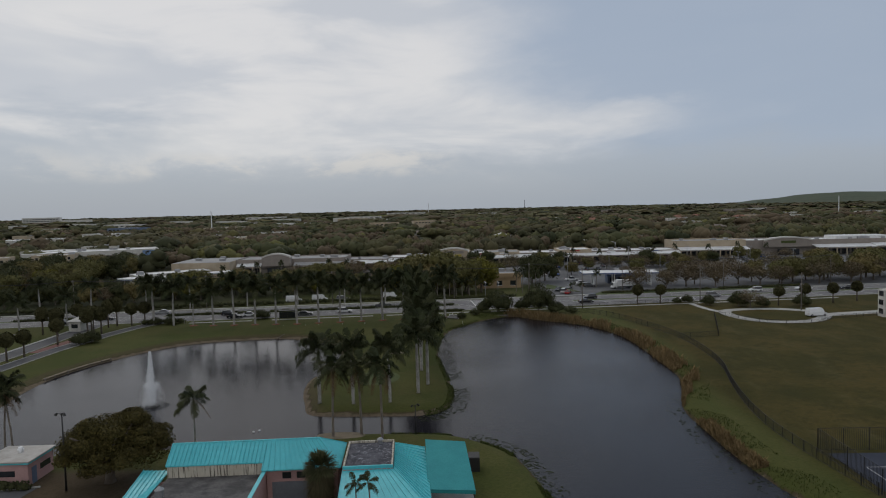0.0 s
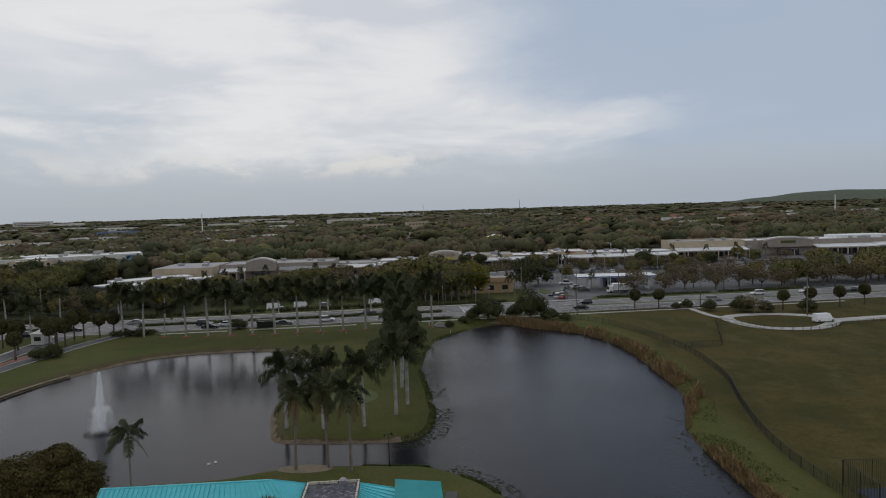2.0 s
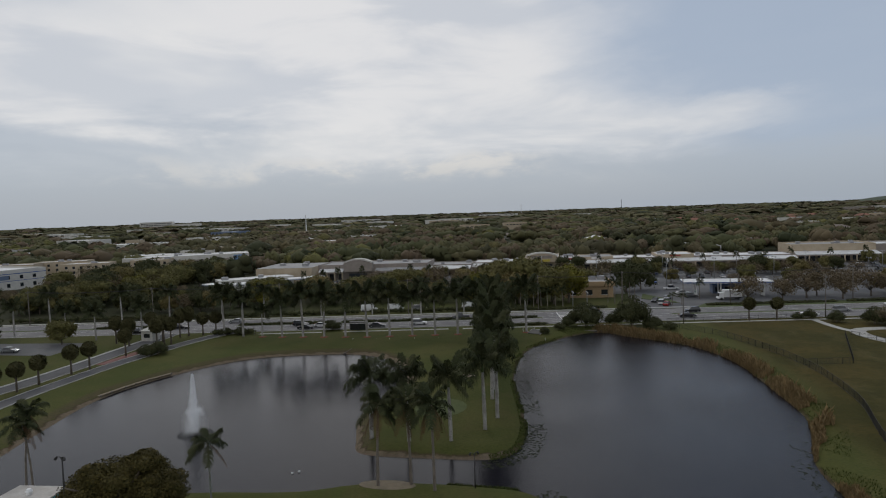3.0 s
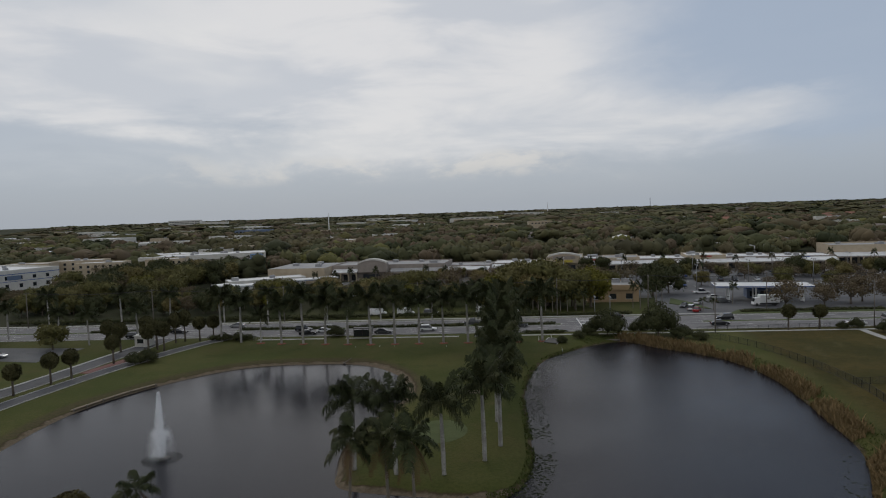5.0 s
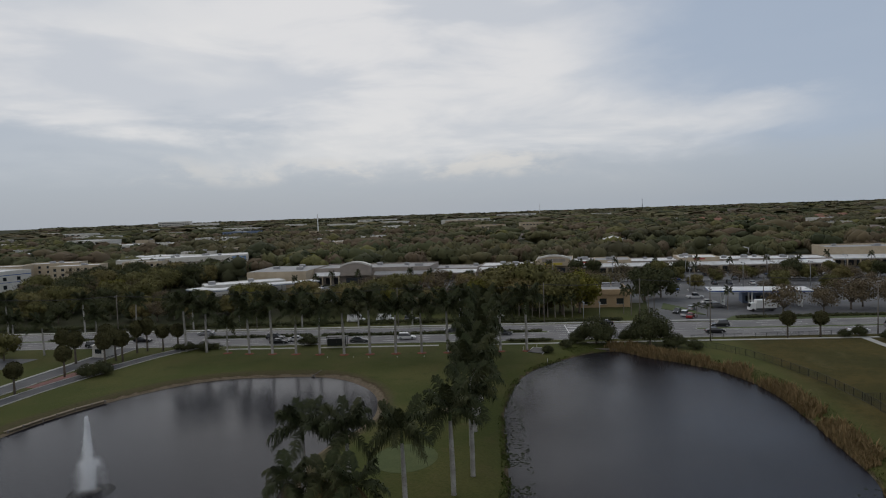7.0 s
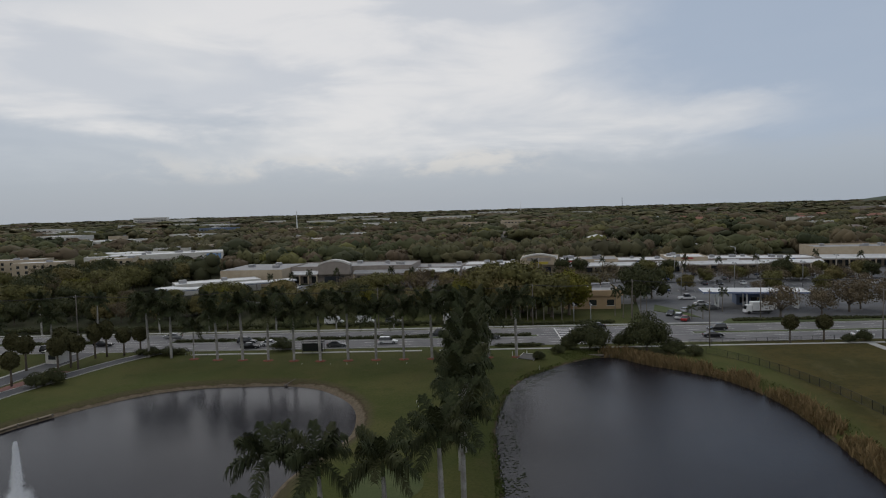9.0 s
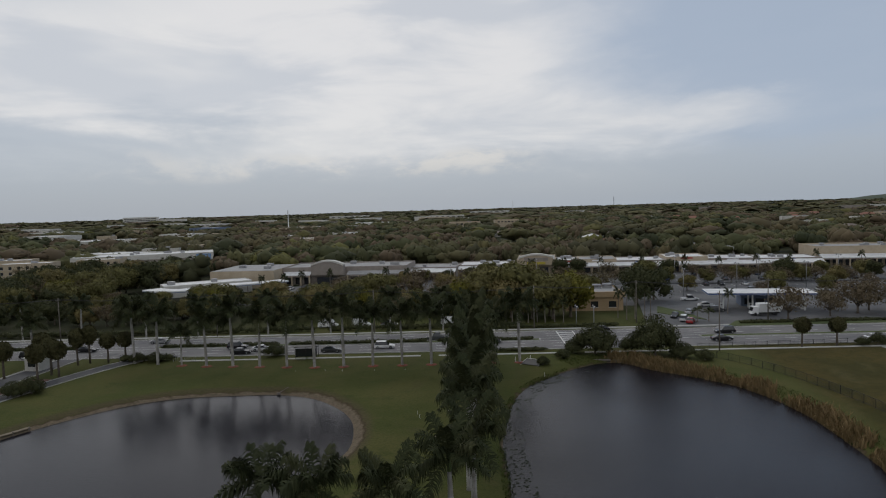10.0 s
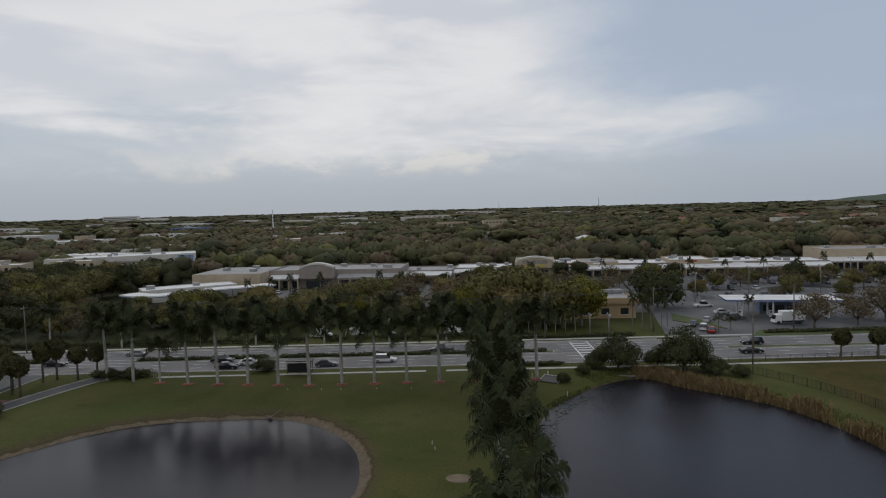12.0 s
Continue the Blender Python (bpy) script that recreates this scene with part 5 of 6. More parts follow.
lamp_pole(-49.5, 69.2, 9.4, "tall dark floodlight pole beside the ficus", (200, 330), 0.5)
lamp_pole(-9.2, 87.2, 4.2, "low twin floodlight post on the near bank", (40, 200), 0.45, 0.06)

# ---- fountain ----
fountain = thing("fountain", "floating fountain throwing a tall white spray", "fountain", at=pose(-56.3, 105.3, 0))
part("float", Geo().tube([(0, 0, -0.15), (0, 0, 0.1), (0, 0, 0.22)], [1.25, 1.2, 0.9], 16), DARK_METAL, fountain, smooth=True)
part("ripple", Geo().add([(q * math.cos(k * math.pi / 16), q * math.sin(k * math.pi / 16), 0.012) for q in (1.2, 2.8) for k in range(32)], [(k, 32 + k, 32 + (k + 1) % 32, (k + 1) % 32) for k in range(32)]), RIPPLE, fountain, "ring of churned dark water")
part("nozzle", Geo().cyl(0, 0, 0.2, 0.65, 0.16, 0.1), STEEL, fountain)
r = np.random.default_rng(44)


def drops(n, path, size, spread_w):
    t = r.uniform(0, 1, n)
    p = path(t, r.uniform(0, 2 * math.pi, n)) + r.normal(size=(n, 3)) * spread_w(t)[:, None] * np.array((1, 1, 1.5))
    k = size * r.uniform(0.5, 1.4, (n, 1))
    a = directions(r, n) * k
    b = directions(r, n) * k
    c = np.stack([np.zeros(n), np.zeros(n), r.uniform(0.8, 2.6, n)], 1) * k
    p[:, 2] = np.maximum(p[:, 2], 0.05)
    v = np.stack([p + a, p + b, p + c], 1).reshape(-1, 3)
    return v, np.arange(3 * n).reshape(-1, 3)


def column(t, a):
    w = 0.1 + 0.95 * (1 - t) ** 0.9 * r.uniform(0, 1, len(t)) ** 0.8
    return np.stack([w * np.cos(a) - 1.1 * (1 - t) ** 2 * r.uniform(0, 1, len(t)), w * np.sin(a), 9.6 * t], 1)


def side_jets(t, a):
    a = np.round(a / (2 * math.pi) * 9) / 9 * 2 * math.pi
    d = 0.3 + 1.4 * t
    return np.stack([d * np.cos(a), d * np.sin(a), 3.9 * 4 * t * (1 - t) * 0.9 + 0.3], 1)


part("jet", tri_mesh("jet", *drops(22000, column, 0.055, lambda t: 0.05 + 0.12 * (1 - t)), SPRAY), SPRAY, fountain)
part("side_spray", tri_mesh("side_spray", *drops(9000, side_jets, 0.045, lambda t: 0.05 + 0.25 * t), SPRAY), SPRAY, fountain)
for k in range(2):
    buoy = tagged(part("buoy", Geo().tube([(0, 0, -0.1), (0, 0, 0.12), (0, 0, 0.2)], [0.17, 0.19, 0.05], 10), WHITE_PAINT, smooth=True), "small white float on the water", "buoy", "floats on the lake")
    buoy.matrix_basis = pose(*((-33.5, 92), (-34.2, 91.4))[k], 0)
drain = thing("drain_pipe", "weathered drain pipe and low headwall at the water's edge", "drain", at=pose(-50.5, 163.2, 0.2, 0, 0, -30))
part("headwall", Geo().box(-0.45, -0.12, -0.5, 0.45, 0.12, 0.15, 0.04), POLE_WOOD, drain)
part("pipe", Geo().tube([(0.5, 1.9, 0.85), (0.3, 0.2, 0.3), (0.2, -0.5, 0.05)], [0.07, 0.07, 0.07], 8), POLE_WOOD, drain)
culvert = thing("culvert", "low concrete culvert wall at the end of the lake", "culvert", at=pose(11.5, 190.2, 0))
part("headwall", Geo().box(-4.6, 0, -0.8, 4.6, 0.5, 0.62, 0.05), POLE_WOOD, culvert)
# dark plates on the solid headwall stand in for the shade inside the openings
for k in range(3):
    part("opening_shade", Geo().box(-3.4 + 2.6 * k, -0.06, -0.6, -1.8 + 2.6 * k, 0.04, 0.35), DARK_METAL, culvert)
bulkhead = thing("bulkhead", "old dark timber bulkhead along the eroded lake bank", "bulkhead")
edge_line = [(-87.4, 123.6), (-86.5, 130.0), (-85.2, 136.0), (-83.1, 141.8)]
part("deck_edge", ribbon(edge_line, 0.6, 0.25, 0.36, 0.47), SAND, bulkhead, "sandy bleached cap boards")
part("back_wall", ribbon(edge_line, 0.3, -0.12, -0.9, 0.355), BARK, bulkhead, "wet brown planks")
for x, y in ((-87.2, 123.9), (-86.8, 126.6), (-86.3, 130.2), (-85.8, 132.8), (-85.0, 136.2), (-84.0, 139.2), (-83.1, 141.4)):
    part("post", Geo().tube([(x, y, -1.0), (x, y, 0.6)], [0.15, 0.13], 8), POLE_WOOD, bulkhead)
mat = thing("golf_net", "black net panel lying over a low white frame", "net frame", at=pose(-4.8, 184.6, LAND, 0, 0, -25))
part("net", Geo().slab([(-1.9, -1.2, 0.15), (1.9, -1.2, 0.15), (1.7, 1.2, 0.72), (-1.7, 1.2, 0.72)], 0.05), DARK_METAL, mat)
part("rail", Geo().tube([(-1.9, -1.25, 0), (-1.75, 1.25, 0.8), (1.75, 1.25, 0.8), (1.9, -1.25, 0)], [0.05] * 4, 6), WHITE_PAINT, mat)
for k, (x, y) in enumerate(((-8.2, 186.5), (-5.2, 188.2), (-2.2, 176), (-22, 151), (-21.3, 149), (-17.3, 152), (-52.6, 176.8), (-46.4, 177.2), (-42.8, 177.4), (-36.2, 178.0), (-30.0, 178.6))):
    tagged(part("marker_post", Geo().cyl(x, y, 0.6, 1.9 if k < 2 else (1.45 if k < 6 else 1.22), 0.06 if k < 2 else 0.03, n=8), WHITE_PAINT), "thin white marker post in the lawn", "post", "marker posts")

# ---- fences ----
def fence(line, height, gap, label, rails=True, mesh=True):
    ob = thing("fence", label, "fence", "fences")
    pts = [Vector(q) for q in line]
    total = [0.0]
    for a, b in zip(pts, pts[1:]):
        total.append(total[-1] + (b - a).length)

    def at(d):
        for k in range(len(pts) - 1):
            if d <= total[k + 1] or k == len(pts) - 2:
                return pts[k] + (pts[k + 1] - pts[k]) * ((d - total[k]) / max(1e-6, total[k + 1] - total[k]))
    n = int(total[-1] / gap)
    post = Geo().cyl(0, 0, -0.3, height, 0.05, n=6).mesh("post")
    spots = [at(total[-1] * k / n) for k in range(n + 1)]
    for q in spots:
        part("post", post, DARK_METAL, ob).location = (q.x, q.y, LAND)
    geo = Geo()
    for z in (0.12, height - 0.04):
        geo.tube([(q.x, q.y, LAND + z) for q in spots], [0.025] * len(spots), 5)
    part("rail", geo, DARK_METAL, ob)
    bars = Geo()
    m = int(total[-1] / 0.24)
    for k in range(m):
        q = at(total[-1] * (k + 0.5) / m)
        bars.box(q.x - 0.013, q.y - 0.013, LAND + 0.1, q.x + 0.013, q.y + 0.013, LAND + height)
    part("railing", bars, DARK_METAL, ob)
    return ob


fence(smooth_line([(29, 194.5), (36, 187), (42, 177), (47, 162), (49.4, 148), (49.5, 136), (48.3, 123), (45, 110), (42.4, 98), (41.2, 88), (41.3, 79), (42.2, 70), (43.5, 60), (45, 50)], False), 1.5, 2.6, "black metal fence curving beside the lake")
fence([(49.5, 150.5), (59, 152), (68.6, 180)], 1.3, 2.4, "black metal fence across the playing field")
fence([(70.5, 181.5), (77, 168), (84, 165.6), (91, 167), (97.5, 172), (113, 176.5)], 1.0, 2.2, "low dark fence round the turning loop")
fence([(43.2, 78.6), (76, 78.6)], 3.0, 3.0, "tall black tennis court fence")
fence([(43.2, 78.6), (43.2, 46)], 3.0, 3.0, "tall black tennis court fence")
fence([(31, 200.2), (64, 206.5)], 1.1, 2.5, "low dark fence beside the pavement")


# ---- vehicles ----
def car(kind, tone):
    long, wide, tall = {"sedan": (4.75, 1.84, 1.45), "suv": (4.75, 1.9, 1.72), "pickup": (5.6, 1.95, 1.85), "van": (5.6, 2.0, 2.25)}[kind]
    ob = thing("car" if kind in ("sedan", "suv") else kind, f"{tone} {'sport utility car' if kind == 'suv' else kind} on the asphalt", "car" if kind in ("sedan", "suv") else kind, "cars")
    coat = CAR_PAINTS[tone]
    L, w, belt = long / 2, wide / 2, 0.92 if kind != "van" else 1.15
    sec = [(-L, 0.42, 0.94), (-L + 0.05, belt - 0.1, 0.9), (-L + 0.35, belt, 0.95), (L - 1.25, belt, 0.97), (L - 0.35, belt - 0.16, 0.92), (L, 0.62, 0.88), (L - 0.02, 0.34, 0.86)]
    body = Geo()
    v, n = [], len(sec)
    for sgn in (-1, 1):
        v += [(x, sgn * w * k, z) for x, z, k in sec] + [(-L + 0.1, sgn * w * 0.85, 0.25), (L - 0.1, sgn * w * 0.82, 0.25)]
    m = n + 2
    order = [n] + list(range(n)) + [n + 1]
    body.add(v, [tuple(order), tuple(m + i for i in reversed(order))] + [(order[i + 1], order[i], m + order[i], m + order[i + 1]) for i in range(len(order) - 1)] + [(order[0], order[-1], m + order[-1], m + order[0])])
    part("body", body, coat, ob)
    back, front = {"sedan": (-L + 0.55, L - 1.35), "suv": (-L + 0.15, L - 1.3), "pickup": (-0.9, L - 1.5), "van": (-L + 0.1, L - 0.9)}[kind]
    rb, rf = (back + {"sedan": 0.75, "suv": 0.3, "pickup": 0.2, "van": 0.08}[kind], front - (0.75 if kind != "van" else 0.6))
    cab = Geo().add([(back, -w * 0.93, belt), (front, -w * 0.9, belt), (front, w * 0.9, belt), (back, w * 0.93, belt), (rb, -w * 0.74, tall - 0.05), (rf, -w * 0.72, tall - 0.05), (rf, w * 0.72, tall - 0.05), (rb, w * 0.74, tall - 0.05)],
                    [(0, 3, 2, 1), (4, 5, 6, 7), (0, 1, 5, 4), (1, 2, 6, 5), (2, 3, 7, 6), (3, 0, 4, 7)])
    part("cabin", cab, coat if kind == "van" else GLASS, ob, "" if kind == "van" else "dark glazed cabin")
    if kind == "van":
        part("windscreen", Geo().slab([(front - 0.02, -w * 0.84, belt + 0.05), (front - 0.02, w * 0.84, belt + 0.05), (rf + 0.1, w * 0.7, tall - 0.25), (rf + 0.1, -w * 0.7, tall - 0.25)], 0.05), GLASS, ob)
    part("roof", Geo().box(rb - 0.03, -w * 0.76, tall - 0.06, rf + 0.03, w * 0.76, tall, 0.03), coat, ob)
    tyre = Geo().tube([(0, -0.1, 0), (0, 0.1, 0)], [0.34, 0.34], 14).mesh("wheel")
    rim = Geo().tube([(0, -0.115, 0), (0, 0.115, 0)], [0.2, 0.2], 10).mesh("rim")
    for x in (-L + 0.85, L - 0.9):
        for sgn in (-1, 1):
            wh = part("wheel", tyre, RUBBER, ob)
            wh.location = (x, sgn * (w - 0.12), 0.34)
            part("rim", rim, STEEL, wh)
    for sgn in (-1, 1):
        part("headlight", Geo().box(L - 0.12, sgn * w * 0.66 - 0.15, 0.6, L + 0.005, sgn * w * 0.66 + 0.15, 0.74), WHITE_PAINT, ob)
        part("tail_light", Geo().box(-L - 0.01, sgn * w * 0.72 - 0.12, 0.72, -L + 0.06, sgn * w * 0.72 + 0.12, 0.86), ROAD_RED, ob)
    return ob


garage = {}


def park(kind, tone, x, y, turn, z=0.935):
    m = pose(x, y, z, 0, 0, turn)
    if (kind, tone) in garage:
        return copy_thing(garage[kind, tone], m)
    ob = garage[kind, tone] = car(kind, tone)
    ob.matrix_basis = m
    return ob


heading = math.degrees(TURN)
for kind, tone, u, v, way in (("suv", "white", -39, 4.6, 0), ("sedan", "white", -68, 4.7, 0), ("sedan", "black", -72, 1.8, 0), ("suv", "black", -75, 7.8, 0), ("sedan", "grey", -51, 1.9, 0), ("sedan", "black", 39, 4.9, 0), ("suv", "black", 43, 13.4, 180),
                              ("pickup", "grey", -27, 13.4, 180), ("sedan", "silver", -98, 16.4, 180), ("sedan", "black", -112, 7.9, 0), ("sedan", "grey", -14, 7.8, 0), ("sedan", "white", 72, 2.0, 0), ("suv", "silver", 84, 7.9, 0), ("suv", "white", 104, 16.4, 180),
                              ("sedan", "black", 14, 19.2, 180), ("pickup", "white", 122, 16.4, 180), ("sedan", "black", 136, 13.3, 180), ("suv", "black", -122, 1.9, 0), ("van", "white", 160, 4.8, 0)):
    park(kind, tone, *road_xy(u, v), heading + way)
park("van", "white", 95, 176.5, 10)
tones = ("white", "silver", "black", "grey", "white", "blue", "black", "silver", "grey", "black")
for k in range(120):
    row_k, i = divmod(k, 24)
    if rng.uniform() < 0.45:
        continue
    x, y = 35.5 + i * 5.6 + float(rng.integers(0, 2)) * 2.8, 294.5 + row_k * 17
    park(("sedan", "suv", "sedan", "pickup")[k % 4], tones[int(rng.integers(10))], x, y, 90 + 180 * (k % 2))
for k in range(46):
    x, y = float(rng.uniform(-110, 20)), 276 + 11.5 * (k % 5)
    if y > 268 + (x + 118) * 0.32 + 40:
        continue
    if all(abs(x - q.location.x) > 3 or abs(y - q.location.y) > 6 for q in bpy.data.objects if q.name.startswith(("car", "pickup")) and q.parent is None):
        park(("sedan", "suv")[k % 2], tones[int(rng.integers(10))], x, y, 90)
for kind, tone, x, y, turn in (("suv", "white", 35, 235, 70), ("sedan", "silver", 38.5, 246, 70), ("sedan", "black", 33.5, 240, 250), ("sedan", "white", 46, 259, 10), ("suv", "grey", 47, 250, 10), ("van", "white", -28, 229, 8), ("van", "white", -20, 230, 8),
                               ("van", "white", -62, 225, 8), ("van", "white", -53, 226, 8), ("suv", "silver", -45, 227, 8), ("sedan", "silver", -141, 160, 0), ("sedan", "grey", -150, 160.5, 0), ("pickup", "white", 44, 272, 8), ("sedan", "red", 36, 231.5, 70)):
    park(kind, tone, x, y, turn)

truck = thing("box_truck", "white box truck parked beside the fuel canopy", "truck", at=pose(58, 243.5, 0.935, 0, 0, 188))
part("cargo_box", Geo().box(-3.9, -1.2, 0.95, 1.9, 1.2, 3.35, 0.05), WHITE_PAINT, truck)
part("chassis", Geo().box(-3.8, -0.9, 0.5, 3.6, 0.9, 0.94), DARK_METAL, truck)
cabin = part("cab", Geo().add([(2.05, -1.1, 0.5), (3.95, -1.1, 0.5), (3.95, 1.1, 0.5), (2.05, 1.1, 0.5), (2.05, -1.05, 2.5), (3.35, -1.0, 2.5), (3.35, 1.0, 2.5), (2.05, 1.05, 2.5)],
                              [(0, 3, 2, 1), (4, 5, 6, 7), (0, 1, 5, 4), (1, 2, 6, 5), (2, 3, 7, 6), (3, 0, 4, 7)]), WHITE_PAINT, truck)
part("windscreen", Geo().slab([(3.78, -0.95, 1.4), (3.78, 0.95, 1.4), (3.45, 0.9, 2.3), (3.45, -0.9, 2.3)], 0.1), GLASS, cabin)
for x in (-2.6, 2.9):
    for sgn in (-1, 1):
        part("wheel", Geo().tube([(x, sgn * 1.0 - 0.13, 0.45), (x, sgn * 1.0 + 0.13, 0.45)], [0.45, 0.45], 14), RUBBER, truck)


# ---- fuel station ----
canopy = thing("fuel_canopy", "flat white fuel station canopy with a blue band", "canopy", at=pose(59.5, 254.5, 0.93, 0, 0, -3))
part("roof", Geo().box(-14.5, -4.9, 4.7, 14.5, 4.9, 5.35), WHITE_ROOF, canopy)
part("fascia", Geo().box(-14.6, -5.0, 4.85, 14.6, 5.0, 5.2), BLUE_SIGN, canopy, "dark blue fascia band")
part("edge", Geo().box(-14.65, -5.05, 5.2, 14.65, 5.05, 5.33), WHITE_PAINT, canopy)
for x in (-10, -2, 6, 12):
    for y in (-2.6, 2.6):
        part("column", Geo().box(x - 0.2, y - 0.2, -0.3, x + 0.2, y + 0.2, 4.75), WHITE_PAINT, canopy)
for x in (-10, -2, 6, 12):
    pump = thing("fuel_pump", "white fuel pump under the canopy", "fuel pump", "fuel pumps", at=pose(59.5 + x, 254.0 - x * 0.05, 0.93))
    part("cabinet", Geo().box(-0.5, -0.3, -0.1, 0.5, 0.3, 1.75, 0.04), WHITE_PAINT, pump)
    part("display", Geo().box(-0.35, -0.34, 1.15, 0.35, -0.28, 1.55), GLASS, pump)
kiosk = thing("fuel_kiosk", "small kiosk with a blue roof band under the canopy", "kiosk", at=pose(62, 262.5, 0.93, 0, 0, -3))
part("wall", Geo().box(-5.5, -3.2, -0.3, 5.5, 3.2, 3.2), BLUE_GREY, kiosk)
part("roof", Geo().box(-5.9, -3.6, 3.2, 5.9, 3.6, 3.75), BLUE_SIGN, kiosk)
for k in range(3):
    part("window", Geo().box(-4.6 + 3.2 * k, -3.26, 0.6, -2.2 + 3.2 * k, -3.15, 2.4), GLASS, kiosk)
island = structure("forecourt_island", Geo().prism([(30, 248), (36, 240), (41, 236), (38, 248), (32, 260)], 0.4, 1.08), GREEN, "narrow grass island in the forecourt", "island")
structure("forecourt_verge", Geo().prism([road_xy(47, 22), road_xy(120, 22), road_xy(120, 27), road_xy(52, 29)], 0.4, 1.05), GREEN, "narrow grass verge beside the road", "verge")


def hedge_row(u0, u1, v, height, wide, label, seed):
    r = np.random.default_rng(seed)
    lobes = []
    u = u0
    while u < u1:
        s = r.uniform(0.8, 1.2)
        lobes.append((((u - u0), r.uniform(-0.15, 0.15), height * 0.45), (1.3 * s, wide * s, height * 0.55 * s)))
        u += 1.5
    v_, f_ = crown_arrays(seed, lobes, int(60 * len(lobes)), 0.22)
    ob = tagged(part("hedge", tri_mesh("hedge", v_, f_, LEAF_DARK), LEAF_DARK), label, "hedge", "road hedges")
    ob.matrix_basis = pose(*road_xy(u0, v), LAND + 0.1, 0, 0, heading)


for k, (u0, u1, v, h, wd) in enumerate(((-94, -66, 10.5, 0.85, 0.8), (-62, -30, 10.5, 0.85, 0.8), (-26, -4, 10.5, 0.8, 0.8), (-140, -114, 10.5, 0.8, 0.8), (-180, -60, 28.5, 1.5, 1.1), (-56, -4, 28.5, 1.4, 1.0), (52, 92, 25.2, 0.8, 0.8), (96, 130, 25.4, 0.9, 0.8), (-12, -2, -1.4, 0.7, 0.7), (-20, 20, 26.0, 0.9, 0.9))):
    hedge_row(u0, u1, v, h, wd, "low dark hedge beside the road lanes", 400 + k)
hedge_row(-97, -85, -3.0, 1.3, 0.9, "dark hedge at the mouth of the drive", 430)

# bus shelter, posts, poles and wires
shelter = thing("bus_shelter", "dark framed bus shelter beside the road", "bus shelter", at=pose(-54.6, 188.8, LAND + 0.05, 0, 0, heading))
part("roof", Geo().box(-2.6, -1.0, 2.5, 2.6, 1.0, 2.66, 0.03), DARK_METAL, shelter)
for x in (-2.4, 0, 2.4):
    for y in (-0.8, 0.8):
        part("post", Geo().box(x - 0.05, y - 0.05, -0.2, x + 0.05, y + 0.05, 2.5), DARK_METAL, shelter)
part("back_panel", Geo().box(-2.3, -0.85, 0.4, 2.3, -0.8, 2.2), GLASS, shelter)
part("bench", Geo().box(-1.9, -0.6, 0.42, 1.9, -0.2, 0.5), DARK_METAL, shelter)
gate = thing("entrance_gate", "pale metal gate panel at the drive mouth", "gate", at=pose(-84.0, 184.0, LAND, 0, 0, 4))
part("frame", Geo().tube([(0, 0, 0), (0, 0, 1.25), (5.2, 0, 1.25), (5.2, 0, 0)], [0.06] * 4, 6), STEEL, gate)
for k in range(9):
    part("bar", Geo().cyl(0.55 + 0.52 * k, 0, 0.1, 1.22, 0.03, n=6), STEEL, gate)
booth = thing("gatehouse", "cream gatehouse with a pitched roof beside the drive", "gatehouse", at=pose(-111, 176, LAND))
part("wall", Geo().box(-1.7, -1.7, -0.2, 1.7, 1.7, 2.9), OFF_WHITE, booth)
part("roof", Geo().add([(-2.1, -2.1, 2.9), (2.1, -2.1, 2.9), (2.1, 2.1, 2.9), (-2.1, 2.1, 2.9), (0, 0, 3.9)], [(3, 2, 1, 0), (0, 1, 4), (1, 2, 4), (2, 3, 4), (3, 0, 4)]), OFF_WHITE, booth)
part("window", Geo().box(-0.9, -1.76, 1.0, 0.9, -1.66, 2.1), GLASS, booth)


def utility_pole(x, y, height, label="grey-brown wooden utility pole beside the road"):
    ob = thing("utility_pole", label, "utility pole", "utility poles", at=pose(x, y, LAND, 0, 0, heading))
    part("pole", Geo().tube([(0, 0, -0.4), (0, 0, height)], [0.17, 0.11], 8), POLE_WOOD, ob, smooth=True)
    part("crossarm", Geo().box(-0.06, -1.1, height - 0.7, 0.06, 1.1, height - 0.55), POLE_WOOD, ob)
    for y_ in (-0.95, 0.0, 0.95):
        part("insulator", Geo().cyl(0, y_, height - 0.55, height - 0.35, 0.05, n=6), STEEL, ob)
    return ob


poles = [(-170, 23), (-128, 23), (-86, 24), (-44, 24), (-2, 24.5), (26, 30), (60, 28), (98, 27), (140, 27)]
for u, v in poles:
    utility_pole(*road_xy(u, v), 11.5)
for (u0, v0), (u1, v1) in zip(poles, poles[1:]):
    for off in (-0.9, 0.0, 0.9):
        a, b = road_xy(u0, v0 + off), road_xy(u1, v1 + off)
        pts = [(a[0] + (b[0] - a[0]) * t, a[1] + (b[1] - a[1]) * t, LAND + 11.1 - 3.2 * t * (1 - t)) for t in np.linspace(0, 1, 9)]
        tagged(part("cable", Geo().tube(pts, [0.03] * 9, 4), DARK_METAL), "thin sagging overhead cable between poles", "cable", "overhead cables")
utility_pole(35, 198, 13.0, "tall pole with a street lamp beside the lake's end")
utility_pole(74.5, 207.5, 12.0)
utility_pole(96, 186.5, 11.0)
for x, y in ((44, 282), (66, 300), (90, 302), (50, 330), (84, 336), (112, 330), (140, 322), (-40, 312), (-70, 322), (-6, 330), (20, 334), (150, 300), (120, 288), (10.5, 226), (6, 226.5)):
    lamp_pole(x, y, 9.5 if y > 230 else 5.5, "slim grey parking lot lamp post", (heading + 90, heading - 90), 1.2, 0.11)


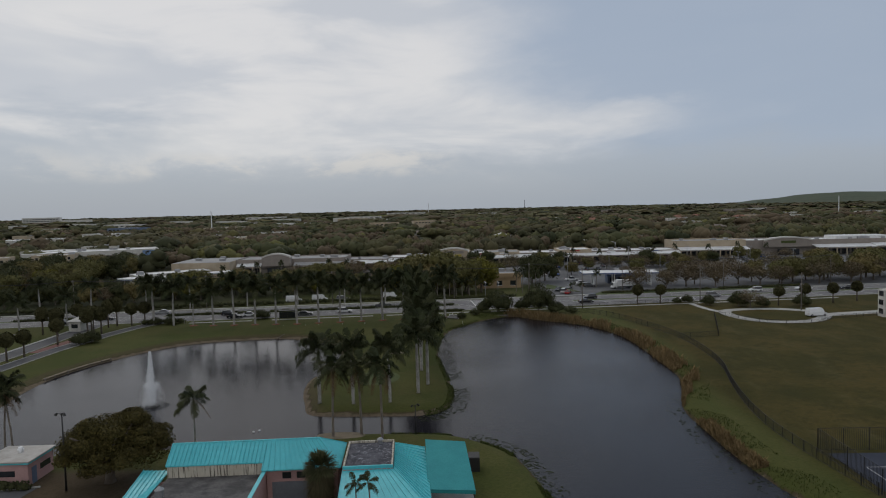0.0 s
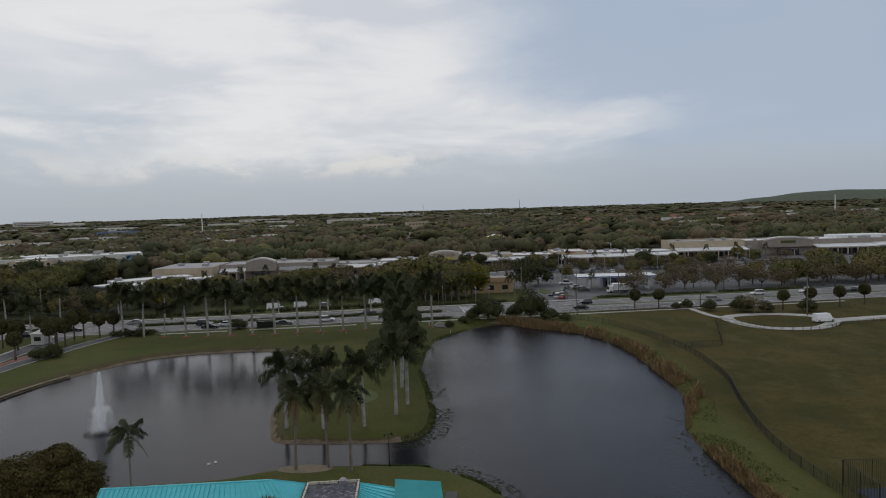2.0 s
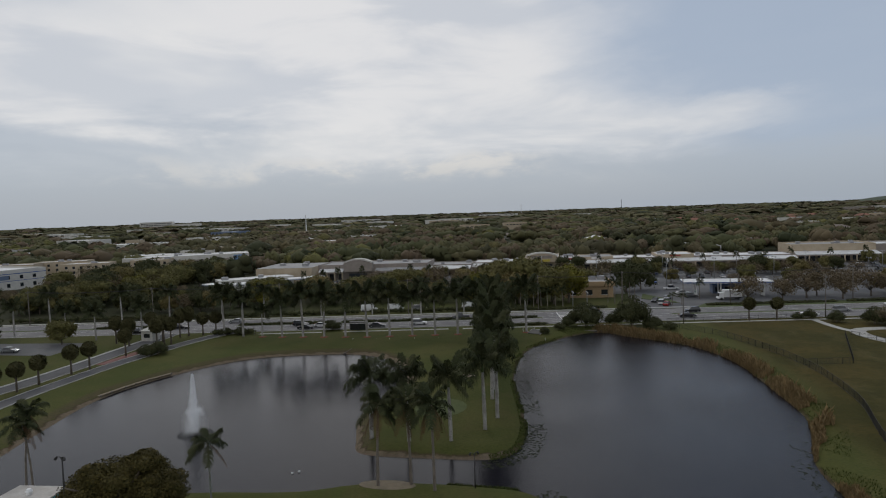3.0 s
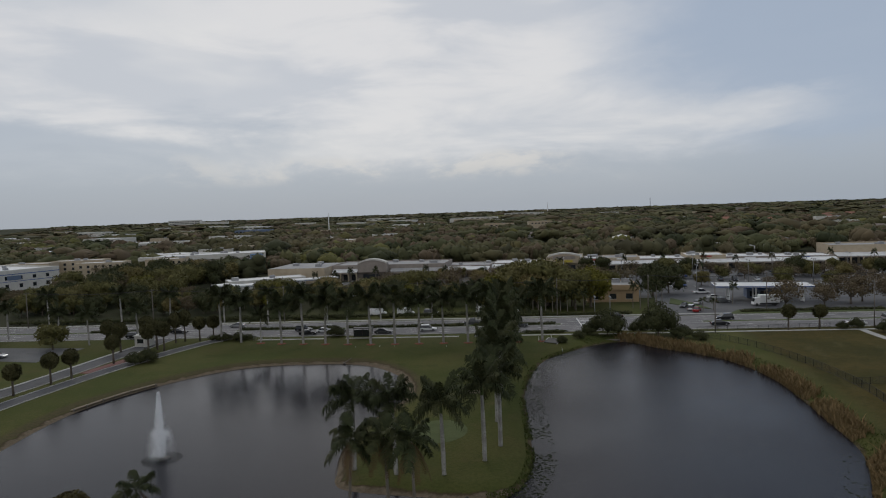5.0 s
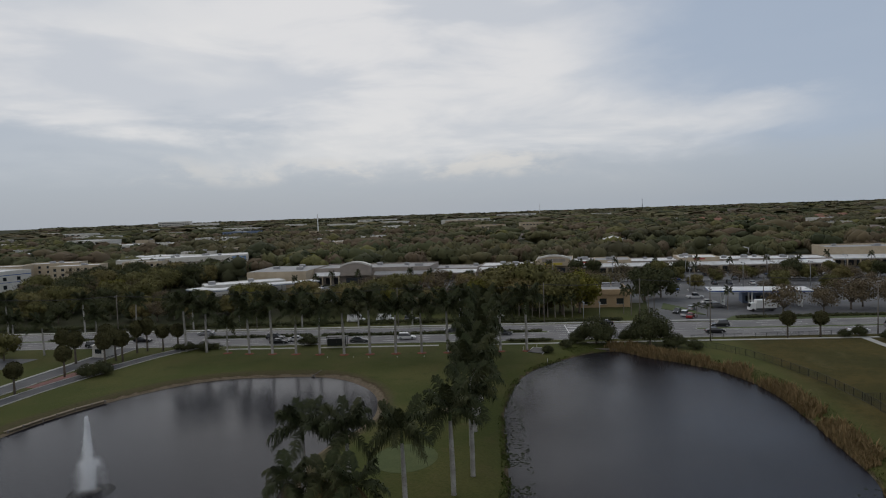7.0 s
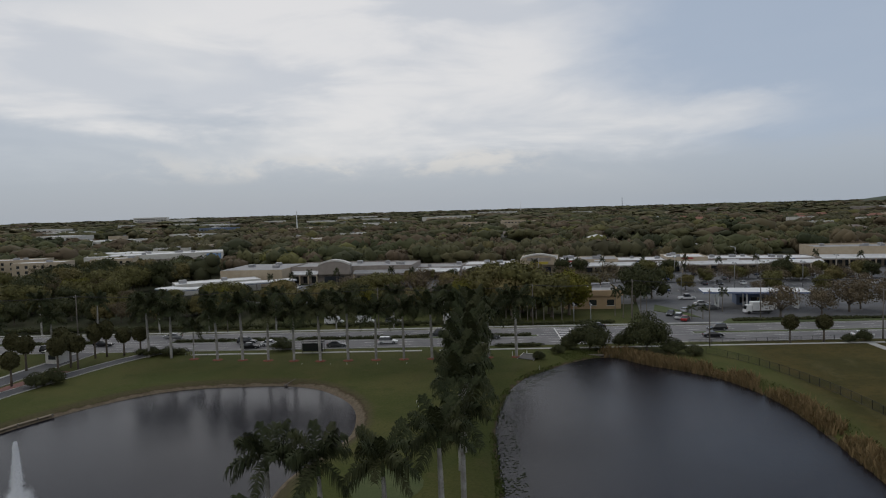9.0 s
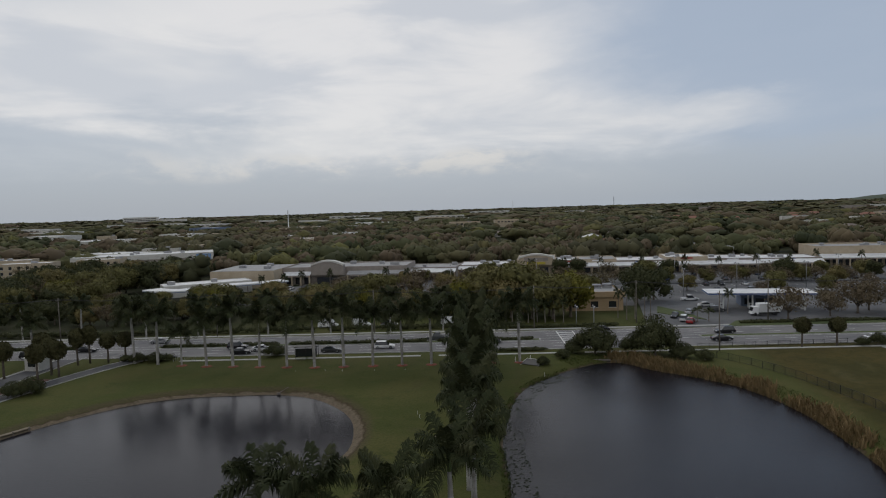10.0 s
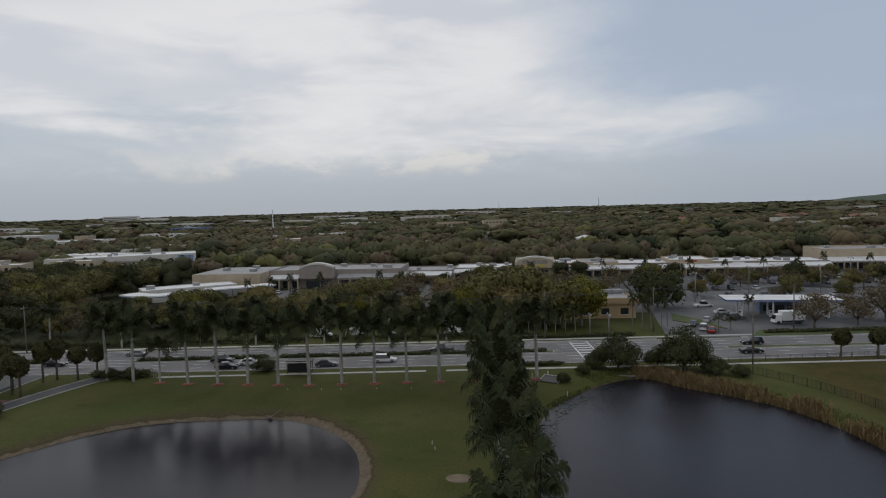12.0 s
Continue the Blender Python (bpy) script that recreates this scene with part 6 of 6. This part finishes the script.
# ---- buildings beyond the road ----
def wall_windows(ob, wall, x0, x1, y, z0, z1, count, wide, material=GLASS):
    for k in range(count):
        x = x0 + (x1 - x0) * (k + 0.5) / count
        wd = part("window", Geo().box(x - wide / 2, y - 0.06, z0, x + wide / 2, y + 0.06, z1), material, ob)
        part("window_sill", Geo().box(x - wide / 2 - 0.1, y - 0.14, z0 - 0.14, x + wide / 2 + 0.1, y, z0 - 0.01), OFF_WHITE, wd)


def flat_block(name, label, x, y, turn, wide, deep, height, wall, roof, parapet=0.6, category="building", units=3, seed=0):
    """Origin at the middle of the front; the front faces -y."""
    r = np.random.default_rng(seed)
    ob = thing(name, label, category, "flat-roofed buildings", at=pose(x, y, LAND - 0.1, 0, 0, turn))
    w = wide / 2
    part("wall", Geo().box(-w, 0, -0.3, w, deep, height), wall, ob)
    part("roof", Geo().box(-w + 0.3, 0.3, height, w - 0.3, deep - 0.3, height + 0.08), roof, ob)
    for x0, y0, x1, y1 in ((-w, 0, w, 0.3), (-w, deep - 0.3, w, deep), (-w, 0.3, -w + 0.3, deep - 0.3), (w - 0.3, 0.3, w, deep - 0.3)):
        part("parapet", Geo().box(x0, y0, height, x1, y1, height + parapet), wall, ob)
    for k in range(units):
        px, py, s = r.uniform(-w * 0.8, w * 0.8), r.uniform(deep * 0.25, deep * 0.8), r.uniform(0.8, 1.5)
        part("roof_unit", Geo().box(px - s, py - s * 0.7, height + 0.06, px + s, py + s * 0.7, height + 0.9 + 0.4 * s, 0.08), STEEL, ob, "grey rooftop air unit")
    return ob


def arch_front(ob, x, wide, z0, z1, wall, trim, y=-0.6, deep=1.6):
    """A raised front with a shallow arched top and a trim band."""
    n, h = 12, wide / 2
    pts = [(x - h, z0)] + [(x - h + wide * k / n, z1 - (z1 - z0) * 0.28 * (2 * k / n - 1) ** 2 * 1.0) for k in range(n + 1)] + [(x + h, z0)]
    m = len(pts)
    geo = Geo().add([(px, y, pz) for px, pz in pts] + [(px, y + deep, pz) for px, pz in pts],
                    [tuple(range(m)), tuple(range(2 * m - 1, m - 1, -1))] + [(i, m + i, m + (i + 1) % m, (i + 1) % m) for i in range(m)])
    front = part("arched_front", geo, wall, ob)
    geo = Geo()
    for k in range(1, m - 2):
        a, b = pts[k], pts[k + 1]
        geo.slab([(a[0], y - 0.25, a[1] + 0.35), (b[0], y - 0.25, b[1] + 0.35), (b[0], y + deep, b[1] + 0.35), (a[0], y + deep, a[1] + 0.35)], 0.75)
    part("arch_trim", geo, trim, front, "pale arched cornice")
    return front


def arcade(ob, x0, x1, height, deep, roof, bays, front_y=0.0):
    part("walkway_roof", Geo().slab([(x0, front_y - deep, height - 0.7), (x1, front_y - deep, height - 0.7), (x1, front_y, height + 0.5), (x0, front_y, height + 0.5)], 0.35), roof, ob, "sloping pale walkway roof")
    part("walkway_beam", Geo().box(x0, front_y - deep + 0.05, height - 1.55, x1, front_y - deep + 0.4, height - 0.95), TAUPE, ob)
    for k in range(bays + 1):
        x = x0 + 0.3 + (x1 - x0 - 0.6) * k / bays
        part("column", Geo().box(x - 0.28, front_y - deep + 0.02, -0.3, x + 0.28, front_y - deep + 0.5, height - 0.95), TAN, ob)
        if k < bays:
            a, b = x + 0.6, x + (x1 - x0 - 0.6) / bays - 0.6
            part("shop_window", Geo().box(a, front_y - 0.08, 0.3, b, front_y + 0.05, 3.2), GLASS, ob)


def arch_shop():
    ob = flat_block("supermarket", "tan supermarket with an arched grey front gable", -90, 329, 3, 56, 26, 7.2, TAUPE, GREY_ROOF, 0.6, "shop", 6, 51)
    part("side_wall", Geo().box(-56.5, -11, -0.3, -28, 20, 7.6), TAN, ob, "plain tan side hall")
    part("side_roof", Geo().box(-56.2, -10.7, 7.6, -28.3, 19.7, 7.7), GREY_ROOF, ob)
    for x, y in ((-48, 4), (-38, 12), (-34, -2)):
        part("roof_unit", Geo().box(x - 1.4, y - 1, 7.68, x + 1.4, y + 1, 9.0, 0.08), STEEL, ob, "grey rooftop air unit")
    arch_front(ob, -6.5, 14.5, 4.5, 10.7, TAUPE, OFF_WHITE, -4.0, 3.2)
    part("entrance", Geo().box(-11, -4.2, 0.2, -2, -3.9, 3.6), GLASS, ob)
    arcade(ob, 2, 27, 5.4, 3.5, GREY_ROOF, 5)
    arcade(ob, -27, -14.5, 5.4, 3.5, WHITE_ROOF, 3)
    return ob


arch_shop()
curved = thing("curved_canopy", "white curved walkway roof on slim columns", "canopy")
line = smooth_line([(-153, 283), (-146, 279.5), (-138, 280), (-131, 290), (-124, 298), (-115, 304), (-110, 310)], False)
part("roof", ribbon(line, 3.6, 3.6, 4.7, 5.15), WHITE_ROOF, curved)
part("edge", ribbon(line, 3.75, 3.75, 4.45, 4.68), BLUE_GREY, curved)
for k in range(2, len(line), 5):
    part("column", Geo().cyl(line[k][0], line[k][1] - 2.8, 0.5, 4.5, 0.22, n=8), TAUPE, curved)
side = flat_block("shop_unit", "low tan shop behind the curved canopy", -136, 296, 38, 34, 12, 4.6, OFF_WHITE, WHITE_ROOF, 0.3, "shop", 2, 52)
for k, (x0, x1, y, h, wall, roof, lab) in enumerate(((-66, -42, 343, 5.2, TAUPE, GREY_ROOF, "grey-roofed shop row unit"), (-42, -17, 352, 5.2, TAUPE, WHITE_ROOF, "white-roofed shop row unit"), (3, 13, 362, 5.8, TAUPE, WHITE_ROOF, "white-roofed shop row unit"),
                                                     (13, 30, 360, 6.2, TAN, GREY_ROOF, "tan shop row unit with a raised front"), (30, 52, 361, 5.4, TAUPE, WHITE_ROOF, "white-roofed shop row unit"), (52, 70, 361, 6.6, TAN, WHITE_ROOF, "tan shop row unit with a raised front"),
                                                     (70, 92, 362, 5.6, TAUPE, WHITE_ROOF, "white-roofed shop row unit"), (92, 119, 364, 5.2, TAUPE, WHITE_ROOF, "white-roofed shop row unit"))):
    ob = flat_block("shop_unit", lab + " with a covered walkway", (x0 + x1) / 2, y, 0, x1 - x0, 20, h, wall, roof, 0.45, "shop", 3, 60 + k)
    arcade(ob, -(x1 - x0) / 2, (x1 - x0) / 2, 4.6, 4.0, WHITE_ROOF, max(3, int((x1 - x0) / 5)))
    part("sign_bar", Geo().box(-2.5, -0.14, h - 0.55, 2.5, -0.02, h + 0.1), (WHITE_PAINT, BLUE_SIGN, ROAD_RED)[k % 3], ob)
entry = flat_block("shop_unit", "tan shop with an arched gable and a yellow sign", -6.5, 358, 0, 18, 30, 6.6, TAN, GREY_ROOF, 0.5, "shop", 3, 71)
arch_front(entry, 0, 15.5, 4.6, 9.6, TAN, OFF_WHITE, -2.2, 3.0)
part("gable_panel", Geo().box(-5.5, -2.32, 6.6, 5.5, -2.18, 8.1), TAUPE, entry)
part("sign_bar", Geo().box(-4.2, -2.36, 5.0, 4.2, -2.22, 6.1), YELLOW_SIGN, entry)
part("entrance", Geo().box(-5.5, -2.3, 0.2, 5.5, -2.15, 3.7), GLASS, entry)
big = flat_block("department_store", "large tan store with a taupe arched entrance", 142, 379, -2, 40, 23, 8.6, TAN, GREY_ROOF, 0.7, "shop", 5, 72)
arcade(big, -19, 20, 5.2, 7, WHITE_ROOF, 7)
store = flat_block("department_store", "long tan store wing with an arched entrance", 207, 377, -4, 92, 26, 8.0, TAUPE, WHITE_ROOF, 0.7, "shop", 8, 73)
arch_front(store, -22, 26, 4.8, 10.4, TAUPE, OFF_WHITE, -3.0, 3.4)
part("sign_bar", Geo().box(-26, -3.2, 7.0, -18, -3.02, 8.4), GREEN, store)
part("entrance", Geo().box(-28, -3.2, 0.2, -16, -3.0, 3.6), GLASS, store)
arcade(store, -8, 24, 5.4, 7, WHITE_ROOF, 6)
arcade(store, 24, 44, 5.8, 7, WHITE_ROOF, 4)
part("upper_block", Geo().box(10, 10, 8.0, 40, 25, 9.8), WHITE_ROOF, store)
flat_block("department_store", "tan store with a low arched gable", 280, 371, -6, 50, 26, 8.6, TAN, WHITE_ROOF, 0.7, "shop", 5, 74)
bank = flat_block("bank_building", "orange-tan flat-roofed bank building among trees", 12.5, 252, 4, 17, 17, 5.2, ORANGE, GREY_ROOF, 0.5, "building", 3, 75)
part("fascia", Geo().box(-9.2, -0.7, 4.3, 9.2, 0.2, 5.9), ORANGE, bank, "deep orange-tan fascia")
wall_windows(bank, ORANGE, -8, 8, -0.02, 1.2, 3.0, 3, 2.2)
house = flat_block("restaurant", "low cream restaurant with a small tower in the lot", 150, 282, -8, 22, 12, 4.4, OFF_WHITE, BROWN_ROOF, 0.4, "restaurant", 1, 76)
part("tower", Geo().box(5, -0.5, 0, 9.5, 4, 6.8), OFF_WHITE, house)
part("tower_cap", Geo().box(4.6, -0.9, 6.8, 9.9, 4.4, 7.2), TILE_ROOF, house)
pharm = flat_block("office_building", "cream three-storey office with blue trim and windows", -281, 291, 75, 70, 55, 9.6, OFF_WHITE, WHITE_ROOF, 0.9, "office", 6, 77)
part("trim_band", Geo().box(-35.1, -0.12, 8.2, 35.1, 0.02, 8.55), BLUE_SIGN, pharm, "thin blue trim band")
part("trim_band", Geo().box(-35.1, -0.12, 4.6, 35.1, 0.02, 4.85), BLUE_SIGN, pharm, "thin blue trim band")
wall_windows(pharm, OFF_WHITE, -30, 32, -0.03, 5.6, 7.4, 9, 1.7)
wall_windows(pharm, OFF_WHITE, -30, 32, -0.03, 1.4, 3.4, 9, 1.7)
part("sign_bar", Geo().box(8, -0.16, 5.4, 15, -0.02, 7.6), BLUE_GREY, pharm)
part("hip_roof", Geo().add([(-36, -1, 9.6), (-20, -1, 9.6), (-20, 14, 9.6), (-36, 14, 9.6), (-28, 6.5, 12.6)], [(3, 2, 1, 0), (0, 1, 4), (1, 2, 4), (2, 3, 4), (3, 0, 4)]), BLUE_SIGN, pharm, "blue metal hip roof")
ware = flat_block("warehouse", "long low white warehouse with a blue end wall", -238, 408, 29, 78, 26, 9.0, OFF_WHITE, WHITE_ROOF, 0.5, "warehouse", 5, 78)
part("blue_panel", Geo().box(29, -0.14, 4.6, 37.5, 0.02, 8.6), PALE_BLUE, ware)
part("dark_band", Geo().box(-37, -0.13, 5.2, 26, 0.02, 6.6), TAUPE, ware)
for k, (x, y, turn, wide) in enumerate(((-268, 350, 20, 26), (-302, 372, 20, 30), (-240, 370, 20, 22), (-318, 350, 20, 26))):
    ob = flat_block("apartment_block", "tan three-storey apartment block with white roof", x, y, turn, wide, 14, 9.4, TAN, WHITE_ROOF, 0.5, "apartments", 2, 80 + k)
    for z in (1.2, 4.2, 7.0):
        wall_windows(ob, TAN, -wide / 2 + 1, wide / 2 - 1, -0.02, z, z + 1.5, 6, 1.4)
white_wall = thing("white_lattice_tower", "white framed tower standing at the edge of the field", "tower", at=pose(112.3, 174, LAND))
part("wall", Geo().box(-1.4, -1.4, -0.3, 4.5, 1.4, 7.4), OFF_WHITE, white_wall)
for z in (0.8, 3.2, 5.6):
    part("window", Geo().box(-1.46, -0.9, z, -1.36, 0.9, z + 1.4), GLASS, white_wall)
    part("window", Geo().box(-0.6, -1.46, z, 1.0, -1.36, z + 1.4), GLASS, white_wall)


# ---- far buildings among the woods ----
def far_house(x, y, turn, wide, deep, height, roof):
    ob = thing("house", "low suburban house with a pitched roof among trees", "house", "far houses", at=pose(x, y, LAND, 0, 0, turn))
    w, d = wide / 2, deep / 2
    part("wall", Geo().box(-w, -d, -0.3, w, d, height), OFF_WHITE, ob)
    e, k = 0.6, min(w, d)
    part("roof", Geo().add([(-w - e, -d - e, height), (w + e, -d - e, height), (w + e, d + e, height), (-w - e, d + e, height), (-w + k, 0, height + 0.45 * k), (w - k, 0, height + 0.45 * k)],
                           [(3, 2, 1, 0), (0, 1, 5, 4), (1, 2, 5), (2, 3, 4, 5), (3, 0, 4)]), roof, ob)
    for k2 in range(3):
        part("window", Geo().box(-w + wide * (k2 + 0.3) / 3, -d - 0.05, 1, -w + wide * (k2 + 0.7) / 3, -d + 0.05, 2.2), GLASS, ob)
    return ob


for k in range(44):
    x, y = float(rng.uniform(-170, 430)), float(rng.uniform(440, 860))
    far_house(x, y, float(rng.uniform(-35, 35)), float(rng.uniform(12, 20)), float(rng.uniform(9, 13)), float(rng.uniform(3.8, 5.0)), (BROWN_ROOF, TILE_ROOF, GREY_ROOF, WHITE_ROOF)[k % 4])
for k in range(16):
    x, y = float(rng.uniform(180, 420)), float(rng.uniform(900, 1100))
    far_house(x, y, float(rng.uniform(-20, 20)), 24, 16, 6.4, TILE_ROOF)
for k, (x, y, w_, d_, h_, roof, wall) in enumerate((
        (-480, 640, 150, 50, 11, WHITE_ROOF, OFF_WHITE), (-430, 760, 90, 40, 12, WHITE_ROOF, OFF_WHITE), (-560, 560, 90, 50, 10, TEAL_CANVAS, OFF_WHITE), (-330, 900, 120, 60, 13, GREY_ROOF, TAN), (-280, 1080, 110, 60, 13, WHITE_ROOF, OFF_WHITE),
        (-520, 980, 90, 60, 14, BLUE_GREY, BLUE_GREY), (-210, 700, 60, 30, 11, WHITE_ROOF, OFF_WHITE), (-120, 1000, 90, 40, 12, TILE_ROOF, TAN), (-60, 1040, 70, 40, 13, TILE_ROOF, TAN), (-700, 1300, 160, 70, 14, WHITE_ROOF, OFF_WHITE),
        (-420, 1500, 150, 60, 15, WHITE_ROOF, OFF_WHITE), (-240, 1600, 160, 60, 15, OFF_WHITE, OFF_WHITE), (-900, 1500, 180, 60, 14, WHITE_ROOF, OFF_WHITE), (250, 720, 40, 24, 12, WHITE_ROOF, OFF_WHITE), (330, 800, 50, 24, 12, WHITE_ROOF, OFF_WHITE),
        (590, 960, 60, 26, 14, WHITE_ROOF, OFF_WHITE), (520, 1050, 36, 20, 13, GREY_ROOF, OFF_WHITE), (430, 980, 26, 18, 12, GREY_ROOF, TAN), (-640, 800, 120, 50, 12, WHITE_ROOF, OFF_WHITE), (-800, 1000, 140, 60, 12, WHITE_ROOF, OFF_WHITE),
        (-1050, 1250, 160, 60, 13, WHITE_ROOF, OFF_WHITE), (-600, 2000, 240, 60, 16, WHITE_ROOF, OFF_WHITE), (-200, 2300, 260, 60, 17, WHITE_ROOF, OFF_WHITE))):
    w_, d_, h_ = w_ * 0.5, d_ * 0.7, h_ * 0.78
    ob = flat_block("warehouse", "far pale flat-roofed warehouse among trees", x, y, (k * 37) % 30 - 15, w_, d_, h_, wall, roof, 0.6, "warehouse", 2, 100 + k)
    wall_windows(ob, wall, -w_ / 2 + 2, w_ / 2 - 2, -0.05, h_ - 3.2, h_ - 1.6, 6, w_ / 12)
for k in range(52):
    d_ = float(rng.uniform(430, 1900)) if k % 5 else float(rng.uniform(900, 2000))
    a_ = radians(float(rng.uniform(-46, -8) if k % 5 else rng.uniform(-8, 28)))
    w_ = float(rng.uniform(16, 42)) * (1 + d_ / 2400)
    flat_block("low_building", "far low pale flat-roofed building among trees", d_ * math.sin(a_), d_ * math.cos(a_), float(rng.uniform(-30, 30)), w_, w_ * 0.5, float(rng.uniform(5.2, 7.2)) + d_ * 0.0022,
               (OFF_WHITE, TAN, OFF_WHITE, TAUPE)[k % 4], (WHITE_ROOF, WHITE_ROOF, GREY_ROOF)[k % 3], 0.5, "building", 1, 200 + k)
hotel = flat_block("hospital_building", "large far white stepped hospital building", -1420, 2180, 25, 110, 60, 26, OFF_WHITE, WHITE_ROOF, 1.2, "hospital", 3, 140)
part("lower_wing", Geo().box(55, 5, 0, 150, 55, 17), OFF_WHITE, hotel)
for z in (8, 14, 20):
    wall_windows(hotel, OFF_WHITE, -52, 52, -0.1, z, z + 2.5, 12, 7)
for x, y, h in ((-360, 930, 34), (364, 3790, 60), (565, 1000, 34), (-130, 2600, 46)):
    ob = thing("mast", "thin pale lattice mast rising over the woods", "mast", "masts", at=pose(x, y, LAND))
    part("pole", Geo().tube([(0, 0, -1), (0, 0, h)], [0.5 + y * 0.0003, 0.35 + y * 0.0002], 6), WHITE_PAINT if h < 50 else DARK_METAL, ob)
# the grassed landfill on the skyline
hv, hf, n1, n2 = [], [], 40, 8
for i in range(n1 + 1):
    a = radians(21.5 + 30 * i / n1)
    swell_h = 66 * min(1, (i / n1) * 4.6) ** 0.75 * (0.9 + 0.12 * noise.noise((i * 0.3, 0, 0)))
    for j in range(n2 + 1):
        t = j / n2
        q = 3500 + 900 * t
        hv.append((q * math.sin(a), q * math.cos(a), -1 + swell_h * math.sin(math.pi * min(1, t * 1.1) * 0.5) + 2 * noise.noise((i * 0.7, j * 0.7, 5))))
for i in range(n1):
    for j in range(n2):
        k = i * (n2 + 1) + j
        hf.append((k, k + 1, k + n2 + 2, k + n2 + 1))
structure("far_hill", Geo().add(hv, hf), HILL, "long grassed landfill mound on the skyline", "hill")
